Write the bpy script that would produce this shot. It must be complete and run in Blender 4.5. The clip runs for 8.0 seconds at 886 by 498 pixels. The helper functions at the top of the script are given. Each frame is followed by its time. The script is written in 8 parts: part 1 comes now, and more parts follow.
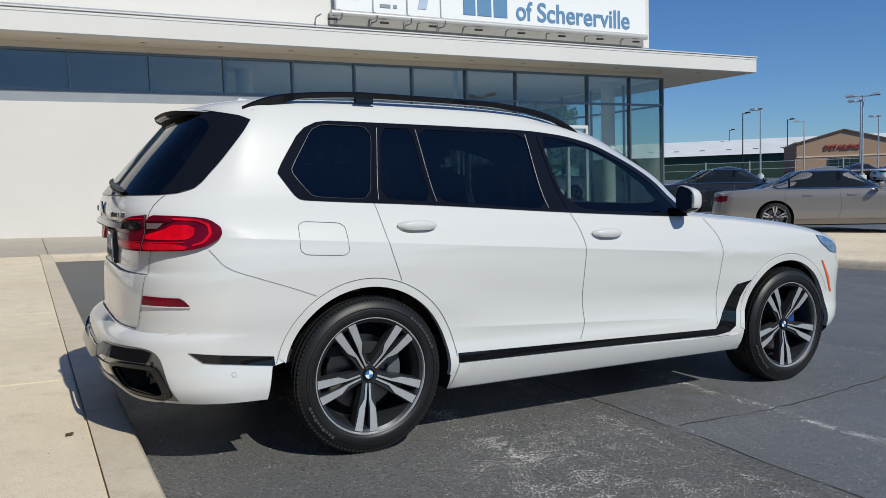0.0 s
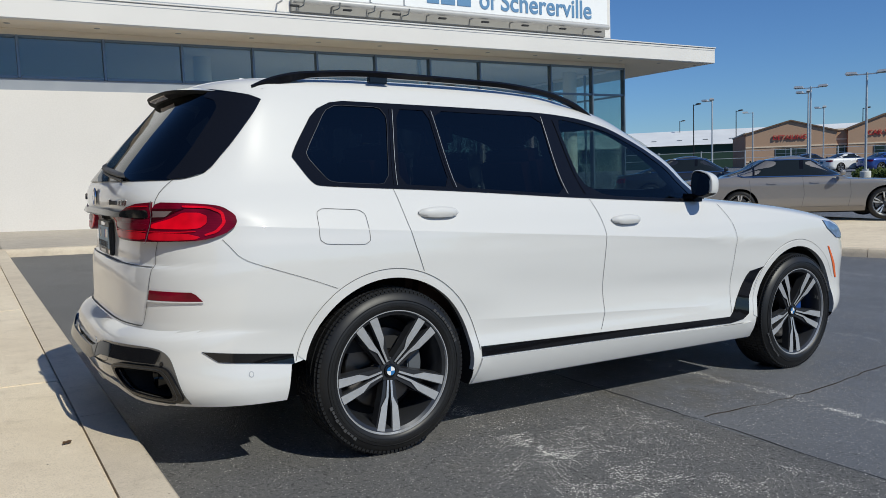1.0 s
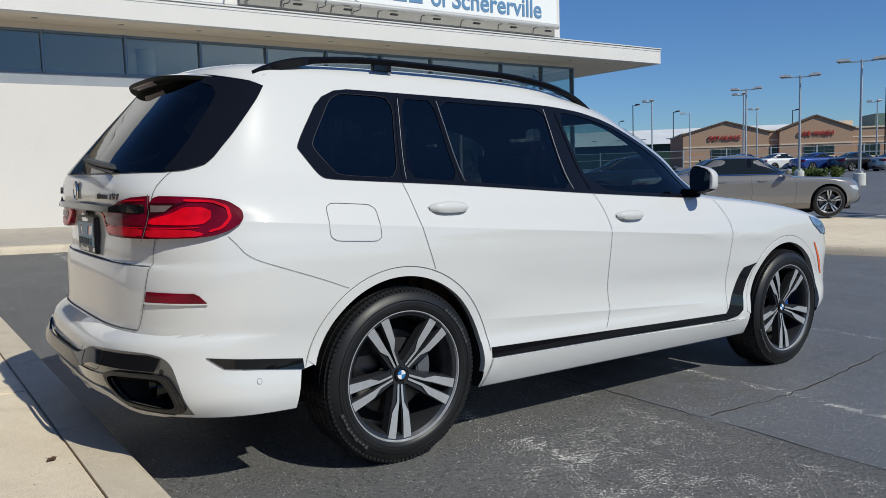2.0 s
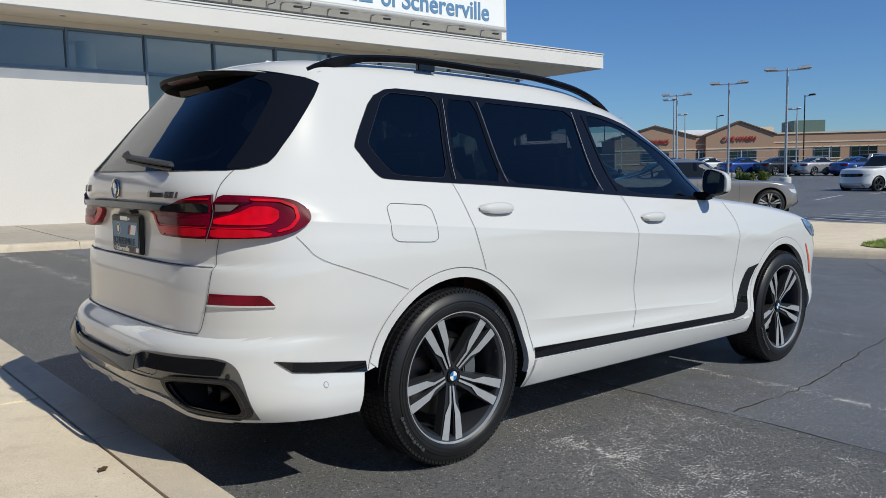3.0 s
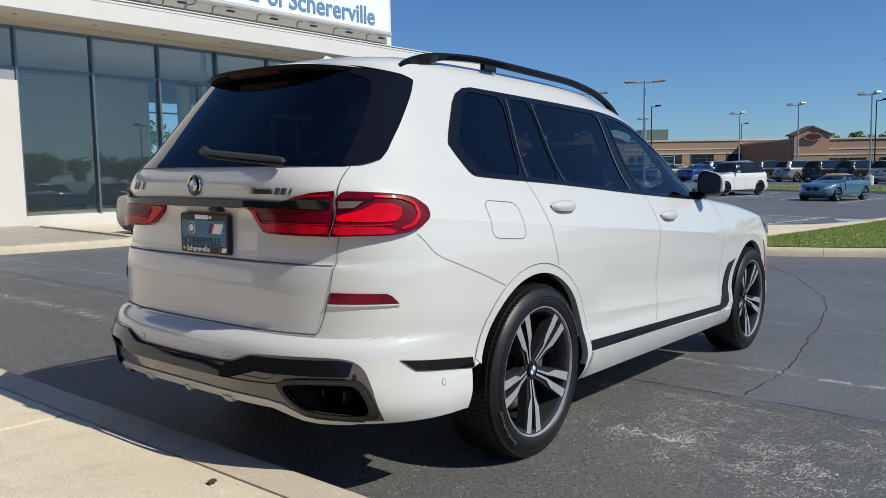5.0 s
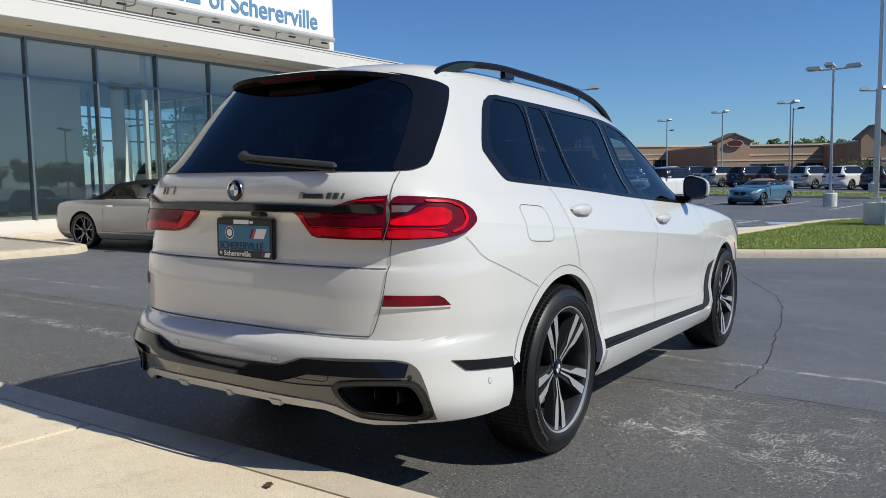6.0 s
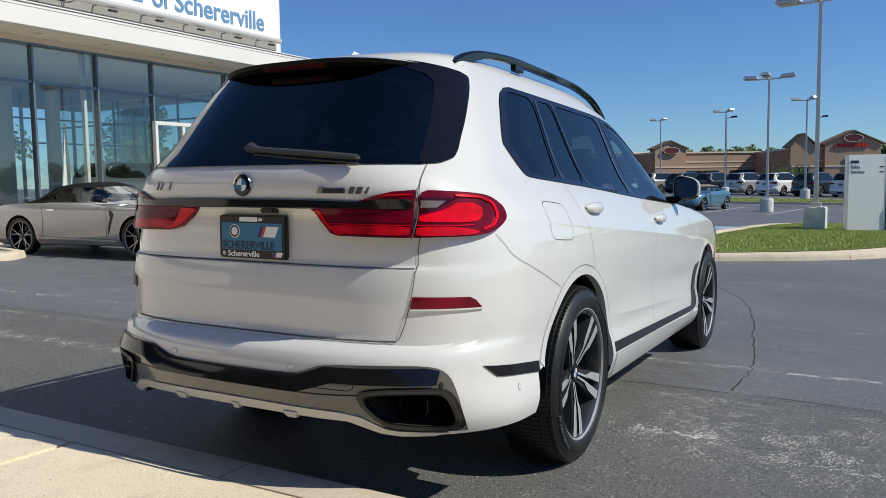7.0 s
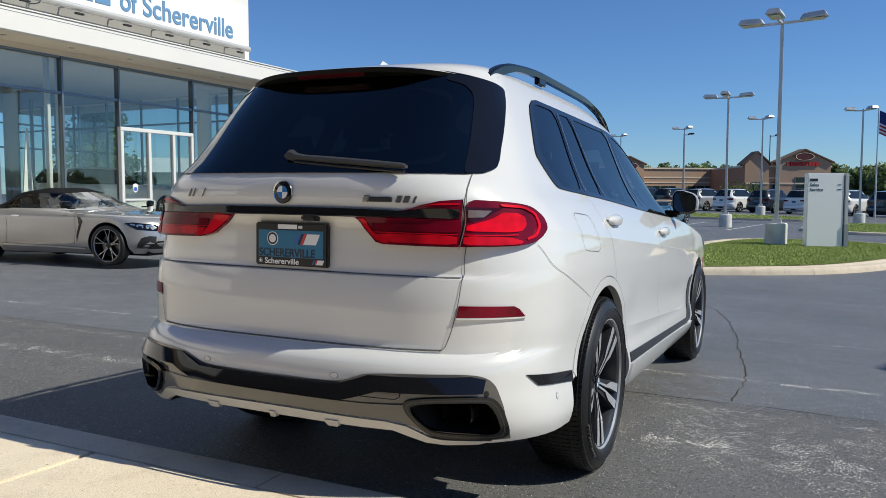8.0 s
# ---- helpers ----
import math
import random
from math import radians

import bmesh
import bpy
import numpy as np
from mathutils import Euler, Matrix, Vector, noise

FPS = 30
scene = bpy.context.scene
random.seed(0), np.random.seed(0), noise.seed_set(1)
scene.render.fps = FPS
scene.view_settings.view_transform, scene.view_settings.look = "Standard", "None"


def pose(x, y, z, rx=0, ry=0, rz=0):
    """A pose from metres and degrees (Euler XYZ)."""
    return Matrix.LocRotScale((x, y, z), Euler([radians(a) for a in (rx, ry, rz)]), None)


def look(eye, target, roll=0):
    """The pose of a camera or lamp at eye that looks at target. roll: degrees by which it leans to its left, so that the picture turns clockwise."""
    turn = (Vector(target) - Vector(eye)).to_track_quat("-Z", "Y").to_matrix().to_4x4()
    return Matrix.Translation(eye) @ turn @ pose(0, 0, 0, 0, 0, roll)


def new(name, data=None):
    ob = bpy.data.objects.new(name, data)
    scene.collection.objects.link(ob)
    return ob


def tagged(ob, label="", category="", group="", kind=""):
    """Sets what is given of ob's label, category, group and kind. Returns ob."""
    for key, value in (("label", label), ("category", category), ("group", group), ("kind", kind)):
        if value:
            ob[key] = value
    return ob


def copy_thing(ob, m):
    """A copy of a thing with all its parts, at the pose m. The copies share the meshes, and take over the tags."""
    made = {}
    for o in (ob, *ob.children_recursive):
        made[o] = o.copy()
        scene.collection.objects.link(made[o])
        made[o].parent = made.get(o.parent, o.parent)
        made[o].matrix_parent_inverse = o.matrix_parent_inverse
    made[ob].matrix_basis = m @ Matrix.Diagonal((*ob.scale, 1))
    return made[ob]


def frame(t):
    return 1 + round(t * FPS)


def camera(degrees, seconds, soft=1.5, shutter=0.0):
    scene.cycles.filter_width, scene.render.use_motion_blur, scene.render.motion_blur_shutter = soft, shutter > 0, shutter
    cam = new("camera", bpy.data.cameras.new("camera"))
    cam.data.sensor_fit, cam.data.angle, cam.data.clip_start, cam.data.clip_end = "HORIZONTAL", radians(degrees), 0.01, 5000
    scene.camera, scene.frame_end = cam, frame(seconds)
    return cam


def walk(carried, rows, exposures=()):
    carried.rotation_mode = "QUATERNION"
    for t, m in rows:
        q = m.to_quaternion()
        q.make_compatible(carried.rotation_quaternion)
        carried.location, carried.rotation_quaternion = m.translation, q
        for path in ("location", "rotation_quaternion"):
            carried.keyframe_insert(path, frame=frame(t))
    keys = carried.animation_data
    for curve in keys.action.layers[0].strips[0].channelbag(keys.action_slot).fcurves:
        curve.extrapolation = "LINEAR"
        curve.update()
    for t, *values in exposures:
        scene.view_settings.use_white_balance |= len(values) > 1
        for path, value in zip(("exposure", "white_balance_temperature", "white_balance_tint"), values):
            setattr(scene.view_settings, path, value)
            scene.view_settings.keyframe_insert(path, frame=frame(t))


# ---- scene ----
cam = camera(59.7, 8.0, soft=0.4)
PATH = [
    (0, (-1.464, -4.462, 1.302), (-0.514, -2.710, 1.137), -1.76),
    (0.5, (-1.516, -4.300, 1.279), (-0.522, -2.574, 1.101), -1.99),
    (1, (-1.651, -4.107, 1.277), (-0.600, -2.416, 1.087), -2.02),
    (2.3, (-1.933, -3.680, 1.260), (-0.716, -2.106, 1.062), -1.61),
    (2.5, (-2.037, -3.608, 1.267), (-0.791, -2.057, 1.069), -1.42),
    (3, (-2.232, -3.440, 1.276), (-0.919, -1.944, 1.075), -1.26),
    (3.5, (-2.354, -3.248, 1.257), (-0.974, -1.816, 1.053), -1.19),
    (4, (-2.487, -3.096, 1.258), (-1.042, -1.730, 1.051), -1.12),
    (4.5, (-2.698, -2.915, 1.261), (-1.192, -1.614, 1.059), -1.05),
    (6, (-3.256, -2.444, 1.269), (-1.590, -1.354, 1.085), -1.02),
    (6.5, (-3.277, -2.250, 1.235), (-1.567, -1.230, 1.056), -1.13),
    (7, (-3.267, -2.072, 1.230), (-1.521, -1.113, 1.059), -0.85),
    (7.5, (-3.350, -1.931, 1.228), (-1.574, -1.023, 1.072), -0.45),
    (8, (-3.425, -1.810, 1.226), (-1.627, -0.945, 1.084), 0.04),
]
walk(cam, [(t, look(eye, target, roll)) for t, eye, target, roll in PATH], [(0.0, -0.38, 6600, 3), (3.5, -0.31, 6650, 3), (6.0, -0.15, 6800, 3), (8.0, -0.02, 6850, 3)])

# ---- light ----
SUN = Vector((0.210, -1.046, 1.0)).normalized()
world = bpy.data.worlds.new("sky")
scene.world = world
world.use_nodes = True
wn = world.node_tree.nodes
sky = wn.new("ShaderNodeTexSky")
sky.sky_type = "NISHITA"
sky.sun_disc = False
sky.sun_elevation = math.asin(SUN.z)
sky.sun_rotation = math.atan2(SUN.x, SUN.y)
sky.altitude = 200
sky.air_density, sky.dust_density, sky.ozone_density = 1.0, 0.0, 3.5
wn["Background"].inputs["Strength"].default_value = 0.084
tint = wn.new("ShaderNodeVectorMath")
tint.operation = "MULTIPLY"
tint.inputs[1].default_value = (0.66, 0.94, 1.41)
world.node_tree.links.new(sky.outputs[0], tint.inputs[0])
world.node_tree.links.new(tint.outputs[0], wn["Background"].inputs[0])
sun_data = bpy.data.lights.new("sun", "SUN")
sun_data.energy, sun_data.angle, sun_data.color = 5.0, radians(0.53), (1.0, 0.955, 0.885)
sun_lamp = new("sun", sun_data)
sun_lamp.matrix_world = SUN.to_track_quat("Z", "Y").to_matrix().to_4x4()

# ---- materials ----
def material(name, color, rough=0.5, metal=0.0, coat=0.0, vary=0.0, size=4.0, fine=0.0, bump=0.0, bump_size=60.0,
             trans=0.0, ior=1.45, emit=0.0, tint=None, island=0.0, spec=0.5):
    """Principled surface with two scales of variation (size: large noise, fine: grain) and a fine relief."""
    m = bpy.data.materials.new(name)
    m.use_nodes = True
    nt = m.node_tree
    b = nt.nodes["Principled BSDF"]
    b.inputs["Base Color"].default_value = (*color, 1)
    b.inputs["Roughness"].default_value = rough
    b.inputs["Metallic"].default_value = metal
    b.inputs["Coat Weight"].default_value = coat
    b.inputs["Coat Roughness"].default_value = 0.03
    b.inputs["Transmission Weight"].default_value = trans
    b.inputs["IOR"].default_value = ior
    b.inputs["Specular IOR Level"].default_value = spec
    if emit:
        b.inputs["Emission Color"].default_value = (*color, 1)
        b.inputs["Emission Strength"].default_value = emit
    if vary or fine or bump or island:
        co = nt.nodes.new("ShaderNodeTexCoord")
    if vary or fine or island:
        n1 = nt.nodes.new("ShaderNodeTexNoise")
        n1.inputs["Scale"].default_value, n1.inputs["Detail"].default_value = size, 5
        nt.links.new(co.outputs["Object"], n1.inputs["Vector"])
        n2 = nt.nodes.new("ShaderNodeTexNoise")
        n2.inputs["Scale"].default_value, n2.inputs["Detail"].default_value = size * 40, 3
        nt.links.new(co.outputs["Object"], n2.inputs["Vector"])
        a1 = nt.nodes.new("ShaderNodeMapRange")
        a1.inputs["From Min"].default_value, a1.inputs["From Max"].default_value = 0.3, 0.7
        a1.inputs["To Min"].default_value, a1.inputs["To Max"].default_value = 1 - vary, 1 + vary
        nt.links.new(n1.outputs["Fac"], a1.inputs["Value"])
        a2 = nt.nodes.new("ShaderNodeMapRange")
        a2.inputs["From Min"].default_value, a2.inputs["From Max"].default_value = 0.3, 0.7
        a2.inputs["To Min"].default_value, a2.inputs["To Max"].default_value = 1 - fine, 1 + fine
        nt.links.new(n2.outputs["Fac"], a2.inputs["Value"])
        mul = nt.nodes.new("ShaderNodeMath")
        mul.operation = "MULTIPLY"
        nt.links.new(a1.outputs[0], mul.inputs[0])
        nt.links.new(a2.outputs[0], mul.inputs[1])
        last = mul.outputs[0]
        if island:
            inf = nt.nodes.new("ShaderNodeObjectInfo")
            a3 = nt.nodes.new("ShaderNodeMapRange")
            a3.inputs["To Min"].default_value, a3.inputs["To Max"].default_value = 1 - island, 1 + island
            nt.links.new(inf.outputs["Random"], a3.inputs["Value"])
            mul2 = nt.nodes.new("ShaderNodeMath")
            mul2.operation = "MULTIPLY"
            nt.links.new(last, mul2.inputs[0])
            nt.links.new(a3.outputs[0], mul2.inputs[1])
            last = mul2.outputs[0]
        sc = nt.nodes.new("ShaderNodeVectorMath")
        sc.operation = "SCALE"
        sc.inputs[0].default_value = color
        nt.links.new(last, sc.inputs["Scale"])
        nt.links.new(sc.outputs[0], b.inputs["Base Color"])
        if rough > 0.3:
            r = nt.nodes.new("ShaderNodeMapRange")
            r.inputs["To Min"].default_value, r.inputs["To Max"].default_value = rough - 0.1, min(1, rough + 0.1)
            nt.links.new(n1.outputs["Fac"], r.inputs["Value"])
            nt.links.new(r.outputs[0], b.inputs["Roughness"])
    if bump:
        n3 = nt.nodes.new("ShaderNodeTexNoise")
        n3.inputs["Scale"].default_value, n3.inputs["Detail"].default_value = bump_size, 4
        nt.links.new(co.outputs["Object"], n3.inputs["Vector"])
        bp = nt.nodes.new("ShaderNodeBump")
        bp.inputs["Strength"].default_value, bp.inputs["Distance"].default_value = bump, 0.01
        nt.links.new(n3.outputs["Fac"], bp.inputs["Height"])
        nt.links.new(bp.outputs[0], b.inputs["Normal"])
    return m


def glass_material(name, color, rough=0.0, base=0.05):
    """A pane: clear tinted body with mirror gloss that grows at grazing angles."""
    m = bpy.data.materials.new(name)
    m.use_nodes = True
    nt = m.node_tree
    out = nt.nodes["Material Output"]
    nt.nodes.remove(nt.nodes["Principled BSDF"])
    tr = nt.nodes.new("ShaderNodeBsdfTransparent")
    tr.inputs[0].default_value = (*color, 1)
    gl = nt.nodes.new("ShaderNodeBsdfGlossy")
    gl.inputs["Roughness"].default_value = rough
    fr = nt.nodes.new("ShaderNodeLayerWeight")
    fr.inputs[0].default_value = 0.5
    p5 = node_math(nt, "POWER", fr.outputs["Facing"], 5.0)
    mx = nt.nodes.new("ShaderNodeMixShader")
    nt.links.new(node_range(nt, p5, 0.0, 1.0, base, 1.0), mx.inputs[0])
    nt.links.new(tr.outputs[0], mx.inputs[1])
    nt.links.new(gl.outputs[0], mx.inputs[2])
    nt.links.new(mx.outputs[0], out.inputs[0])
    return m


def node_mix(nt, fac, a, b):
    n = nt.nodes.new("ShaderNodeMix")
    n.data_type = "RGBA"
    for sock, v in ((n.inputs["Factor"], fac), (n.inputs["A"], a), (n.inputs["B"], b)):
        if isinstance(v, (int, float)):
            sock.default_value = v
        elif isinstance(v, tuple):
            sock.default_value = (*v, 1)
        else:
            nt.links.new(v, sock)
    return n.outputs["Result"]


def node_noise(nt, vec, scale, detail=4, rough=0.6):
    n = nt.nodes.new("ShaderNodeTexNoise")
    n.inputs["Scale"].default_value, n.inputs["Detail"].default_value, n.inputs["Roughness"].default_value = scale, detail, rough
    nt.links.new(vec, n.inputs["Vector"])
    return n.outputs["Fac"]


def node_range(nt, v, a, b, c=0.0, d=1.0):
    n = nt.nodes.new("ShaderNodeMapRange")
    for k, x in zip(("From Min", "From Max", "To Min", "To Max"), (a, b, c, d)):
        n.inputs[k].default_value = x
    nt.links.new(v, n.inputs["Value"])
    return n.outputs[0]


def node_math(nt, op, a, b=None):
    n = nt.nodes.new("ShaderNodeMath")
    n.operation = op
    for sock, v in ((n.inputs[0], a), (n.inputs[1], b)):
        if v is None:
            continue
        if isinstance(v, (int, float)):
            sock.default_value = v
        else:
            nt.links.new(v, sock)
    return n.outputs[0]


def asphalt_material():
    m = bpy.data.materials.new("asphalt")
    m.use_nodes = True
    nt = m.node_tree
    b = nt.nodes["Principled BSDF"]
    co = nt.nodes.new("ShaderNodeTexCoord").outputs["Object"]
    xyz = nt.nodes.new("ShaderNodeSeparateXYZ")
    nt.links.new(co, xyz.inputs[0])
    x, y = xyz.outputs[0], xyz.outputs[1]
    big, mid, grit = node_noise(nt, co, 0.5, 5), node_noise(nt, co, 3.0, 6, 0.7), node_noise(nt, co, 210, 2, 0.6)
    pit = node_noise(nt, co, 60, 3, 0.75)
    # old open-grained lane on one side of the joint at x = 1.6, smoother sealed lane on the other
    sealed = node_range(nt, x, 1.595, 1.605)
    old = node_mix(nt, node_range(nt, big, 0.3, 0.7), (0.094, 0.094, 0.095), (0.138, 0.137, 0.136))
    old = node_mix(nt, node_range(nt, mid, 0.45, 0.8, 0, 0.6), old, (0.185, 0.176, 0.162))
    old = node_mix(nt, node_range(nt, grit, 0.50, 0.66, 0, 0.55), old, (0.25, 0.246, 0.242))
    old = node_mix(nt, node_range(nt, pit, 0.48, 0.34, 0, 0.75), old, (0.020, 0.020, 0.021))
    coat = node_mix(nt, node_range(nt, big, 0.3, 0.7), (0.108, 0.114, 0.126), (0.148, 0.155, 0.170))
    coat = node_mix(nt, node_range(nt, mid, 0.5, 0.8, 0, 0.45), coat, (0.17, 0.173, 0.18))
    coat = node_mix(nt, node_range(nt, grit, 0.54, 0.70, 0, 0.22), coat, (0.20, 0.205, 0.21))
    coat = node_mix(nt, node_range(nt, pit, 0.42, 0.33, 0, 0.7), coat, (0.028, 0.029, 0.031))
    col = node_mix(nt, sealed, old, coat)
    # brown tint of old oil near the middle of the bay
    ox, oy = node_math(nt, "SUBTRACT", x, 2.1), node_math(nt, "ADD", y, 0.75)
    o2 = node_math(nt, "ADD", node_math(nt, "MULTIPLY", ox, ox), node_math(nt, "MULTIPLY", oy, oy))
    col = node_mix(nt, node_math(nt, "MULTIPLY", node_range(nt, o2, 0.05, 0.6, 0.6, 0), node_range(nt, mid, 0.35, 0.65)), col, (0.085, 0.072, 0.052))
    # worn remnants of painted stripes that run across the bay
    wob = node_math(nt, "MULTIPLY", node_math(nt, "SUBTRACT", mid, 0.5), 0.22)
    xw = node_math(nt, "ADD", x, wob)
    wear = None
    for cx, half, amount in ((2.42, 0.075, 1.0), (4.5, 0.07, 0.75), (3.4, 0.05, 0.45), (0.62, 0.17, 1.0), (1.40, 0.09, 0.8), (8.4, 0.12, 0.6), (-1.6, 0.10, 0.5), (12.0, 0.2, 0.6)):
        d = node_math(nt, "ABSOLUTE", node_math(nt, "SUBTRACT", xw, cx))
        w = node_range(nt, d, half * 0.2, half, amount, 0)
        wear = w if wear is None else node_math(nt, "MAXIMUM", wear, w)
    sx = node_math(nt, "MULTIPLY", node_math(nt, "SUBTRACT", x, 0.75), 1.15)
    sy = node_math(nt, "MULTIPLY", node_math(nt, "ADD", y, 1.75), 0.75)
    r2 = node_math(nt, "ADD", node_math(nt, "MULTIPLY", sx, sx), node_math(nt, "MULTIPLY", sy, sy))
    wear = node_math(nt, "MAXIMUM", wear, node_range(nt, r2, 0.05, 0.75, 0.75, 0))
    clump = node_range(nt, node_noise(nt, co, 6, 5, 0.75), 0.44, 0.60)
    level = node_math(nt, "MULTIPLY", wear, clump)
    speck = node_noise(nt, co, 125, 1, 0.5)
    spots = node_range(nt, node_math(nt, "ADD", speck, node_math(nt, "MULTIPLY", level, 0.17)), 0.700, 0.725)
    col = node_mix(nt, spots, col, (0.74, 0.72, 0.67))
    nt.links.new(col, b.inputs["Base Color"])
    nt.links.new(node_range(nt, mid, 0.3, 0.8, 0.46, 0.66), b.inputs["Roughness"])
    b.inputs["Specular IOR Level"].default_value = 0.16
    bp = nt.nodes.new("ShaderNodeBump")
    bp.inputs["Distance"].default_value = 0.006
    nt.links.new(node_range(nt, sealed, 0, 1, 0.8, 0.4), bp.inputs["Strength"])
    nt.links.new(node_math(nt, "ADD", grit, pit), bp.inputs["Height"])
    nt.links.new(bp.outputs[0], b.inputs["Normal"])
    return m


def concrete_material(name, light, dark, stain):
    """Broom-finished slab: broad stains, mottling, sand grains and a few dark specks."""
    m = bpy.data.materials.new(name)
    m.use_nodes = True
    nt = m.node_tree
    b = nt.nodes["Principled BSDF"]
    co = nt.nodes.new("ShaderNodeTexCoord").outputs["Object"]
    big, mid, fine, speck = node_noise(nt, co, 0.7, 5), node_noise(nt, co, 5.0, 7, 0.75), node_noise(nt, co, 160, 2, 0.6), node_noise(nt, co, 38, 2, 0.5)
    col = node_mix(nt, node_range(nt, big, 0.32, 0.68), dark, light)
    col = node_mix(nt, node_range(nt, mid, 0.50, 0.68, 0, 0.7), col, stain)
    col = node_mix(nt, node_range(nt, mid, 0.44, 0.32, 0, 0.5), col, tuple(min(0.9, c * 1.12) for c in light))
    col = node_mix(nt, node_range(nt, fine, 0.50, 0.68, 0, 0.5), col, tuple(c * 0.6 for c in dark))
    col = node_mix(nt, node_range(nt, speck, 0.735, 0.76, 0, 0.8), col, (0.10, 0.08, 0.06))
    nt.links.new(col, b.inputs["Base Color"])
    b.inputs["Roughness"].default_value = 0.85
    bp = nt.nodes.new("ShaderNodeBump")
    bp.inputs["Strength"].default_value, bp.inputs["Distance"].default_value = 0.35, 0.008
    nt.links.new(node_math(nt, "ADD", fine, mid), bp.inputs["Height"])
    nt.links.new(bp.outputs[0], b.inputs["Normal"])
    return m


def lens_material(name, color, period=0.007, deep=0.35):
    """Lamp plastic: fine level ribs in the colour and the relief, and a slow change of depth."""
    m = bpy.data.materials.new(name)
    m.use_nodes = True
    nt = m.node_tree
    b = nt.nodes["Principled BSDF"]
    co = nt.nodes.new("ShaderNodeTexCoord").outputs["Object"]
    wave = nt.nodes.new("ShaderNodeTexWave")
    wave.bands_direction = "Z"
    wave.inputs["Scale"].default_value, wave.inputs["Distortion"].default_value = 0.314 / period, 0.0
    nt.links.new(co, wave.inputs["Vector"])
    slow = node_range(nt, node_noise(nt, co, 9.0, 2), 0.3, 0.7, 1 - deep, 1 + deep)
    fac = node_math(nt, "MULTIPLY", slow, node_range(nt, wave.outputs["Fac"], 0.0, 1.0, 0.90, 1.07))
    sc = nt.nodes.new("ShaderNodeVectorMath")
    sc.operation = "SCALE"
    sc.inputs[0].default_value = color
    nt.links.new(fac, sc.inputs["Scale"])
    nt.links.new(sc.outputs[0], b.inputs["Base Color"])
    b.inputs["Roughness"].default_value = 0.3
    b.inputs["Specular IOR Level"].default_value = 0.05
    b.inputs["Coat Weight"].default_value, b.inputs["Coat Roughness"].default_value = 0.35, 0.02
    bp = nt.nodes.new("ShaderNodeBump")
    bp.inputs["Strength"].default_value, bp.inputs["Distance"].default_value = 0.02, 0.001
    nt.links.new(wave.outputs["Fac"], bp.inputs["Height"])
    nt.links.new(bp.outputs[0], b.inputs["Normal"])
    return m


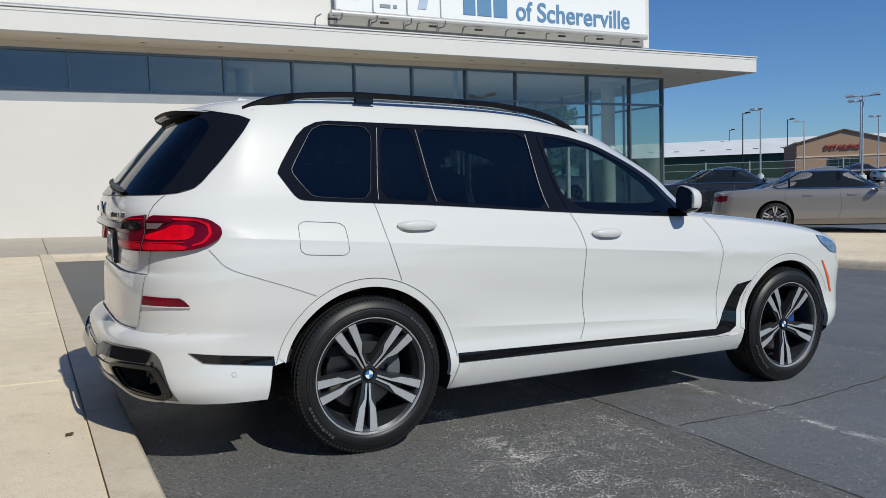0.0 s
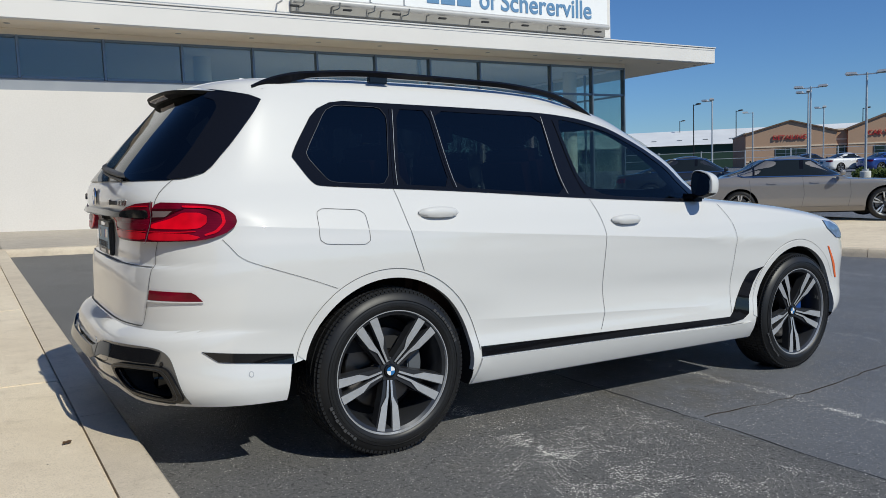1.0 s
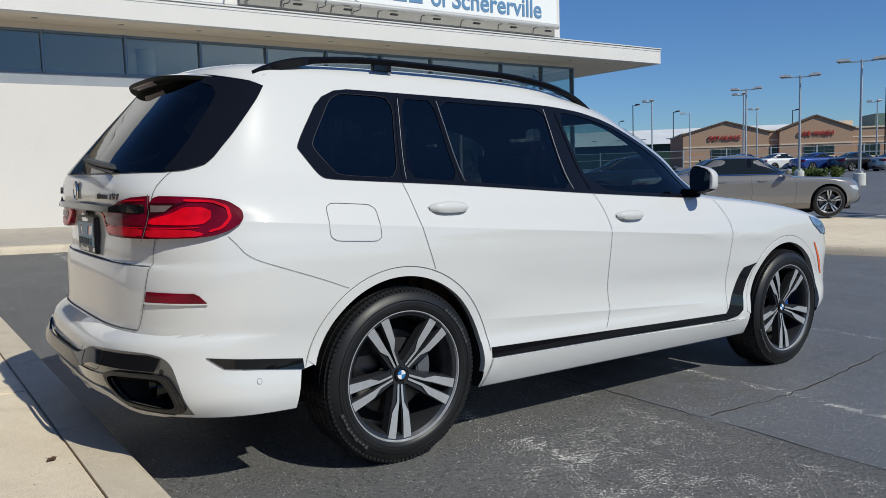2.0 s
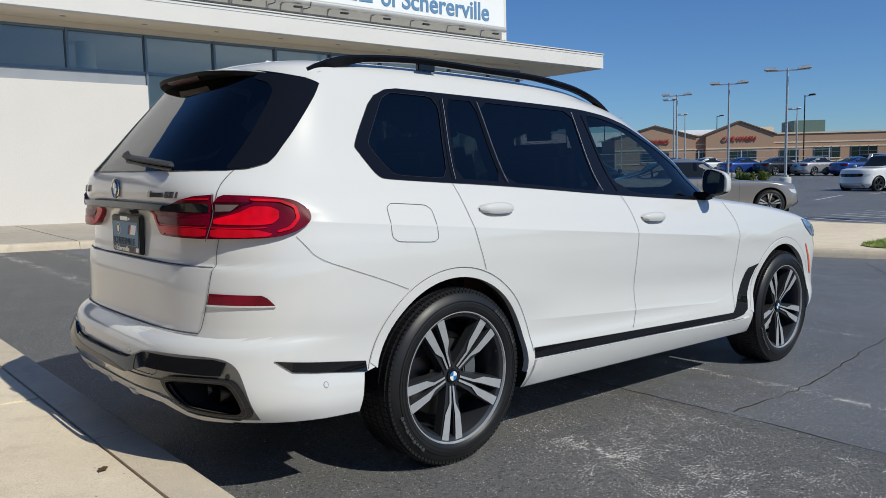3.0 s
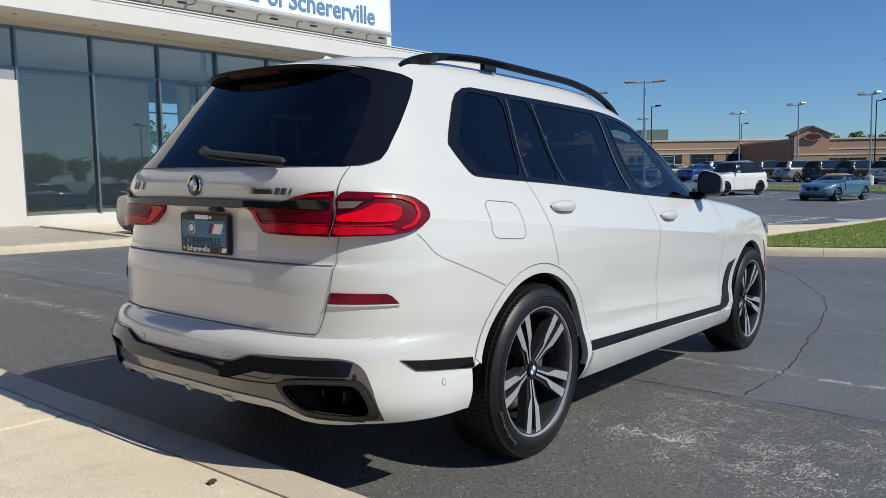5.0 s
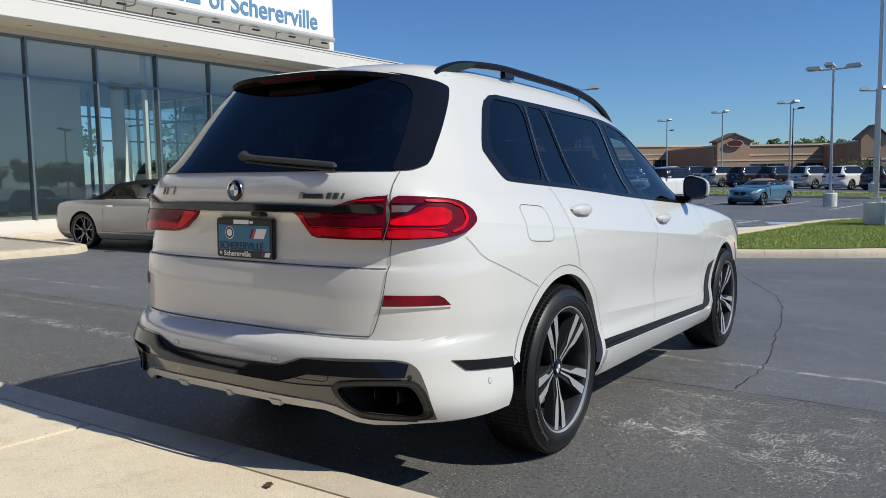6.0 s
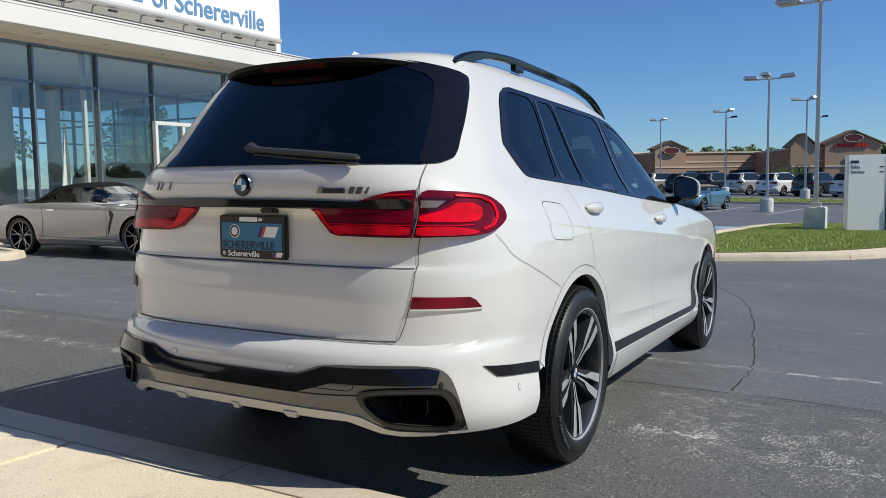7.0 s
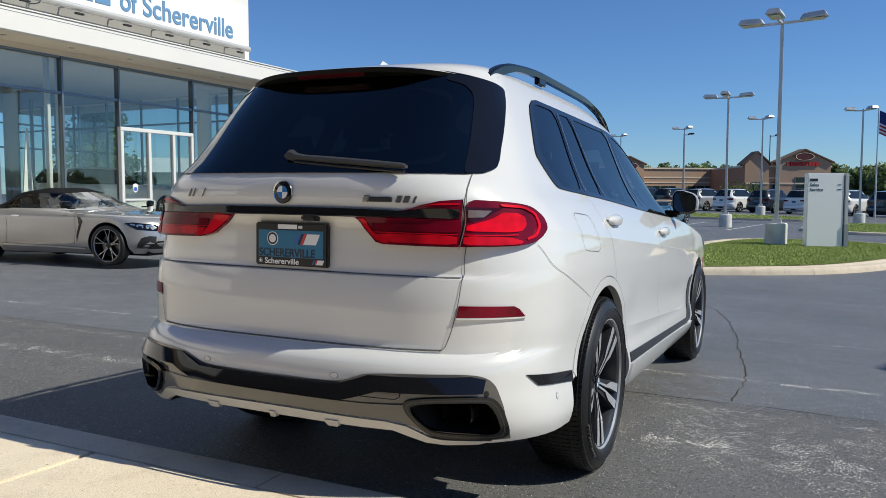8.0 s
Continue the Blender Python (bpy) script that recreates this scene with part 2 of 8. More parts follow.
MAT = dict(
    asphalt=asphalt_material(),
    concrete=concrete_material("concrete", (0.79, 0.68, 0.52), (0.69, 0.58, 0.435), (0.58, 0.48, 0.355)),
    kerb=concrete_material("kerb_concrete", (0.66, 0.57, 0.44), (0.57, 0.48, 0.37), (0.45, 0.38, 0.29)),
    dark_concrete=concrete_material("dark_concrete", (0.47, 0.42, 0.355), (0.40, 0.355, 0.30), (0.34, 0.30, 0.25)),
    stucco=material("stucco", (0.655, 0.625, 0.59), 0.9, vary=0.02, size=0.8, fine=0.03, bump=0.1, bump_size=120),
    panel=material("white_panel", (0.70, 0.675, 0.64), 0.55, vary=0.02, size=1.0),
    soffit=material("soffit", (0.75, 0.68, 0.58), 0.8, vary=0.02, size=1.0),
    grey_metal=material("grey_metal", (0.31, 0.325, 0.345), 0.45, 0.4, vary=0.04, size=2),
    mullion=material("mullion", (0.170, 0.204, 0.238), 0.35, 0.6),
    white_metal=material("white_metal", (0.64, 0.64, 0.62), 0.4),
    shop_glass=glass_material("shop_glass", (0.84, 0.89, 0.87), base=0.085),
    floor_tile=material("floor_tile", (0.58, 0.57, 0.54), 0.25, vary=0.05, size=1.0),
    inner_wall=material("inner_wall", (0.70, 0.70, 0.68), 0.8, vary=0.03, size=0.6),
    blue_letter=material("blue_letter", (0.13, 0.26, 0.43), 0.4),
    sign_white=material("sign_white", (0.85, 0.85, 0.84), 0.35),
    white_paint=material("pearl_white_paint", (0.622, 0.618, 0.606), 0.34, coat=1.0, spec=0.2),
    black_gloss=material("gloss_black", (0.006, 0.006, 0.007), 0.05, spec=0.5),
    black_plastic=material("black_plastic", (0.016, 0.016, 0.017), 0.45, fine=0.1, size=8),
    well=material("wheel_well", (0.012, 0.012, 0.012), 0.9),
    gap=material("panel_gap", (0.11, 0.11, 0.11), 0.9),
    # grey base colour stands in for pavement mirrored in the black diffuser
    mirrored_ground_grey=material("mirrored_ground_grey", (0.075, 0.071, 0.067), 0.2, coat=1.0, vary=0.08, size=6),
    badge_chrome=material("badge_chrome", (0.32, 0.32, 0.33), 0.15, 0.9),
    satin_black=material("satin_black", (0.006, 0.006, 0.006), 0.12, spec=0.35, vary=0.1, size=6),
    wiper_plastic=material("wiper_plastic", (0.045, 0.045, 0.046), 0.5, spec=0.4),
    matt_black=material("matt_black", (0.006, 0.006, 0.006), 0.6, spec=0.15),
    tyre_mark=material("tyre_mark", (0.05, 0.05, 0.052), 0.5),
    rubber=material("tyre_rubber", (0.010, 0.010, 0.0105), 0.45, vary=0.15, size=6, fine=0.1),
    alloy=material("machined_alloy", (0.52, 0.53, 0.55), 0.27, 0.5, vary=0.06, size=30),
    dark_alloy=material("dark_alloy", (0.050, 0.052, 0.058), 0.3, 0.6),
    disc=material("brake_disc", (0.16, 0.15, 0.145), 0.35, 1.0),
    caliper=material("blue_caliper", (0.02, 0.07, 0.28), 0.4),
    grey_caliper=material("grey_caliper", (0.10, 0.11, 0.125), 0.5),
    mirror=material("mirror_glass", (0.55, 0.58, 0.60), 0.02, 1.0),
    headlamp=material("headlamp_lens", (0.16, 0.24, 0.38), 0.08, 0.3, coat=1.0, vary=0.5, size=14),
    chrome=material("chrome", (0.75, 0.75, 0.76), 0.12, 1.0),
    red_lens=lens_material("red_lens", (0.12, 0.001, 0.012)),
    red_mid=lens_material("red_lens_band", (0.55, 0.002, 0.014)),
    red_bar=lens_material("red_lens_bar", (0.48, 0.003, 0.014), 0.004),
    reflector_red=lens_material("reflector_red", (0.15, 0.0004, 0.012), 0.003, 0.3),
    red_bright=lens_material("red_light_bar", (0.60, 0.001, 0.012), 0.004, 0.35),
    red_glow=lens_material("red_inner_panel", (0.12, 0.0008, 0.010)),
    red_dark=material("smoked_lens", (0.035, 0.002, 0.005), 0.08, spec=0.4),
    reverse_lens=material("reversing_lens", (0.16, 0.12, 0.12), 0.15, coat=0.8),
    clear_lens=material("clear_lens", (0.55, 0.55, 0.56), 0.15, coat=1.0),
    orange=material("orange_marker", (0.75, 0.13, 0.02), 0.25, coat=1.0),
    privacy=glass_material("privacy_glass", (0.10, 0.105, 0.11), base=0.075),
    rear_glass=glass_material("rear_privacy_glass", (0.045, 0.05, 0.055), base=0.08),
    front_tint=glass_material("front_side_glass", (0.34, 0.46, 0.46), base=0.075),
    tinted=glass_material("tinted_glass", (0.74, 0.79, 0.78)),
    blue=material("badge_blue", (0.02, 0.16, 0.42), 0.25, coat=1.0),
    white=material("badge_white", (0.8, 0.8, 0.8), 0.25, coat=1.0),
    plate_blue=material("plate_blue", (0.028, 0.16, 0.29), 0.35),
    plate_text=material("plate_text", (0.02, 0.03, 0.05), 0.5),
    m_red=material("stripe_red", (0.55, 0.05, 0.06), 0.4),
    m_blue=material("stripe_blue", (0.05, 0.12, 0.45), 0.4),
    pale_leather=material("pale_leather", (0.40, 0.38, 0.35), 0.6, vary=0.1, size=5),
    leather=material("tan_leather", (0.16, 0.07, 0.04), 0.6, vary=0.1, size=5),
    dark_trim=material("dark_trim", (0.02, 0.02, 0.022), 0.7),
    silver_trim=material("silver_trim", (0.52, 0.51, 0.49), 0.4, 0.3),
)


MAT["white_paint"].node_tree.nodes["Principled BSDF"].inputs["Coat IOR"].default_value = 1.62


# ---- mesh helpers ----
def mesh_object(name, bm, mat, parent=None, smooth=True, label="", angle=35):
    me = bpy.data.meshes.new(name)
    bm.normal_update()
    bm.to_mesh(me)
    bm.free()
    for mm in (mat if isinstance(mat, (list, tuple)) else [mat]):
        me.materials.append(mm)
    if smooth:
        me.polygons.foreach_set("use_smooth", [True] * len(me.polygons))
        me.set_sharp_from_angle(angle=radians(angle))
    ob = new(name, me)
    if parent:
        ob.parent = parent
    if label:
        ob["label"] = label
    return ob


def part(name, bm, mat, parent, label="", smooth=True, angle=35):
    return mesh_object(name, bm, mat, parent, smooth, label, angle)


def empty(name, m=None):
    ob = new(name)
    if m is not None:
        ob.matrix_world = m
    return ob


def box(bm, x0, x1, y0, y1, z0, z1, bevel=0.0, m=None):
    r = bmesh.ops.create_cube(bm, size=1)
    vs = r["verts"]
    for v in vs:
        v.co = Vector(((x0 + x1) / 2 + v.co.x * (x1 - x0), (y0 + y1) / 2 + v.co.y * (y1 - y0), (z0 + z1) / 2 + v.co.z * (z1 - z0)))
    if bevel:
        es = list({e for v in vs for e in v.link_edges})
        r = bmesh.ops.bevel(bm, geom=es, offset=bevel, segments=2, affect="EDGES", clamp_overlap=True)
        vs = list({v for f in r["faces"] for v in f.verts} | {v for v in vs if v.is_valid})
    if m is not None:
        bmesh.ops.transform(bm, matrix=m, verts=vs)
    return vs


def box_bm(*a, **k):
    bm = bmesh.new()
    box(bm, *a, **k)
    return bm


def lathe(bm, profile, n=48, m=None, closed=False):
    """Profile of (radius, height) turned about the local z axis."""
    rings = []
    for r, h in profile:
        rings.append([bm.verts.new((r * math.cos(2 * math.pi * i / n), r * math.sin(2 * math.pi * i / n), h)) for i in range(n)])
    k = len(rings)
    for a in range(k if closed else k - 1):
        A, B = rings[a], rings[(a + 1) % k]
        for i in range(n):
            bm.faces.new((A[i], A[(i + 1) % n], B[(i + 1) % n], B[i]))
    vs = [v for ring in rings for v in ring]
    if m is not None:
        bmesh.ops.transform(bm, matrix=m, verts=vs)
    return rings


def tube(bm, points, radius, n=10, cap=True):
    """A round bar along points; radius one number or one for each point."""
    pts = [Vector(p) for p in points]
    rad = radius if isinstance(radius, (list, tuple)) else [radius] * len(pts)
    rings = []
    up = Vector((0, 0, 1))
    for i, p in enumerate(pts):
        d = (pts[min(i + 1, len(pts) - 1)] - pts[max(i - 1, 0)]).normalized()
        ref = up if abs(d.dot(up)) < 0.95 else Vector((1, 0, 0))
        a = d.cross(ref).normalized()
        b = d.cross(a)
        rings.append([bm.verts.new(p + (a * math.cos(2 * math.pi * k / n) + b * math.sin(2 * math.pi * k / n)) * rad[i]) for k in range(n)])
    for A, B in zip(rings, rings[1:]):
        for k in range(n):
            bm.faces.new((A[k], A[(k + 1) % n], B[(k + 1) % n], B[k]))
    if cap:
        bm.faces.new(rings[0])
        bm.faces.new(rings[-1][::-1])
    bmesh.ops.recalc_face_normals(bm, faces=bm.faces[:])


def curve_table(*t):
    """Smooth monotone curve through the pairs v, w, v, w ..."""
    xs, ys = np.array(t[0::2], float), np.array(t[1::2], float)
    h = np.diff(xs)
    d = np.diff(ys) / h
    m = np.zeros(len(xs))
    m[0], m[-1] = d[0], d[-1]
    for i in range(1, len(xs) - 1):
        if d[i - 1] * d[i] > 0:
            w1, w2 = 2 * h[i] + h[i - 1], h[i] + 2 * h[i - 1]
            m[i] = (w1 + w2) / (w1 / d[i - 1] + w2 / d[i])

    def f(v):
        if v <= xs[0]:
            return float(ys[0])
        if v >= xs[-1]:
            return float(ys[-1])
        i = int(np.searchsorted(xs, v)) - 1
        s = (v - xs[i]) / h[i]
        return float((1 + 2 * s) * (1 - s) ** 2 * ys[i] + s * (1 - s) ** 2 * h[i] * m[i] + s * s * (3 - 2 * s) * ys[i + 1] + s * s * (s - 1) * h[i] * m[i + 1])
    return f


def rounded(poly, times=2, keep=0.25):
    """Corner-cut outline (Chaikin)."""
    for _ in range(times):
        out = []
        for i in range(len(poly)):
            a, b = poly[i], poly[(i + 1) % len(poly)]
            out.append(tuple(a[k] + (b[k] - a[k]) * keep for k in range(2)))
            out.append(tuple(b[k] + (a[k] - b[k]) * keep for k in range(2)))
        poly = out
    return poly


def densified(poly, step, closed=True):
    out = []
    n = len(poly)
    for i in range(n if closed else n - 1):
        a, b = poly[i], poly[(i + 1) % n]
        k = max(1, int(math.ceil(math.hypot(b[0] - a[0], b[1] - a[1]) / step)))
        out += [tuple(a[c] + (b[c] - a[c]) * j / k for c in range(2)) for j in range(k)]
    if not closed:
        out.append(poly[-1])
    return out

# ---- ground ----
def smooth01(v):
    v = min(1.0, max(0.0, v))
    return v * v * (3 - 2 * v)


def lot_fall(x, y):
    """The even fall of the whole lot, away from the showroom."""
    return 0.0218 * min(60.0, max(-30.0, y)) - 0.0052 * min(110.0, max(-20.0, x))


def ground_z(x, y):
    near = -0.026 * min(9.0, max(-3.0, x)) - 0.012 * (min(12.0, max(-4.0, y)) + 0.95)
    k = 0.03
    z = -0.23 + k * math.log1p(math.exp((near + 0.23) / k))
    return z + 0.33 * smooth01((x - 42) / 12) + lot_fall(x, y)


def build_ground():
    xs = sorted(set([round(v, 3) for v in np.concatenate([np.arange(-6, 12, 0.4), np.arange(12, 64, 2.0), np.array([-600, -300, -120, -60, -30, -18, -10, 80, 110, 160, 300, 700])])]))
    ys = sorted(set([round(v, 3) for v in np.concatenate([np.arange(-8, 14, 0.5), np.arange(14, 50, 3.0), np.array([-600, -300, -120, -60, -30, -18, -12, 60, 90, 140, 300, 700])])]))
    verts = [(x, y, ground_z(x, y)) for x in xs for y in ys]
    n = len(ys)
    faces = [(i * n + j, (i + 1) * n + j, (i + 1) * n + j + 1, i * n + j + 1) for i in range(len(xs) - 1) for j in range(n - 1)]
    me = bpy.data.meshes.new("ground")
    me.from_pydata(verts, [], faces)
    me.materials.append(MAT["asphalt"])
    me.polygons.foreach_set("use_smooth", [True] * len(faces))
    tagged(new("ground", me), "dark grey worn asphalt parking lot with cracks", "asphalt", kind="structure")


build_ground()


def ribbon(name, pts, width, mat, label, category, lift=0.002, wobble=0.0, seed=1):
    """A narrow strip that lies on the ground along pts."""
    rnd = random.Random(seed)
    bm = bmesh.new()
    prev = None
    pts = densified(pts, 0.12 if wobble else 0.5, closed=False)
    if wobble:
        pts = [(x + rnd.uniform(-wobble, wobble), y + rnd.uniform(-wobble, wobble)) for x, y in pts]
    for i, (x, y) in enumerate(pts):
        a, b = pts[max(i - 1, 0)], pts[min(i + 1, len(pts) - 1)]
        dx, dy = b[0] - a[0], b[1] - a[1]
        l = math.hypot(dx, dy) or 1
        w = width * (rnd.uniform(0.4, 1.3) if wobble else 1) / 2
        cur = [bm.verts.new((x + s * dy / l * w, y - s * dx / l * w, ground_z(x, y) + lift)) for s in (-1, 1)]
        if prev:
            bm.faces.new((prev[0], prev[1], cur[1], cur[0]))
        prev = cur
    bmesh.ops.recalc_face_normals(bm, faces=bm.faces[:])
    for f in bm.faces:
        if f.normal.z < 0:
            f.normal_flip()
    return tagged(mesh_object(name, bm, mat, smooth=False), label, category, kind="structure")


crack_mat = material("crack", (0.045, 0.034, 0.027), 0.95, vary=0.4, size=5)
seam_mat = material("seam", (0.022, 0.022, 0.024), 0.8)
line_mat = material("line_paint", (0.55, 0.55, 0.54), 0.8, vary=0.25, size=3, fine=0.3)
blue_line = material("blue_line_paint", (0.30, 0.38, 0.52), 0.8, vary=0.25, size=3, fine=0.3)
ribbon("crack", [(10.3, 1.1), (8.5, 0.0), (6.65, -0.75), (5.8, -0.96), (4.5, -1.17), (3.6, -1.26), (2.9, -1.36), (2.4, -1.40), (1.66, -1.38)], 0.011, crack_mat, "dark jagged crack running across the asphalt", "crack", wobble=0.016)
ribbon("pavement_seam", [(1.6, 9.5), (1.6, 4.0), (1.6, 0.6), (1.61, -1.1), (1.62, -1.6), (1.6, -2.2), (1.62, -4.5), (1.6, -8.0)], 0.008, seam_mat, "thin dark seam between two asphalt lanes", "seam", wobble=0.008, seed=3)
for p, q in (((33.4, 4.45), (43.2, 3.75)), ((32.8, 1.7), (42.2, 0.75)), ((34.6, 7.3), (44.6, 6.8)), ((35.8, 10.2), (45.2, 9.9)), ((26.0, 11.5), (31.4, 12.6)), ((28.6, 9.6), (33.8, 10.6))):
    ribbon("parking_line", [p, q], 0.11, line_mat, "faded white parking line on the asphalt", "road marking", 0.004)
for k in range(8):
    ribbon("hatched_line", [(16.6 + k * 0.85, 2.75 - 0.03 * k), (17.3 + k * 0.85, 5.8)], 0.10, line_mat if k % 3 else blue_line, "painted hatch line of an access aisle", "road marking", 0.004)
ribbon("hatched_line", [(18.2, 3.35), (23.3, 2.62)], 0.10, line_mat, "painted border line of an access aisle", "road marking", 0.006)
ribbon("accessible_bay_marking", [(21.9, 2.15), (22.3, 0.95)], 1.3, blue_line, "faded pale blue painted parking bay marking", "road marking", 0.004)


# ---- plaza and kerbs ----
def slab(name, x0, x1, y0, y1, mat, parent, top, depth=0.2, bev=0.012):
    """A concrete slab whose top follows the lot's fall."""
    bm = bmesh.new()
    nx, ny = max(1, int((x1 - x0) / 1.0)), max(1, int((y1 - y0) / 1.0))
    vs = box(bm, x0, x1, y0, y1, 0, depth, bevel=bev)
    if nx + ny > 2:
        for axis, a, b, n in ((0, x0, x1, nx), (1, y0, y1, ny)):
            for k in range(1, n):
                co = [0, 0, 0]
                no = [0, 0, 0]
                co[axis], no[axis] = a + (b - a) * k / n, 1
                bmesh.ops.bisect_plane(bm, geom=bm.verts[:] + bm.edges[:] + bm.faces[:], plane_co=co, plane_no=no)
    for v in bm.verts:
        v.co.z += ground_z(v.co.x, v.co.y) - depth + top
    return part(name, bm, mat, parent, smooth=True, angle=25)


plaza = tagged(empty("pavement_plaza"), "light tan concrete walkway with tooled joints", "pavement", kind="structure")
for j in range(-3, 4):
    for i in range(2):
        y0 = 0.82 + j * 3.0
        y1 = min(y0 + 3.0, 10.9)
        x1 = -1.245 - i * 3.0
        if y1 > y0:
            slab("slab", x1 - 3.0 + 0.008, x1, y0 + 0.008, y1, MAT["concrete"], plaza, 0.132)
# the slabs before the showroom are darker than the walkway
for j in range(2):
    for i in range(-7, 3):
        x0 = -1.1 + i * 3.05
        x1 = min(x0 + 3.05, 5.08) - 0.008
        slab("slab", x0, x1, 11.32 + j * 2.4, 13.71 + j * 2.4, MAT["dark_concrete"], plaza, 0.132)

for x0 in (5.54, 8.60):
    slab("slab", x0, x0 + 3.05, 13.30, 15.84, MAT["concrete"], plaza, 0.035)


def kerb_run(name, pts, mat, label, group, width=0.2, height=0.13, piece=3.0):
    """Kerb stones along a line, rounded on the street edge (right-hand side of the line)."""
    owner = tagged(empty(name), label, "kerb", group=group, kind="structure")
    dense = densified(pts, 0.25, closed=False)
    run, pieces, acc = [dense[0]], [], 0.0
    for a, b in zip(dense, dense[1:]):
        acc += math.hypot(b[0] - a[0], b[1] - a[1])
        run.append(b)
        if acc >= piece:
            pieces.append(run)
            run, acc = [b], 0.0
    if len(run) > 1:
        pieces.append(run)
    prof = [(0, -0.15), (0, height), (width - 0.05, height), (width - 0.02, height - 0.008), (width - 0.004, height - 0.03), (width + 0.01, height - 0.08), (width + 0.03, -0.15)]
    for run in pieces:
        bm = bmesh.new()
        rings = []
        for i, (x, y) in enumerate(run):
            k = dense.index((x, y))
            a, b = dense[max(k - 1, 0)], dense[min(k + 1, len(dense) - 1)]
            l = math.hypot(b[0] - a[0], b[1] - a[1])
            tx, ty = (b[0] - a[0]) / l, (b[1] - a[1]) / l
            cut = 0.004 if i == 0 else (-0.004 if i == len(run) - 1 else 0)
            rings.append([bm.verts.new((x + tx * cut + ty * o, y + ty * cut - tx * o, ground_z(x, y) + z)) for o, z in prof])
        for A, B in zip(rings, rings[1:]):
            for q in range(len(prof) - 1):
                bm.faces.new((A[q], A[q + 1], B[q + 1], B[q]))
        bm.faces.new(rings[0])
        bm.faces.new(rings[-1][::-1])
        bmesh.ops.recalc_face_normals(bm, faces=bm.faces[:])
        part("kerb_stone", bm, mat, owner)
    return owner


kerb_run("kerb_behind_car", [(-1.24, 11.0), (-1.24, -9.0)][::-1], MAT["kerb"], "pale concrete kerb along the walkway", "kerbs")
kerb_run("kerb_at_showroom", [(-1.24, 11.3), (4.85, 11.2), (5.16, 11.42), (5.28, 12.0), (5.28, 15.6)], MAT["kerb"], "pale concrete kerb in front of the showroom", "kerbs")

# ---- island with grass ----
ISLE = [(9.05, 9.5), (9.75, 4.6), (10.2, 3.1), (10.75, 1.75), (11.45, 0.6), (12.45, -1.0), (13.45, -2.1), (15.25, -3.15), (18.45, -4.3), (21.95, -4.6), (24.05, -3.4), (24.25, -1.4), (23.45, 0.35), (20.85, 0.95), (18.45, 1.35), (17.05, 2.1), (16.35, 3.1), (16.05, 4.4), (15.65, 9.5)]


def flat_patch(name, outline, lift, mat, label, category, kind, step=0.5, sub=0):
    bm = bmesh.new()
    vs = [bm.verts.new((x, y, 0)) for x, y in densified(outline, step)]
    es = [bm.edges.new((vs[i], vs[(i + 1) % len(vs)])) for i in range(len(vs))]
    bmesh.ops.triangle_fill(bm, use_beauty=True, edges=es, normal=(0, 0, 1))
    for _ in range(sub):
        bmesh.ops.subdivide_edges(bm, edges=bm.edges[:], cuts=1, use_grid_fill=True)
    for v in bm.verts:
        v.co.z = ground_z(v.co.x, v.co.y) + lift
    for f in bm.faces:
        if f.normal.z < 0:
            f.normal_flip()
    return tagged(mesh_object(name, bm, mat, smooth=True), label, category, kind=kind)


isle_ring = rounded(ISLE, 2)
flat_patch("pavement_island", isle_ring, 0.128, MAT["concrete"], "tan concrete paving of the kerbed island", "pavement", "structure")
kerb_run("kerb_island", [isle_ring[i] for i in range(len(isle_ring))] + [isle_ring[0]], MAT["kerb"], "pale concrete kerb round the grass island", "kerbs", piece=2.5)
GRASS = [(11.05, 1.65), (11.75, 0.2), (12.65, -0.9), (13.55, -1.85), (15.35, -2.85), (18.45, -4.0), (21.75, -4.3), (23.65, -3.3), (23.85, -1.5), (23.05, 0.05), (20.65, 0.62), (18.25, 0.95), (15.45, 1.35), (13.05, 1.75)]
soil = material("lawn_soil", (0.17, 0.21, 0.06), 0.95, vary=0.25, size=1.2, fine=0.3)
lawn_ring = rounded(GRASS, 2)
flat_patch("lawn", lawn_ring, 0.142, soil, "mown green lawn of the kerbed island", "lawn", "structure")


def inside(poly, x, y):
    hit = False
    j = len(poly) - 1
    for i in range(len(poly)):
        (xi, yi), (xj, yj) = poly[i], poly[j]
        if (yi > y) != (yj > y) and x < (xj - xi) * (y - yi) / (yj - yi) + xi:
            hit = not hit
        j = i
    return hit


# grass medians farther out in the lot
MEDIANS = [[(46.2, 12.0), (46.0, 6.0), (46.2, -1.4), (47.2, -2.2), (49.6, -2.0), (50.0, 6.0), (50.0, 12.0), (48.2, 13.2)],
           [(32.2, -3.3), (33.4, -1.9), (35.6, -1.25), (42.0, -2.3), (44.6, -3.4), (45.0, -9.0), (33.0, -9.0)]]
median_rings = [rounded(m, 2) for m in MEDIANS]
for ring in median_rings:
    flat_patch("lawn", ring, 0.118, soil, "mown green strip of lawn between parking bays", "lawn", "structure")
    kerb_run("kerb_median", ring[::-1] + [ring[-1]], MAT["kerb"], "pale concrete kerb round a grass strip", "kerbs", piece=4.0)


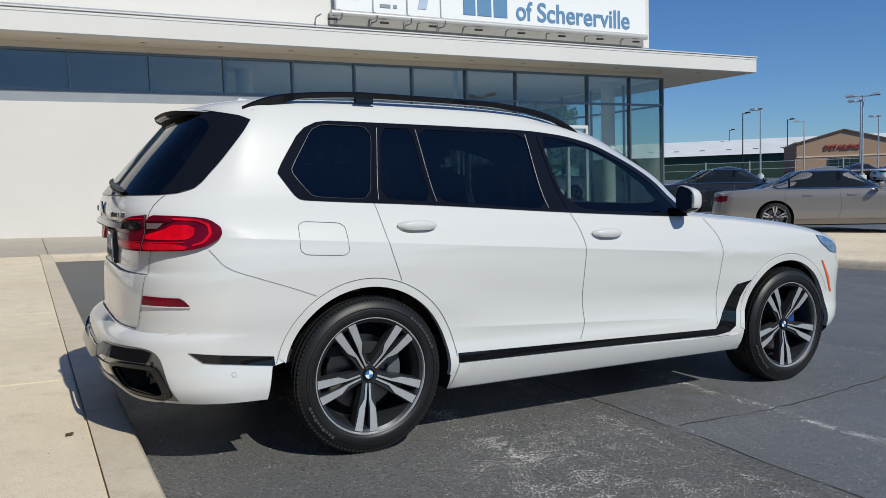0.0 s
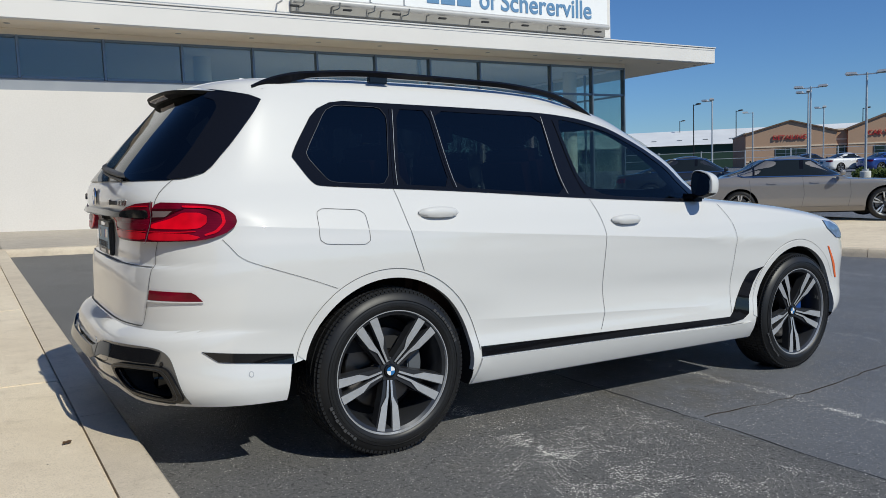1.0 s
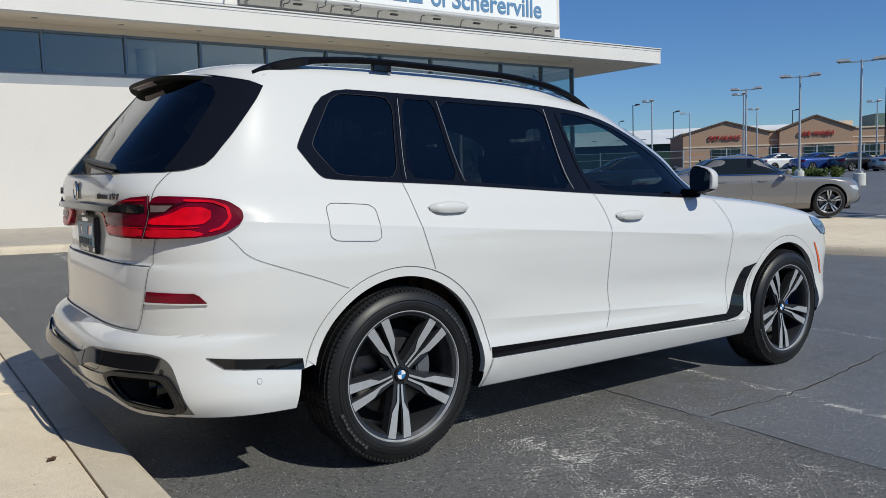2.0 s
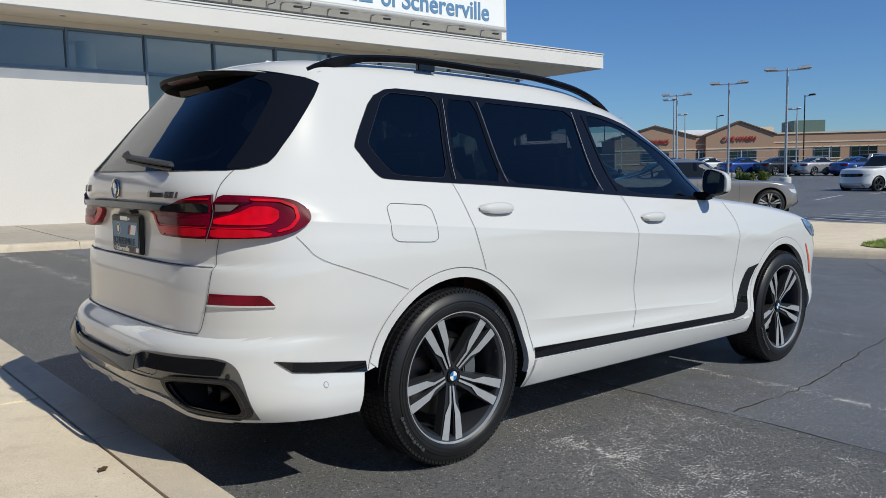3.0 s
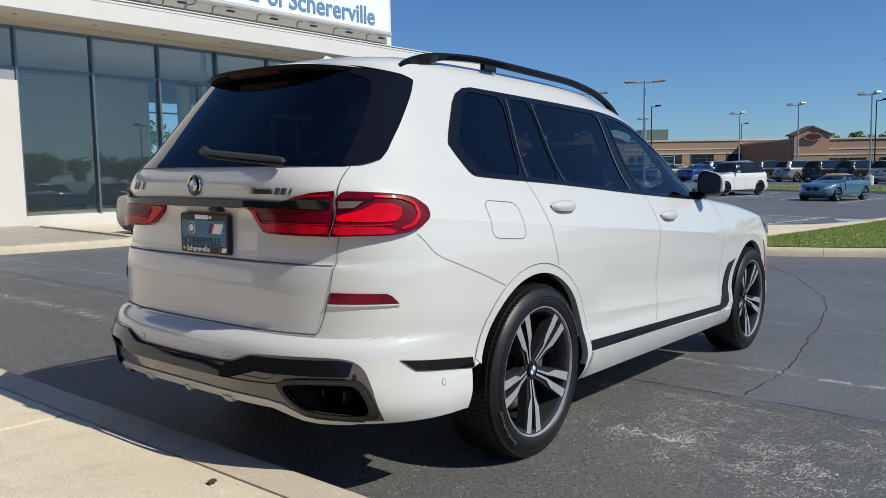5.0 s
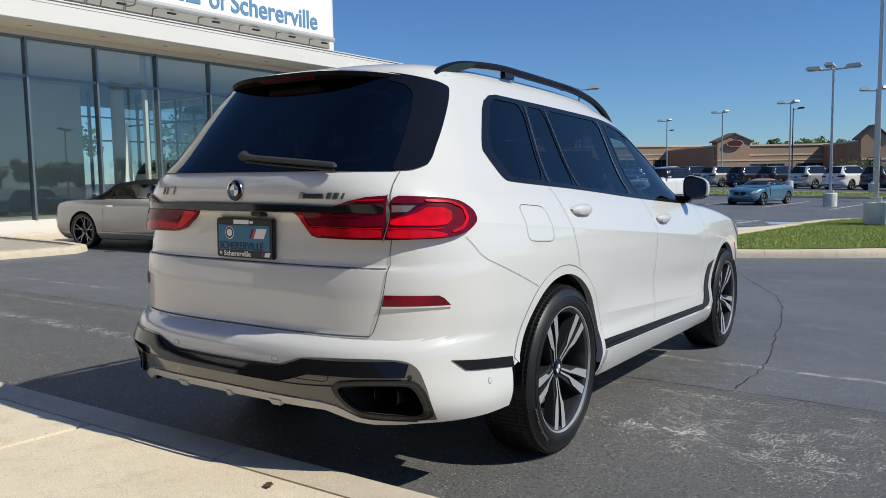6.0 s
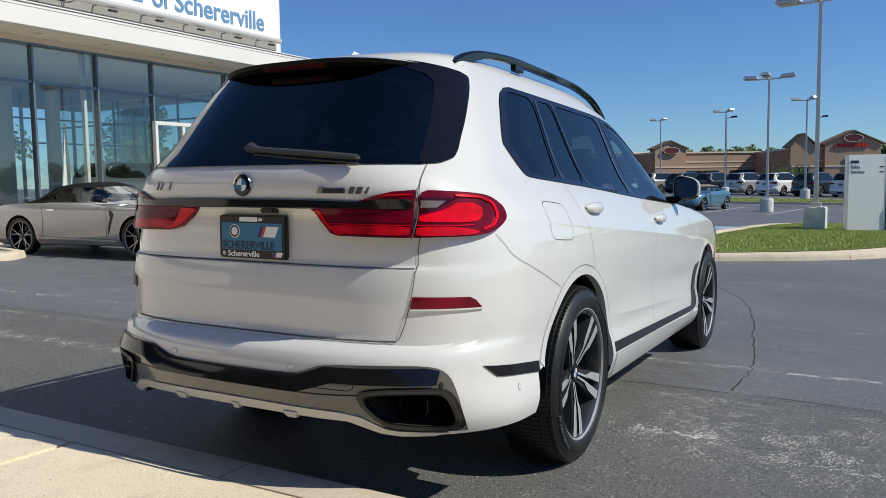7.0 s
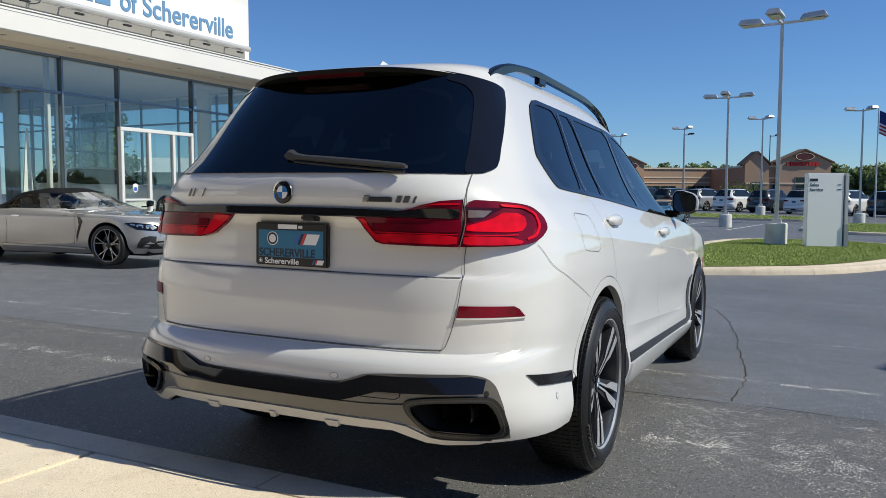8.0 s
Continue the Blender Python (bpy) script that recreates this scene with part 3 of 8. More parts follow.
def build_grass(ring, count, big, seed):
    rnd = random.Random(seed)
    verts, faces = [], []
    x0, x1 = min(p[0] for p in ring), max(p[0] for p in ring)
    y0, y1 = min(p[1] for p in ring), max(p[1] for p in ring)
    n = 0
    while n < count:
        x, y = rnd.uniform(x0, x1), rnd.uniform(y0, y1)
        if not inside(ring, x, y):
            continue
        n += 1
        a = rnd.uniform(0, 6.28)
        h, w = rnd.uniform(0.018, 0.045) * big, rnd.uniform(0.005, 0.010) * big
        lx, ly = rnd.uniform(-0.03, 0.03), rnd.uniform(-0.03, 0.03)
        z = ground_z(x, y) + (0.14 if big == 1 else 0.115)
        k = len(verts)
        verts += [(x - w * math.cos(a), y - w * math.sin(a), z), (x + w * math.cos(a), y + w * math.sin(a), z), (x + lx, y + ly, z + h)]
        faces.append((k, k + 1, k + 2))
    me = bpy.data.meshes.new("grass")
    me.from_pydata(verts, [], faces)
    me.materials.append(blades)
    tagged(new("grass", me), "short bright green grass blades", "grass", kind="stuff")


blades = bpy.data.materials.new("grass_blades")
blades.use_nodes = True
nt = blades.node_tree
geo = nt.nodes.new("ShaderNodeNewGeometry")
nt.links.new(node_mix(nt, geo.outputs["Random Per Island"], (0.15, 0.23, 0.035), (0.40, 0.46, 0.11)), nt.nodes["Principled BSDF"].inputs["Base Color"])
nt.nodes["Principled BSDF"].inputs["Roughness"].default_value = 0.6
build_grass(lawn_ring, 60000, 1, 5)
for k, ring in enumerate(median_rings):
    build_grass(ring, 9000, 1.8, 8 + k)

# ---- showroom building ----
B = pose(4, 16, 0.31, 0, 0, -1)
BASE = -0.05


def letters(name, text, size, depth, mat, parent, m, label="", bold=0.0):
    cu = bpy.data.curves.new(name, "FONT")
    cu.body, cu.size, cu.extrude, cu.offset = text, size, depth, bold
    tmp = new(name + "_curve", cu)
    me = bpy.data.meshes.new_from_object(tmp.evaluated_get(bpy.context.evaluated_depsgraph_get()))
    bpy.data.objects.remove(tmp)
    bpy.data.curves.remove(cu)
    me.materials.append(mat)
    ob = new(name, me)
    ob.parent = parent
    ob.matrix_local = m
    if label:
        ob["label"] = label
    return ob


showroom = tagged(empty("showroom_building", B), "white car showroom with a glass front and flat canopy roof", "building")
MULL = [-4.27 - 1.81 * k for k in range(9, 0, -1)] + [-4.27 + 1.81 * k for k in range(4)] + [2.94 + 1.785 * k for k in range(4)] + [11.09, 12.87, 14.33]
WALL_END = 1.13
# blank wall with a grey metal band on top
part("wall", box_bm(-26, WALL_END, -0.16, 0.2, BASE - 0.2, 3.22, bevel=0.01), MAT["stucco"], showroom, "off-white stucco wall")
part("sill_band", box_bm(-26, WALL_END, -0.04, 0.2, 3.22, 3.50, bevel=0.008), MAT["grey_metal"], showroom, "grey metal sill band")
part("wall_base", box_bm(WALL_END, 14.38, -0.06, 0.12, BASE - 0.2, 0.12, bevel=0.01), MAT["stucco"], showroom)
for u in MULL:
    z0 = 3.5 if u < WALL_END - 0.1 else 0.12
    part("mullion", box_bm(u - 0.028, u + 0.028, -0.09, 0.09, z0, 4.46, bevel=0.004), MAT["mullion"], showroom)
for u0, u1 in zip(MULL, MULL[1:]):
    part("transom", box_bm(u0 + 0.037, u1 - 0.037, -0.07, 0.07, 3.49, 3.555, bevel=0.004), MAT["mullion"], showroom)
    part("head", box_bm(u0 + 0.037, u1 - 0.037, -0.07, 0.07, 4.40, 4.46, bevel=0.004), MAT["mullion"], showroom)
    spans = [(3.56, 4.395)]
    if u0 >= WALL_END - 0.1:
        spans.append((0.125, 3.485))
    for z0, z1 in spans:
        if z0 < 3 and 8.1 < u0 < 11.0:
            z0 = 2.80
        pane = part("pane", box_bm(u0 + 0.036, u1 - 0.036, -0.006, 0.006, z0, z1), MAT["shop_glass"], showroom, smooth=False)
        pane.visible_shadow = False
# entrance with white frames, set a little proud of the glass
door = part("door_frame", box_bm(8.24, 11.0, -0.16, -0.02, 2.68, 2.79, bevel=0.01), MAT["white_metal"], showroom, "white aluminium entrance door frame")
for u in (8.24, 9.22, 10.15, 10.9):
    part("door_post", box_bm(u, u + 0.1, -0.16, -0.02, BASE, 2.678, bevel=0.008), MAT["white_metal"], door)
for u0, u1 in ((8.345, 9.215), (9.325, 10.145), (10.255, 10.895)):
    p = part("door_pane", box_bm(u0, u1, -0.1, -0.09, 0.0, 2.675), MAT["shop_glass"], door, smooth=False)
    p.visible_shadow = False
part("door_rail", box_bm(8.345, 9.215, -0.15, -0.03, 0.72, 0.78, bevel=0.006), MAT["white_metal"], door)
# glass return at the far corner
for k in range(7):
    v = 0.1 + k * 1.9
    part("mullion", box_bm(14.295, 14.365, v + 1.83, v + 1.9, 0.12, 4.46, bevel=0.004), MAT["mullion"], showroom)
    for z0, z1 in ((0.125, 3.485), (3.56, 4.395)):
        p = part("pane", box_bm(14.324, 14.336, v, v + 1.82, z0, z1), MAT["shop_glass"], showroom, smooth=False)
        p.visible_shadow = False
    part("transom", box_bm(14.29, 14.37, v, v + 1.828, 3.49, 3.555, bevel=0.004), MAT["mullion"], showroom)
part("floor", box_bm(-26, 14.2, 0.13, 13.6, -0.4, 0.08), MAT["floor_tile"], showroom)
part("inner_wall", box_bm(-26, 9.1, 8.0, 8.2, 0.08, 4.465), MAT["inner_wall"], showroom)
part("inner_ceiling", box_bm(-26, 14.1, 0.13, 13.5, 4.47, 4.6), MAT["panel"], showroom)
# rear glass wall of the showroom hall
for k in range(6):
    u = 9.2 + k * 1.05
    part("rear_mullion", box_bm(u, u + 0.09, 9.4, 9.5, 0.08, 4.47), MAT["grey_metal"], showroom)
    for z in (2.6, 3.5):
        part("rear_transom", box_bm(u + 0.09, u + 1.05, 9.42, 9.48, z, z + 0.06), MAT["grey_metal"], showroom)
for u, v in ((0.35, 2.0), (13.2, 1.5), (10.3, 7.6)):
    bm = bmesh.new()
    lathe(bm, [(0.24, 0.08), (0.24, 4.47)], 32, Matrix.Translation((u, v, 0)))
    part("column", bm, MAT["panel"], showroom, "round white column")
for u0, u1 in ((6.27, 6.36), (6.60, 6.73)):
    part("inner_post", box_bm(u0, u1, 0.20, 0.34, 0.08, 4.46, bevel=0.006), MAT["white_metal"], showroom, "slim white post behind the glass")
# small shield sticker on the door glass
shield = [(0.0, -0.13), (0.06, -0.09), (0.085, -0.02), (0.085, 0.10), (0.045, 0.12), (0.0, 0.135), (-0.045, 0.12), (-0.085, 0.10), (-0.085, -0.02), (-0.06, -0.09)]
for k, c, v in ((1.0, "white", -0.103), (0.74, "m_blue", -0.105)):
    bm = bmesh.new()
    bm.faces.new([bm.verts.new((8.75 + a * k, v, 1.08 + b * k * (0.6 if k < 1 else 1.0) - (0.03 if k < 1 else 0.0))) for a, b in shield])
    part("door_sticker", bm, MAT[c], door, "blue and white shield sticker", smooth=False)
# canopy roof
part("fascia", box_bm(-26, 17.6, -1.25, -1.0, 4.60, 5.115, bevel=0.015), MAT["panel"], showroom, "off-white canopy fascia")
part("fascia_cap", box_bm(-26, 17.62, -1.28, -0.95, 5.115, 5.15, bevel=0.006), MAT["panel"], showroom)
part("fascia_line", box_bm(-26, 17.6, -1.254, -1.2505, 5.03, 5.045), MAT["grey_metal"], showroom, smooth=False)
part("fascia_end", box_bm(17.35, 17.6, -0.998, 16, 4.60, 5.115, bevel=0.015), MAT["panel"], showroom)
part("soffit", box_bm(-26, 17.35, -1.0, 16, 4.602, 4.64), MAT["soffit"], showroom, "beige canopy soffit")
part("header", box_bm(-26, 14.38, -0.06, 0.12, 4.462, 4.60), MAT["soffit"], showroom, "beige header above the glass")
part("header", box_bm(14.26, 14.38, 0.122, 13.5, 4.462, 4.60), MAT["soffit"], showroom)
part("roof", box_bm(-26, 17.35, -0.99, 16, 5.03, 5.11), MAT["panel"], showroom)
for k in range(14):
    bm = bmesh.new()
    lathe(bm, [(0.0, 4.594), (0.055, 4.594), (0.07, 4.598), (0.07, 4.61)], 20, Matrix.Translation((-6.27 + k * 1.81, -0.62, 0)))
    part("downlight", bm, MAT["grey_metal"], showroom)
# upper wall that carries the sign
part("parapet", box_bm(-26, 13.66, -0.15, 9.0, 5.11, 8.6, bevel=0.02), MAT["panel"], showroom, "white upper wall above the canopy")
part("parapet_trim", box_bm(-26, 13.64, -0.19, -0.152, 5.30, 5.42, bevel=0.008), MAT["grey_metal"], showroom)

sign = tagged(empty("sign_board", B), "long white illuminated dealer sign with blue letters", "sign")
part("panel", box_bm(2.34, 13.26, -0.42, -0.28, 5.79, 7.12, bevel=0.012), MAT["sign_white"], sign)
part("divider", box_bm(5.50, 5.54, -0.432, -0.422, 5.8, 7.1), MAT["grey_metal"], sign)
part("divider", box_bm(4.43, 4.47, -0.432, -0.422, 5.8, 7.1), MAT["grey_metal"], sign)
part("divider", box_bm(3.39, 3.43, -0.432, -0.422, 5.8, 7.1), MAT["grey_metal"], sign)
bm = bmesh.new()
tube(bm, [(2.12, -0.62, 5.66), (13.1, -0.62, 5.66)], 0.085, 16)
part("rail", bm, MAT["silver_trim"], sign, "pale grey tubular rail")
# grey band under the panel: the sign's shade, put in as colour
part("back_frame", box_bm(2.2, 13.3, -0.27, -0.17, 5.42, 5.75, bevel=0.01), material("shade_band_grey", (0.24, 0.235, 0.225), 0.7, vary=0.05, size=1.0), sign)
for k in range(8):
    u = 1.95 + k * 1.497 - 0.1
    part("bracket", box_bm(u - 0.02, u + 0.02, -0.56, -0.17, 5.60, 5.63, bevel=0.004), MAT["grey_metal"], sign)
    part("flood_lamp", box_bm(u + 0.18, u + 0.42, -0.70, -0.60, 5.47, 5.515, bevel=0.008), MAT["dark_trim"], sign)
u = 6.27
for w in (0.48, 0.56, 0.56):
    part("name_bar", box_bm(u, u + w * 0.86, -0.436, -0.4225, 5.95, 6.50, bevel=0.004), MAT["blue_letter"], sign, "plain blue bar for a brand name")
    u += w
for text, u, wide in (("of", 8.09, 0.60), ("Schererville", 8.87, 3.66)):
    word = letters("lettering", text, 0.80, 0.008, MAT["blue_letter"], sign, Matrix.Identity(4), "blue letters", bold=0.012)
    across = max(v.co.x for v in word.data.vertices) - min(v.co.x for v in word.data.vertices)
    word.matrix_local = Matrix.Translation((u, -0.43, 5.94)) @ pose(0, 0, 0, 90, 0, 0) @ Matrix.Diagonal((wide / across, 1, 1, 1))
bm = bmesh.new()
lathe(bm, [(0.0, 0.0), (0.34, 0.0), (0.36, -0.01)], 32, Matrix.Translation((2.86, -0.436, 6.45)) @ pose(0, 0, 0, 90, 0, 0))
part("emblem", bm, MAT["plate_text"], sign, "plain dark round emblem")
for u0, u1, z0, z1, c in ((3.62, 3.94, 5.95, 6.05, "grey_metal"), (4.02, 4.14, 5.95, 6.05, "grey_metal"), (3.55, 4.30, 6.22, 6.80, "m_blue")):
    part("emblem_bar", box_bm(u0, u1, -0.436, -0.4225, z0, z1, bevel=0.003), MAT[c], sign, "plain bar for an emblem")
bm = box_bm(4.78, 5.06, -0.436, -0.4225, 6.0, 6.75, bevel=0.003)
for v in bm.verts:
    v.co.x += (v.co.z - 6.0) * 0.25
part("emblem_bar", bm, material("pale_blue_emblem", (0.45, 0.52, 0.66), 0.4), sign, "pale blue slanted emblem bar")
# hoops that hold the rail
for u in (2.40, 3.41, 4.45, 5.52):
    bm = bmesh.new()
    tube(bm, [(u, -0.45, 5.80), (u, -0.62, 5.74), (u, -0.72, 5.64), (u, -0.66, 5.53), (u, -0.50, 5.52), (u, -0.25, 5.55)], 0.016, 8)
    part("rail_hoop", bm, MAT["mullion"], sign)

# ---- lamp posts, pylon and other street furniture ----
galv = material("galvanised_steel", (0.56, 0.57, 0.57), 0.45, 0.5, vary=0.08, size=3)
dark_pole = material("bronze_pole", (0.03, 0.028, 0.026), 0.5, 0.3)
base_conc = material("post_concrete", (0.62, 0.62, 0.58), 0.9, vary=0.15, size=3, fine=0.1, bump=0.2)
lens = material("lamp_lens", (0.55, 0.53, 0.40), 0.3)


def lamp_post(heads, height, mat, turn, base=0.62, spread=None, reach=1.0):
    post = tagged(empty("street_lamp"), "grey steel lot lamp post on a concrete base" if base else "dark bronze street lamp post", "lamp post", group="lot lamps")
    if base:
        bm = bmesh.new()
        lathe(bm, [(0.0, base), (0.27, base), (0.30, base - 0.03), (0.30, -0.3)], 28)
        part("concrete_base", bm, base_conc, post, "round concrete base")
        part("base_plate", box_bm(-0.14, 0.14, -0.14, 0.14, base, base + 0.12, bevel=0.01), mat, post)
    bm = bmesh.new()
    box(bm, -0.06, 0.06, -0.06, 0.06, base - 0.05 if base else -0.3, height, bevel=0.012)
    for v in bm.verts:
        if v.co.z > height - 0.5:
            v.co.x *= 0.72
            v.co.y *= 0.72
    part("pole", bm, mat, post)
    for k in range(heads):
        a = turn + (spread * k if spread else 2 * math.pi * k / heads if heads != 3 else math.pi / 2 * (k - 1))
        m = Matrix.Rotation(a, 4, "Z") @ Matrix.Diagonal((reach, 1, 1, 1))
        part("arm", box_bm(0.03, 0.56, -0.03, 0.03, height - 0.14, height - 0.07, bevel=0.006, m=m), mat, post)
        bm = bmesh.new()
        box(bm, 0.48, 1.16, -0.20, 0.20, height - 0.10, height + 0.06, bevel=0.02)
        for v in bm.verts:
            if v.co.z > height:
                v.co.x = 0.82 + (v.co.x - 0.82) * 0.8
                v.co.y *= 0.75
            v.co.z += (v.co.x - 0.4) * 0.06
        bmesh.ops.transform(bm, matrix=m, verts=bm.verts[:])
        part("lamp_head", bm, mat, post)
        part("lamp_lens", box_bm(0.56, 1.08, -0.14, 0.14, height - 0.112, height - 0.085, m=m), lens, post)
    return post


def stand(ob, x, y, rz=0.0, dz=0.0):
    ob.matrix_world = Matrix.Translation((x, y, ground_z(x, y) + dz)) @ Matrix.Rotation(rz, 4, "Z")
    return ob


stand(lamp_post(3, 6.32, galv, math.radians(170)), 20.53, -0.83, dz=0.13)
two = lamp_post(2, 6.38, galv, math.radians(-66))
stand(two, 39.1, 15.65)
for x, y in ((44.0, 21.6), (52.3, 30.45)):
    copy_thing(two, Matrix.Translation((x, y, ground_z(x, y))))
angled = stand(lamp_post(2, 6.38, galv, math.radians(104), spread=math.radians(112), reach=0.82), 74.0, 21.2)
for x, y in ((65.7, 13.9), (58.9, 7.45), (51.5, 1.42), (45.3, -4.05), (55.8, 42.1), (56.6, 33.4), (76.6, 44.5), (76.8, 32.0)):
    copy_thing(angled, Matrix.Translation((x, y, ground_z(x, y))))
stand(lamp_post(3, 6.32, galv, math.radians(176)), 36.3, 2.09)
stand(lamp_post(1, 6.38, galv, math.radians(125), base=0), 76.0, 52.7)
dark = stand(lamp_post(1, 8.2, dark_pole, math.radians(-95), base=0), 83.7, 34.3)
for x, y in ((79.3, 63.9), (95.0, 69.4), (103.9, 87.5), (112.7, 60.8), (88.8, 11.95), (92.0, 3.0), (128.0, 37.7)):
    copy_thing(dark, Matrix.Translation((x, y, ground_z(x, y))))

pylon = tagged(empty("pylon_sign"), "white slab direction sign with grey edge post", "sign")
stand(pylon, 20.3, -2.05, math.radians(-66), 0.14)
part("board", box_bm(-0.52, 0.45, -0.12, 0.12, 0, 2.02, bevel=0.01), MAT["sign_white"], pylon)
part("edge_post", box_bm(0.48, 0.58, -0.14, 0.14, -0.05, 2.02, bevel=0.012), MAT["silver_trim"], pylon, "silver edge post")
part("base_foot", box_bm(0.47, 0.59, -0.16, 0.16, -0.1, 0.62, bevel=0.012), MAT["grey_metal"], pylon)
part("name_bar", box_bm(-0.47, -0.26, -0.128, -0.1215, 1.80, 1.87), MAT["plate_text"], pylon, "plain dark bar for a brand name")
for k, t in enumerate(("Sales", "Service")):
    letters("lettering", t, 0.125, 0.002, MAT["plate_text"], pylon, Matrix.Translation((-0.47, -0.124, 1.66 - 0.13 * k)) @ pose(0, 0, 0, 90, 0, 0), "dark letters")
    part("arrow", box_bm(0.28, 0.38, -0.128, -0.1215, 1.69 - 0.13 * k, 1.71 - 0.13 * k), MAT["plate_text"], pylon)

# ---- car bodies: stacked plan outlines ----
class Shell:
    """A body given by its half width over height, and by how far it reaches back and forward at each height."""

    def __init__(self, width, back, front, corner_back=0.5, corner_front=0.8, taper_back=0.045, taper_front=0.02, axle=3.1, power=3.5, cowl=1.17, relief=None, tight=0.0, nose=None):
        self.width, self.back, self.front = width, back, front
        self.lb, self.lf, self.tb, self.tf, self.axle, self.q = corner_back, corner_front, taper_back, taper_front, axle, power if callable(power) else lambda z: power
        self.cowl, self.relief, self.tight, self.nose = cowl, relief, tight, nose or corner_front

    def base(self, x, z):
        w = self.width(z)
        if self.relief:
            w += self.relief(x, z)
        if x < 0:
            w *= 1 - self.tb * x * x
        if x > self.axle - 0.6:
            w *= 1 - self.tf * (x - self.axle + 0.6) ** 2
        return w

    def lens(self, z):
        b, f = self.back(z), self.front(z)
        lb = self.lb * (1 - self.tight * smooth01((z - 1.30) / 0.40))
        lf = self.nose + (self.lf - self.nose) * smooth01((z - self.cowl + 0.22) / 0.16)
        s = min(1.0, (f - b) * 0.5 / max(lb, lf))
        return b, f, lb * s, lf * s

    def half(self, x, z):
        b, f, lb, lf = self.lens(z)
        w = self.base(x, z)
        if x < b + lb:
            t = max(0.0, min(1.0, (b + lb - x) / lb))
            w *= (1 - t * t) ** (1 / self.q(z))
        if x > f - lf:
            t = max(0.0, min(1.0, (x - f + lf) / lf))
            w *= (1 - t ** 2.4) ** (1 / 2.6) if z < self.cowl else (1 - t ** 3) ** 0.25
        return w

    def wrap(self, a, z):
        """a from 0 (middle of the back) to 1 (end of the rear corner), then metres forward along the flank. Gives x, half width."""
        b, f, lb, lf = self.lens(z)
        if a <= 1:
            ph = max(0.0, a) * math.pi / 2
            c, s = math.cos(ph), math.sin(ph)
            x = b + lb * (1 - c)
            return x, self.base(x, z) * s ** (2 / self.q(z))
        x = b + lb + (a - 1)
        return x, self.half(x, z)

    def a_of_y(self, y, z):
        lo, hi = 0.0, 1.0
        for _ in range(30):
            mid = (lo + hi) / 2
            if self.wrap(mid, z)[1] < y:
                lo = mid
            else:
                hi = mid
        return lo

    def a_of_x(self, x, z):
        b, f, lb, lf = self.lens(z)
        if x >= b + lb:
            return 1 + x - b - lb
        return math.acos(max(-1, min(1, 1 - (x - b) / lb))) * 2 / math.pi

    def ring(self, z, nb=14, ns=46, nf=14, inset=0.0):
        b, f, lb, lf = self.lens(z)
        pts = []
        for i in range(nb):
            x, w = self.wrap(i / nb, z)
            pts.append((x, w))
        x0, x1 = b + lb, f - lf
        for i in range(ns):
            x = x0 + (x1 - x0) * i / ns
            pts.append((x, self.half(x, z)))
        for i in range(nf):
            s = math.sin(math.pi / 2 * i / nf)
            x = x1 + lf * s
            pts.append((x, self.half(x, z)))
        pts.append((f, 0.0))
        if inset:
            pts = [(min(max(x, b + inset), f - inset), max(0.0, w - inset)) for x, w in pts]
        return [(x, -w) for x, w in pts] + [(x, w) for x, w in pts[-2:0:-1]]

    def solid(self, levels, roof=None, inset=0.0, crown=9.0, slant=None):
        """Closed mesh from the rings; roof(x) gives the crown's height over the last ring."""
        bm = bmesh.new()
        rings = []
        for z in levels:
            ring = []
            for x, y in self.ring(z, inset=inset):
                z2 = z + slant(x, z) if slant else z
                if z2 != z:
                    y = math.copysign(self.half(x, z2), y)
                ring.append(bm.verts.new((x, y, z2)))
            rings.append(ring)
        n = len(rings[0])
        if roof:
            top = rings[-1]
            zt = levels[-1]
            xs = [v.co.x for v in top]
            lo, hi = min(xs) + 0.42, max(xs) - 0.55
            for t in (0.985, 0.965, 0.94, 0.90, 0.84, 0.74, 0.58, 0.40, 0.22, 0.08):
                ring = []
                for v in top:
                    sx = min(max(v.co.x, lo), hi)
                    x, y = sx + (v.co.x - sx) * t, v.co.y * t
                    ring.append(bm.verts.new((x, y, zt + (roof(x) - zt) * (1 - t ** crown))))
                rings.append(ring)
        for A, C in zip(rings, rings[1:]):
            for i in range(n):
                bm.faces.new((A[i], A[(i + 1) % n], C[(i + 1) % n], C[i]))
        bm.faces.new(rings[0][::-1])
        last = rings[-1]
        if roof:
            h = n // 2
            for i in range(h):
                q = (last[i], last[i + 1], last[(n - i - 1) % n], last[(n - i) % n])
                q = list(dict.fromkeys(q))
                if len(q) > 2:
                    bm.faces.new(q)
        else:
            bm.faces.new(last)
        bmesh.ops.recalc_face_normals(bm, faces=bm.faces[:])
        return bm


def on_flank(shell, side):
    return lambda u, v, off: Vector((u, side * (shell.half(u, v) + off), v))


def on_wrap(shell, side):
    def f(a, z, off):
        x, w = shell.wrap(a, z)
        x2, w2 = shell.wrap(a + 0.02, z)
        t = Vector((x2 - x, w2 - w, 0)).normalized()
        n = Vector((-t.y, t.x, 0))
        p = Vector((x, w, z)) + n * off
        return Vector((p.x, side * p.y, p.z))
    return f


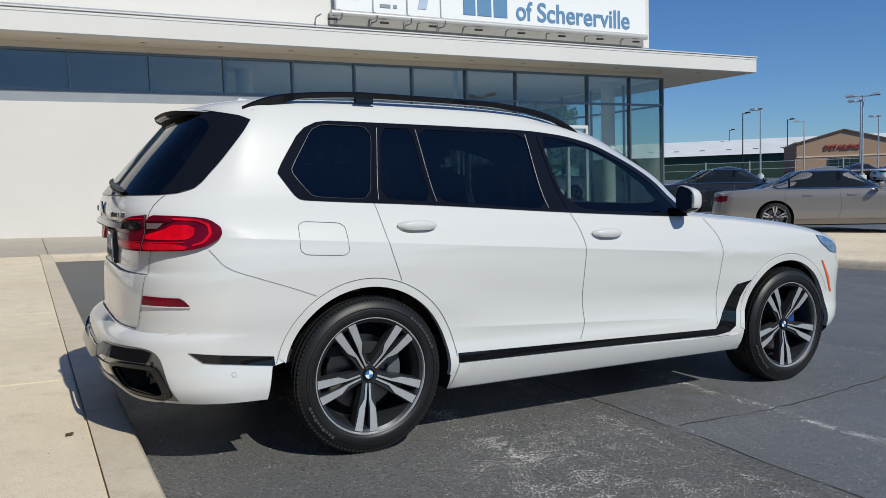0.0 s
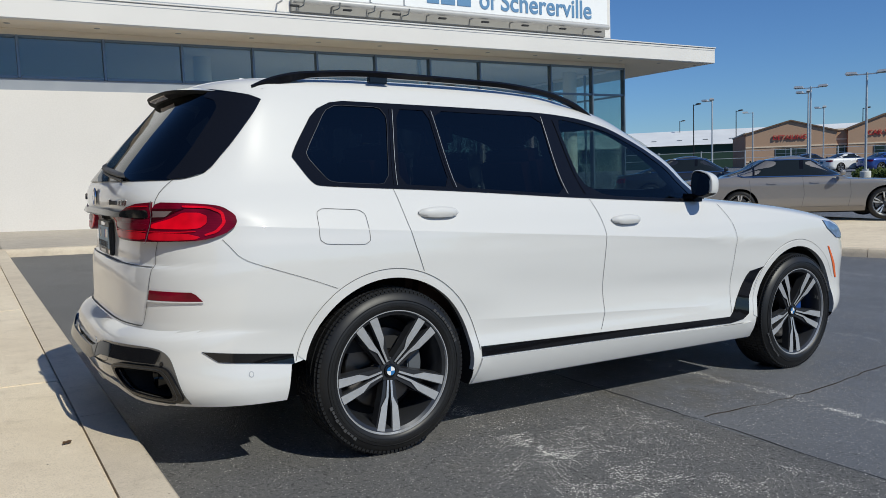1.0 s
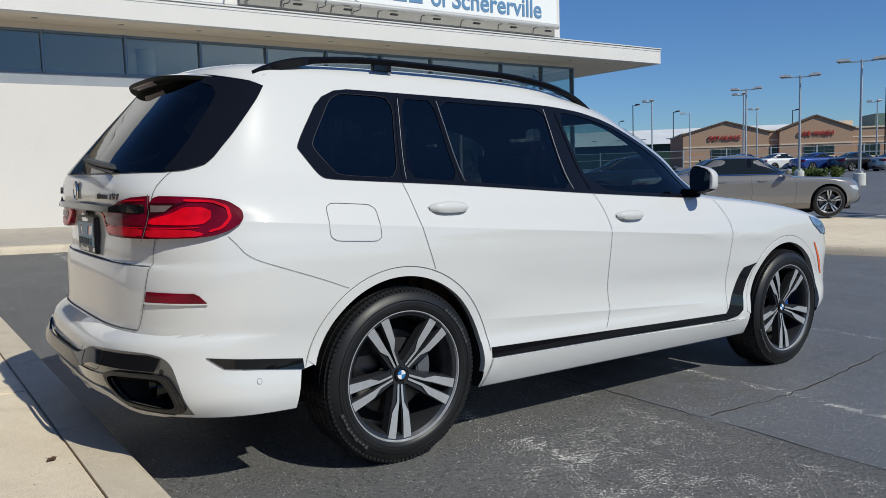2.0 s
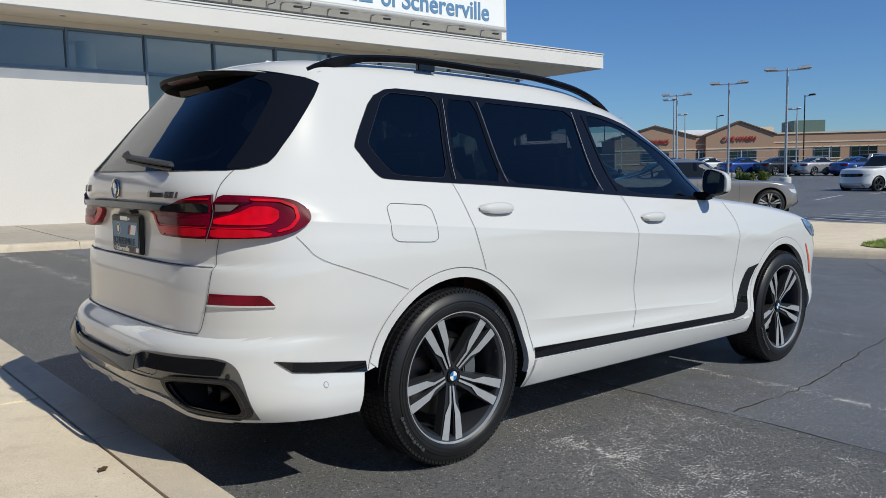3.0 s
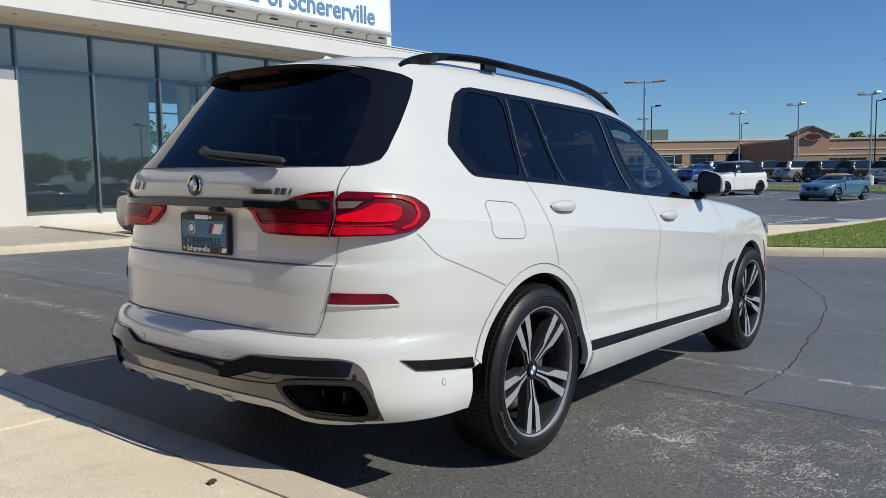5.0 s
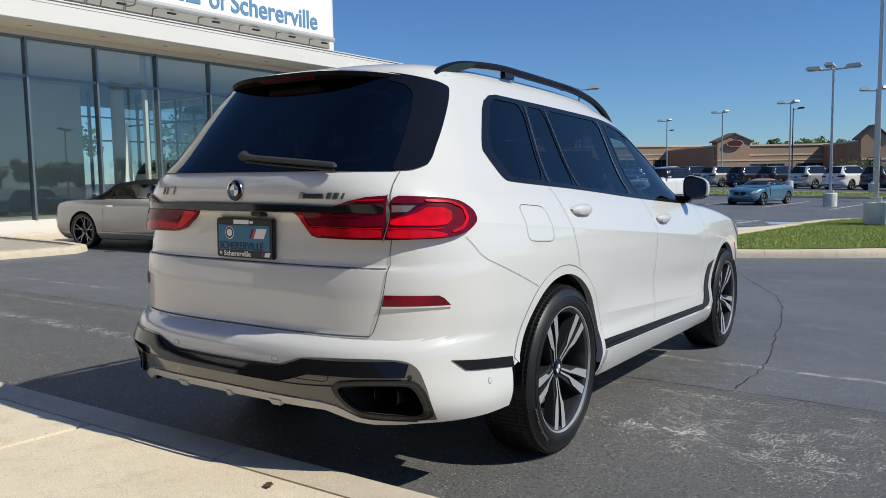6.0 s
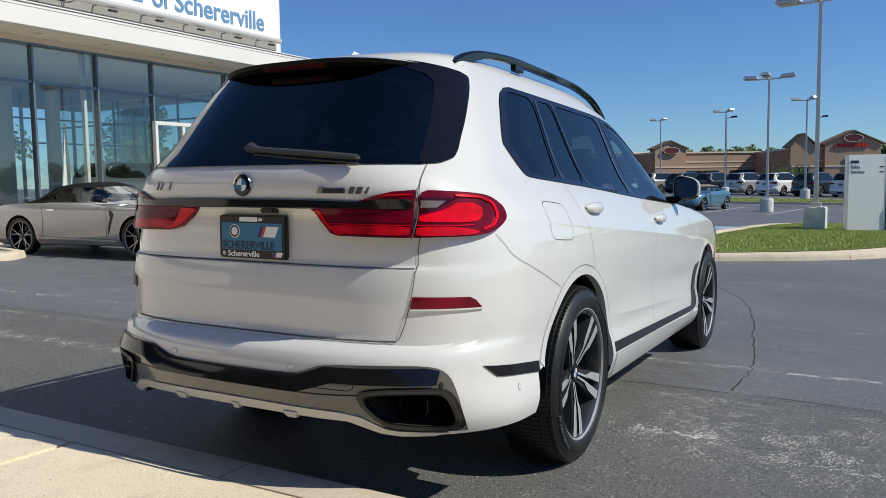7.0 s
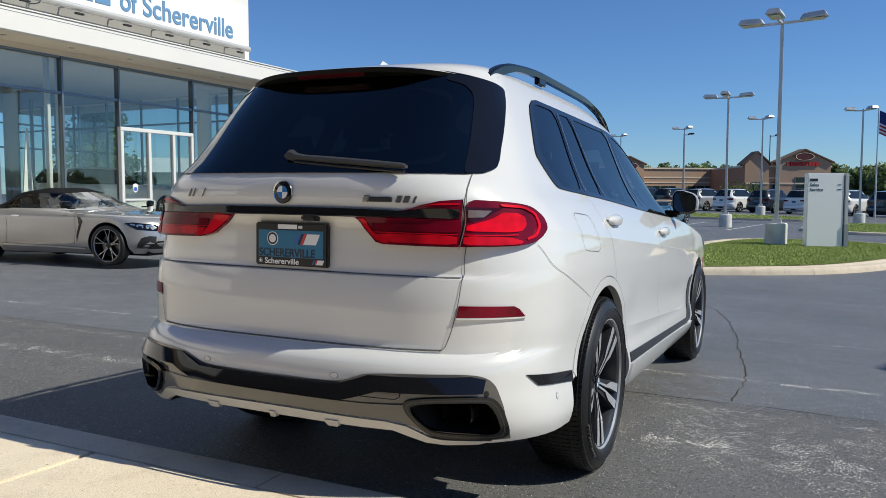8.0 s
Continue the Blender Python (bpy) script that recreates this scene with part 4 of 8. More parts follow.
def panel_bm(loops, place, off, back=-0.004, step=0.05, sub=2, rim=None):
    """A thin panel on a surface: the first loop is its outline, the others holes. place(u, v, off) maps it to the body."""
    bm = bmesh.new()
    es = []
    for loop in loops:
        vs = [bm.verts.new((u, v, 0)) for u, v in densified(loop, step)]
        es += [bm.edges.new((vs[i], vs[(i + 1) % len(vs)])) for i in range(len(vs))]
    bmesh.ops.triangle_fill(bm, use_beauty=True, edges=es, normal=(0, 0, 1))
    for _ in range(sub):
        bmesh.ops.subdivide_edges(bm, edges=[e for e in bm.edges if e.calc_length() > step * 0.6], cuts=1)
        bmesh.ops.triangulate(bm, faces=[f for f in bm.faces if len(f.verts) > 3])
    uv = {v: (v.co.x, v.co.y) for v in bm.verts}
    rim_edges = [e for e in bm.edges if len(e.link_faces) == 1]
    r = bmesh.ops.extrude_edge_only(bm, edges=rim_edges)
    low = [v for v in r["geom"] if isinstance(v, bmesh.types.BMVert)]
    for v in low:
        uv[v] = (v.co.x, v.co.y)
    lowset = set(low)
    for v, (a, b) in uv.items():
        v.co = place(a, b, back if v in lowset else off)
    fronts = [f for f in bm.faces if not any(v in lowset for v in f.verts)]
    bm.normal_update()
    f0 = max(fronts, key=lambda f: f.calc_area())
    a, b = (sum(uv[v][k] for v in f0.verts) / len(f0.verts) for k in (0, 1))
    out = place(a, b, off + 0.02) - place(a, b, off)
    bmesh.ops.recalc_face_normals(bm, faces=bm.faces[:])
    bm.normal_update()
    if f0.normal.dot(out) < 0:
        bmesh.ops.reverse_faces(bm, faces=bm.faces[:])
    return bm


def strip_bm(pts, place, width, off, step=0.04, closed=False):
    """A narrow band along a line on the surface (seams, mouldings)."""
    bm = bmesh.new()
    d = densified(pts, step, closed)
    if closed:
        d.append(d[0])
    prev = None
    for i, (u, v) in enumerate(d):
        a, b = d[max(i - 1, 0)], d[min(i + 1, len(d) - 1)]
        du, dv = b[0] - a[0], b[1] - a[1]
        l = math.hypot(du, dv) or 1
        cur = [bm.verts.new(place(u + s * dv / l * width / 2, v - s * du / l * width / 2, off)) for s in (-1, 1)]
        if prev:
            bm.faces.new((prev[0], prev[1], cur[1], cur[0]))
        prev = cur
    return bm


def smooth_line(pts, n=2):
    """An open line with its corners cut."""
    for _ in range(n):
        out = [pts[0]]
        for (ax, ay_), (bx, by) in zip(pts, pts[1:]):
            out += [(ax * 0.75 + bx * 0.25, ay_ * 0.75 + by * 0.25), (ax * 0.25 + bx * 0.75, ay_ * 0.25 + by * 0.75)]
        pts = out + [pts[-1]]
    return pts


def cut(ob, cutters):
    """Boolean differences, made final; the cutters are removed."""
    for c in cutters:
        md = ob.modifiers.new("cut", "BOOLEAN")
        md.operation, md.solver, md.object, md.material_mode = "DIFFERENCE", "EXACT", c, "TRANSFER"
    me = bpy.data.meshes.new_from_object(ob.evaluated_get(bpy.context.evaluated_depsgraph_get()))
    ob.modifiers.clear()
    old = ob.data
    ob.data = me
    bpy.data.meshes.remove(old)
    for c in cutters:
        d = c.data
        bpy.data.objects.remove(c)
        bpy.data.meshes.remove(d)


def prism(poly, axis, a, b, mat):
    """A cutter: outline in (x, z) drawn along y, or in (y, z) along x."""
    bm = bmesh.new()
    def at(p, t):
        return (p[0], t, p[1]) if axis == "y" else (t, p[0], p[1])
    A = [bm.verts.new(at(p, a)) for p in poly]
    C = [bm.verts.new(at(p, b)) for p in poly]
    n = len(poly)
    bm.faces.new(A)
    bm.faces.new(C[::-1])
    for i in range(n):
        bm.faces.new((A[i], A[(i + 1) % n], C[(i + 1) % n], C[i]))
    bmesh.ops.recalc_face_normals(bm, faces=bm.faces[:])
    return mesh_object("cutter", bm, mat, smooth=False)


def split_body(ob, rules, parent, mat_list):
    """Moves faces that a rule picks to parts of their own; normals stay those of the whole skin."""
    me = ob.data
    me.polygons.foreach_set("use_smooth", [True] * len(me.polygons))
    me.set_sharp_from_angle(angle=radians(28))
    normals = [Vector(c.vector) for c in me.corner_normals]
    groups = {}
    for p in me.polygons:
        key = "body"
        if p.material_index == 0:
            for name, rule in rules:
                if rule(p.center, p.normal):
                    key = name
                    break
        groups.setdefault(key, []).append(p.index)
    made = []
    for key, idx in groups.items():
        remap, verts, faces, mats, nor = {}, [], [], [], []
        for i in idx:
            p = me.polygons[i]
            f = []
            for li in p.loop_indices:
                vi = me.loops[li].vertex_index
                if vi not in remap:
                    remap[vi] = len(verts)
                    verts.append(me.vertices[vi].co[:])
                f.append(remap[vi])
                nor.append(normals[li])
            faces.append(f)
            mats.append(p.material_index)
        m2 = bpy.data.meshes.new(key)
        m2.from_pydata(verts, [], faces)
        for mm in mat_list:
            m2.materials.append(mm)
        m2.polygons.foreach_set("material_index", mats)
        m2.polygons.foreach_set("use_smooth", [True] * len(faces))
        m2.normals_split_custom_set(nor)
        o = new(key.rstrip("0123456789"), m2)
        o.parent = parent
        made.append(o)
    bpy.data.objects.remove(ob)
    bpy.data.meshes.remove(me)
    return made


# ---- wheels ----
FACE = ((0.045, 0.004, 0.013), (0.120, 0.007, 0.018), (0.165, 0.013, 0.044), (0.225, 0.017, 0.054), (0.282, 0.021, 0.063))
FLANK = ((0.045, 0.001, 0.028), (0.120, 0.003, 0.040), (0.165, 0.009, 0.050), (0.225, 0.012, 0.059), (0.284, 0.016, 0.069))


def double_spoke(bm, ang, k, z_hub, z_rim, depth):
    """A pair of spokes: a dark body, and on it a machined face that is slim at the hub and steps outward half way; k scales it."""
    for s in (-1, 1):
        for table, lift, low in ((FACE, 0.0, 0.010), (FLANK, -0.007, depth)):
            rows = []
            for r, a, b in table:
                t = (r - 0.045) / 0.239
                z = z_hub + (z_rim - z_hub) * t + 0.006 * math.sin(math.pi * t) + lift
                row = []
                for c, dz in ((a, 0), (b, 0), (b + (0.004 if low > 0.02 else 0.001), -low), (a - 0.001, -low)):
                    x, y = r * k, s * c * k
                    row.append(bm.verts.new((x * math.cos(ang) - y * math.sin(ang), x * math.sin(ang) + y * math.cos(ang), z + dz)))
                rows.append(row)
            for A, C in zip(rows, rows[1:]):
                for q in range(4):
                    f = bm.faces.new((A[q], A[(q + 1) % 4], C[(q + 1) % 4], C[q]))
                    f.material_index = 0 if q == 0 and table is FACE else 1
            for end in (rows[0], rows[-1]):
                bm.faces.new(end).material_index = 1


def forked_spoke(bm, ang, k, z_hub, z_rim, depth):
    """A dark spoke that forks half way to the rim, with slim machined edges on it."""
    for s in (-1, 1):
        for lift, wide, low, mi in ((0.0, 0.0055, 0.004, 0), (-0.003, 0.016, depth, 1)):
            rows = []
            for r, c in ((0.050, 0.009), (0.150, 0.014), (0.290, 0.062)):
                z = z_hub + (z_rim - z_hub) * (r - 0.05) / 0.24 + lift
                row = []
                for d, dz in ((-wide, 0), (wide, 0), (wide, -low), (-wide, -low)):
                    x, y = r * k, s * (c + d) * k
                    row.append(bm.verts.new((x * math.cos(ang) - y * math.sin(ang), x * math.sin(ang) + y * math.cos(ang), z + dz)))
                rows.append(row)
            for A, C in zip(rows, rows[1:]):
                for q in range(4):
                    bm.faces.new((A[q], A[(q + 1) % 4], C[(q + 1) % 4], C[q])).material_index = mi if q == 0 else 1


def make_wheel(r=0.392, width=0.285, rim=0.292, spokes=5, caliper="grey_caliper", detail=True, alloy="alloy", dark="dark_alloy", turn=0.0, spoke=double_spoke):
    """Outer face towards local +z, centre at the origin."""
    w = empty("wheel")
    h = width / 2
    bm = bmesh.new()
    prof = [(rim - 0.012, h - 0.030), (rim, h - 0.012), (rim + 0.008, h - 0.005), (rim + 0.018, h - 0.001), (rim + 0.030, h), (rim + 0.044, h - 0.002), (rim + 0.058, h - 0.007), (r - 0.028, h - 0.016),
            (r - 0.018, h - 0.024), (r - 0.010, h - 0.035), (r - 0.005, h - 0.050), (r - 0.001, h * 0.5), (r, 0), (r - 0.001, -h * 0.5), (r - 0.006, -h + 0.04), (r - 0.02, -h + 0.02), (r - 0.04, -h), (rim, -h), (rim - 0.012, -h + 0.02)]
    lathe(bm, prof, 72 if detail else 32)
    if detail:
        # tread grooves: blocks round the shoulder
        n = 108
        for i in range(n):
            a = 2 * math.pi * (i + 0.5) / n
            m = Matrix.Rotation(a, 4, "Z")
            for z0, z1 in ((h * 0.52, h - 0.040), (h * 0.19, h * 0.46), (-h * 0.14, h * 0.13), (-h * 0.46, -h * 0.20), (-h + 0.04, -h * 0.52)):
                box(bm, r - 0.012, r + (0.003 if z0 < h * 0.5 else -0.0005), -0.0094, 0.0094, z0, z1, m=m)
            box(bm, r - 0.030, r - 0.0085, -0.0080, 0.0080, h - 0.036, h - 0.0225, m=m)
        for rr in (rim + 0.020, rim + 0.036, rim + 0.048):
            lathe(bm, [(rr - 0.002, h - 0.004), (rr, h + 0.0008), (rr + 0.002, h - 0.004)], 72)
    bmesh.ops.recalc_face_normals(bm, faces=bm.faces[:])
    tyre = part("tyre", bm, MAT["rubber"], w, "black road tyre")
    if detail:
        for arc0 in (0.35, 0.35 + math.pi):
            for k in range(10):
                a = arc0 + k * 0.062
                hgt = 0.010 if k % 3 else 0.014
                part("raised_mark", box_bm(r - 0.052, r - 0.052 + hgt, -0.0075, 0.0075, h - 0.006, h + 0.0005, m=Matrix.Rotation(a, 4, "Z")), MAT["tyre_mark"], w, smooth=False)
    bm = bmesh.new()
    lathe(bm, [(rim + 0.002, h - 0.022), (rim + 0.001, h - 0.011), (rim - 0.003, h - 0.011), (rim - 0.007, h - 0.020)], 72 if detail else 32)
    bmesh.ops.recalc_face_normals(bm, faces=bm.faces[:])
    part("rim_lip", bm, MAT[alloy], w, "machined silver rim lip")
    bm = bmesh.new()
    lathe(bm, [(rim - 0.007, h - 0.020), (rim - 0.022, h - 0.028), (rim - 0.030, h - 0.045), (rim - 0.042, 0.02), (rim - 0.045, -h + 0.03)], 56 if detail else 24)
    part("rim_barrel", bm, MAT[dark], w, "dark grey rim barrel")
    bm = bmesh.new()
    zh, zr = h - 0.055, h - 0.022
    for k in range(spokes):
        a = turn + 2 * math.pi * k / spokes
        spoke(bm, a, rim / 0.292, zh, zr, 0.045)
    k0 = len(bm.faces)
    lathe(bm, [(0.0, zh - 0.004), (0.046, zh - 0.006), (0.060, zh - 0.014), (0.062, zh - 0.06)], 32)
    bm.faces.ensure_lookup_table()
    for f in bm.faces[k0:]:
        f.material_index = 1
    bmesh.ops.recalc_face_normals(bm, faces=bm.faces[:])
    part("spokes", bm, [MAT[alloy], MAT[dark]], w, "two-tone double-spoke alloy face", angle=25)
    if detail:
        bm = bmesh.new()
        lathe(bm, [(0.0, zh + 0.004), (0.026, zh + 0.004), (0.031, zh + 0.002), (0.033, zh - 0.006)], 32)
        part("centre_cap", bm, MAT["black_gloss"], w)
        for q in range(4):
            bm = bmesh.new()
            c = bm.verts.new((0, 0, zh + 0.0055))
            vs = [bm.verts.new((0.021 * math.cos(a), 0.021 * math.sin(a), zh + 0.0055)) for a in np.linspace(q * math.pi / 2, (q + 1) * math.pi / 2, 7)]
            for a, b in zip(vs, vs[1:]):
                bm.faces.new((c, a, b))
            part("cap_quarter", bm, MAT["blue" if q % 2 else "white"], w, smooth=False)
        for k in range(5):
            a = 2 * math.pi * (k + 0.5) / 5 + turn
            bm = bmesh.new()
            lathe(bm, [(0.0, zh - 0.002), (0.008, zh - 0.002), (0.010, zh - 0.02)], 10, Matrix.Translation((0.047 * math.cos(a), 0.047 * math.sin(a), 0)))
            part("wheel_bolt", bm, MAT["dark_alloy"], w)
    bm = bmesh.new()
    lathe(bm, [(0.06, 0.0), (0.19, 0.0), (0.195, -0.004), (0.195, -0.03), (0.06, -0.03)], 48)
    bmesh.ops.recalc_face_normals(bm, faces=bm.faces[:])
    part("brake_disc", bm, MAT["disc"], w)
    if detail:
        bm = bmesh.new()
        arcs = np.linspace(-0.5, 0.5, 9)
        rows = [[bm.verts.new((r_ * math.cos(a), r_ * math.sin(a), z_)) for r_, z_ in ((0.13, -0.045), (0.205, -0.045), (0.205, 0.022), (0.13, 0.022))] for a in arcs]
        for A, C in zip(rows, rows[1:]):
            for q in range(4):
                bm.faces.new((A[q], A[(q + 1) % 4], C[(q + 1) % 4], C[q]))
        bm.faces.new(rows[0])
        bm.faces.new(rows[-1])
        bmesh.ops.recalc_face_normals(bm, faces=bm.faces[:])
        bmesh.ops.bevel(bm, geom=[e for e in bm.edges if e.calc_face_angle(0) > 1], offset=0.006, segments=2, affect="EDGES")
        part("brake_caliper", bm, MAT[caliper], w)
    bm = bmesh.new()
    lathe(bm, [(0.0, -0.06), (rim - 0.05, -0.06)], 32)
    part("back_plate", bm, MAT["well"], w)
    return w

# ---- the white three-row utility vehicle ----
CAR = Matrix.Rotation(radians(1.285), 4, Vector((1.25, 0.3, 0))) @ Matrix.Translation((0, -0.95, 0.385)) @ pose(0, 0, 0, 0, 1.5, 0) @ pose(0, 0, 0, -0.7, 0, 0) @ Matrix.Translation((0, 0.95, -0.385))
def flank_relief(x, z):
    """Shoulder crease, and the swell above the sill with its lower edge."""
    d = z - (1.055 - 0.0574 * x)
    r = (0.012 * math.exp(-d / 0.06) if d > 0 else 0.012 * math.exp(d / 0.05)) * smooth01((x + 0.85) / 0.3) * smooth01((3.3 - x) / 0.6)
    low = z - (0.615 - 0.048 * x)
    fade = smooth01((x - 0.40) / 0.35) * smooth01((2.75 - x) / 0.5)
    r += (0.009 * math.exp(-low / 0.07) if low > 0 else 0.009 * math.exp(low / 0.05)) * fade
    r -= 0.009 * math.exp(-((low - 0.15) / 0.09) ** 2) * fade
    return r


def slant(x, z):
    """The rings of the skin fall forward along the two creases of the flank."""
    xe = x * smooth01((x + 1.0) / 0.3) if x < 0 else x * smooth01((2.65 - x) / 0.5)
    w = 0.048 * smooth01((z - 0.42) / 0.17) if z < 0.615 else 0.048 + 0.0094 * (z - 0.615) / 0.44 if z < 1.055 else 0.0574 * smooth01((1.165 - z) / 0.11)
    return -w * xe


X7 = Shell(
    curve_table(0.26, 0.925, 0.32, 0.962, 0.40, 0.980, 0.46, 0.972, 0.53, 0.957, 0.60, 0.955, 0.75, 0.964, 0.90, 0.964, 1.0, 0.953, 1.05, 0.938,
                1.12, 0.912, 1.19, 0.872, 1.24, 0.834, 1.28, 0.806, 1.64, 0.643, 1.67, 0.628, 1.70, 0.612, 1.725, 0.597),
    curve_table(0.26, -1.02, 0.33, -1.11, 0.42, -1.165, 0.52, -1.188, 0.58, -1.186, 0.618, -1.174, 0.640, -1.148, 0.657, -1.108, 0.69, -1.098, 0.80, -1.098, 0.915, -1.086,
                0.93, -1.070, 0.96, -1.070, 1.02, -1.066, 1.09, -1.068, 1.112, -1.076, 1.13, -1.092, 1.16, -1.110, 1.21, -1.117, 1.26, -1.108, 1.285, -1.095, 1.45, -0.965, 1.67, -0.775, 1.70, -0.752, 1.725, -0.735),
    curve_table(0.26, 3.80, 0.36, 3.93, 0.55, 3.99, 0.75, 3.99, 0.90, 3.96, 0.97, 3.91, 1.03, 3.80, 1.075, 3.60, 1.11, 3.32, 1.14, 2.98, 1.16, 2.74, 1.175, 2.60, 1.19, 2.56, 1.40, 2.34, 1.55, 2.08, 1.67, 1.84, 1.70, 1.74, 1.725, 1.62), corner_front=0.8, relief=flank_relief, tight=0.35, nose=0.42,
           power=lambda z: 3.5 + 0.8 * smooth01((z - 0.62) / 0.06) * smooth01((1.34 - z) / 0.1))
roof_line = curve_table(-0.8, 1.740, -0.5, 1.768, 0.0, 1.793, 0.6, 1.803, 1.1, 1.787, 1.45, 1.752, 1.62, 1.728, 1.84, 1.70)
levels = list(np.linspace(0.26, 0.60, 18)) + [0.6125, 0.615, 0.6175] + list(np.linspace(0.627, 0.70, 9)) + list(np.linspace(0.72, 0.90, 9)) + list(np.linspace(0.915, 1.045, 14)) + [1.0525, 1.055, 1.0575] + list(np.linspace(1.065, 1.30, 26)) + list(np.linspace(1.33, 1.67, 16)) + [1.69, 1.705, 1.717, 1.725]

DLO = rounded([(-0.215, 1.667), (-0.40, 1.40), (-0.385, 1.375), (-0.32, 1.268), (-0.27, 1.258), (0.42, 1.232), (1.25, 1.184), (2.20, 1.145), (2.235, 1.165), (2.215, 1.235), (2.096, 1.372), (1.908, 1.487), (1.667, 1.591),
               (1.423, 1.641), (1.146, 1.664), (0.65, 1.668), (0.168, 1.668)], 2, 0.2)
PANES = [
    rounded([(-0.175, 1.645), (-0.325, 1.415), (-0.318, 1.385), (-0.245, 1.285), (-0.20, 1.275), (0.068, 1.264), (0.142, 1.645)], 2, 0.13),
    rounded([(0.195, 1.640), (0.125, 1.266), (0.41, 1.25), (0.375, 1.642)], 1, 0.12),
    rounded([(0.408, 1.642), (0.445, 1.249), (1.135, 1.205), (1.115, 1.640)], 1, 0.08),
    rounded([(1.222, 1.636), (1.30, 1.20), (2.10, 1.168), (2.14, 1.185), (2.125, 1.24), (2.055, 1.345), (1.88, 1.46), (1.65, 1.562), (1.42, 1.612)], 2, 0.15),
]


def build_suv():
    car = tagged(empty("suv"), "pearl white large three-row SUV with black trim, parked on asphalt", "car")
    sh = X7
    R, L = on_flank(sh, -1), on_flank(sh, 1)
    RR, LL = on_wrap(sh, -1), on_wrap(sh, 1)
    white, well, trim = MAT["white_paint"], MAT["well"], MAT["dark_trim"]
    skin = mesh_object("body", sh.solid(levels, roof_line, crown=13.0, slant=slant), [white, well, trim])
    cutters = []
    for x in (0.0, 3.105):
        for s in (-1, 1):
            bm = bmesh.new()
            lathe(bm, [(0.0, -0.3), (0.449, -0.3), (0.449, 0.3), (0.0, 0.3)], 64, Matrix.Translation((x, s * 0.95, 0.392)) @ pose(0, 0, 0, 90, 0, 0))
            bmesh.ops.remove_doubles(bm, verts=bm.verts[:], dist=1e-5)
            bmesh.ops.recalc_face_normals(bm, faces=bm.faces[:])
            cutters.append(mesh_object("cutter", bm, well, smooth=False))
            cutters.append(prism([(x - 0.435, 0.505), (x - 0.494, 0.490), (x - 0.520, 0.338), (x - 0.56, 0.1), (x + 0.449, 0.1), (x + 0.448, 0.415)] if x < 1 else [(x - 0.448, 0.415), (x - 0.455, 0.1), (x + 0.50, 0.1), (x + 0.448, 0.415)], "y", s * 0.95 - 0.3, s * 0.95 + 0.3, well))
    inner = Shell(sh.width, lambda z: max(sh.back(z), -1.02), lambda z: min(sh.front(z), 2.35 - max(0, z - 1.2) * 0.9), 0.5, 0.5)
    cutters.append(mesh_object("cutter", inner.solid(list(np.linspace(0.50, 1.665, 14)), inset=0.07), trim, smooth=False))
    for poly in PANES:
        cutters.append(prism(poly, "y", -1.2, 1.2, trim))
    rear_glass = rounded([(-0.60, 1.31), (0.60, 1.31), (0.52, 1.63), (-0.52, 1.63)], 2, 0.15)
    cutters.append(prism(rear_glass, "x", -1.5, -0.5, trim))
    cutters.append(prism(rounded([(-0.70, 1.22), (0.70, 1.22), (0.54, 1.62), (-0.54, 1.62)], 2, 0.15), "x", 1.35, 3.0, trim))
    cutters.append(mesh_object("cutter", box_bm(-1.6, -0.40, -1.2, 1.2, 0.1, 0.338), well, smooth=False))
    cutters.append(mesh_object("cutter", box_bm(-1.6, -0.40, -0.60, 0.60, 0.1, 0.384), well, smooth=False))
    for sg in (-1, 1):
        cutters.append(prism([(sg * y, z) for y, z in ((0.562, 0.503), (0.78, 0.507), (0.808, 0.496), (0.829, 0.410), (0.822, 0.373), (0.66, 0.381), (0.615, 0.393), (0.558, 0.460))], "x", -1.4, -0.83, well))
    cut(skin, cutters)
    d_rear = [(0.08, 1.25), (0.093, 1.101), (0.169, 0.856), (0.36, 0.72), (0.46, 0.53), (0.475, 0.46), (1.293, 0.444), (1.338, 0.535), (1.322, 0.718), (1.341, 0.99), (1.284, 1.19)]
    d_front = [(1.284, 1.19), (1.341, 0.99), (1.322, 0.718), (1.338, 0.535), (1.293, 0.444), (2.408, 0.432), (2.423, 0.719), (2.452, 0.935), (2.327, 1.15)]
    bump = [(-2, 1.01), (-0.746, 1.033), (-0.692, 0.954), (-0.275, 0.807), (-0.43, 0.62), (-0.48, 0.45), (-0.5, 0.2), (-2, 0.2)]
    gate_z = (0.678, 1.29)
    rules = [
        ("tailgate", lambda c, n: abs(c.y) < 0.69 and gate_z[0] < c.z < gate_z[1] and c.x < -0.88 and n.x < -0.2),
        ("rear_door1", lambda c, n: c.y < -0.7 and inside(d_rear, c.x, c.z)), ("rear_door2", lambda c, n: c.y > 0.7 and inside(d_rear, c.x, c.z)),
        ("front_door1", lambda c, n: c.y < -0.7 and inside(d_front, c.x, c.z)), ("front_door2", lambda c, n: c.y > 0.7 and inside(d_front, c.x, c.z)),
        ("rear_bumper", lambda c, n: inside(bump, c.x, c.z) and c.x < -0.27),
        ("bonnet", lambda c, n: c.x > 2.3 and c.z > 0.95 and n.z > 0.45 and abs(c.y) < 0.86),
        ("front_bumper", lambda c, n: c.x > 3.5 and c.z < 0.82),
        ("roof", lambda c, n: c.z > 1.70 and n.z > 0.3),
    ]
    split_body(skin, rules, car, [white, well, trim])

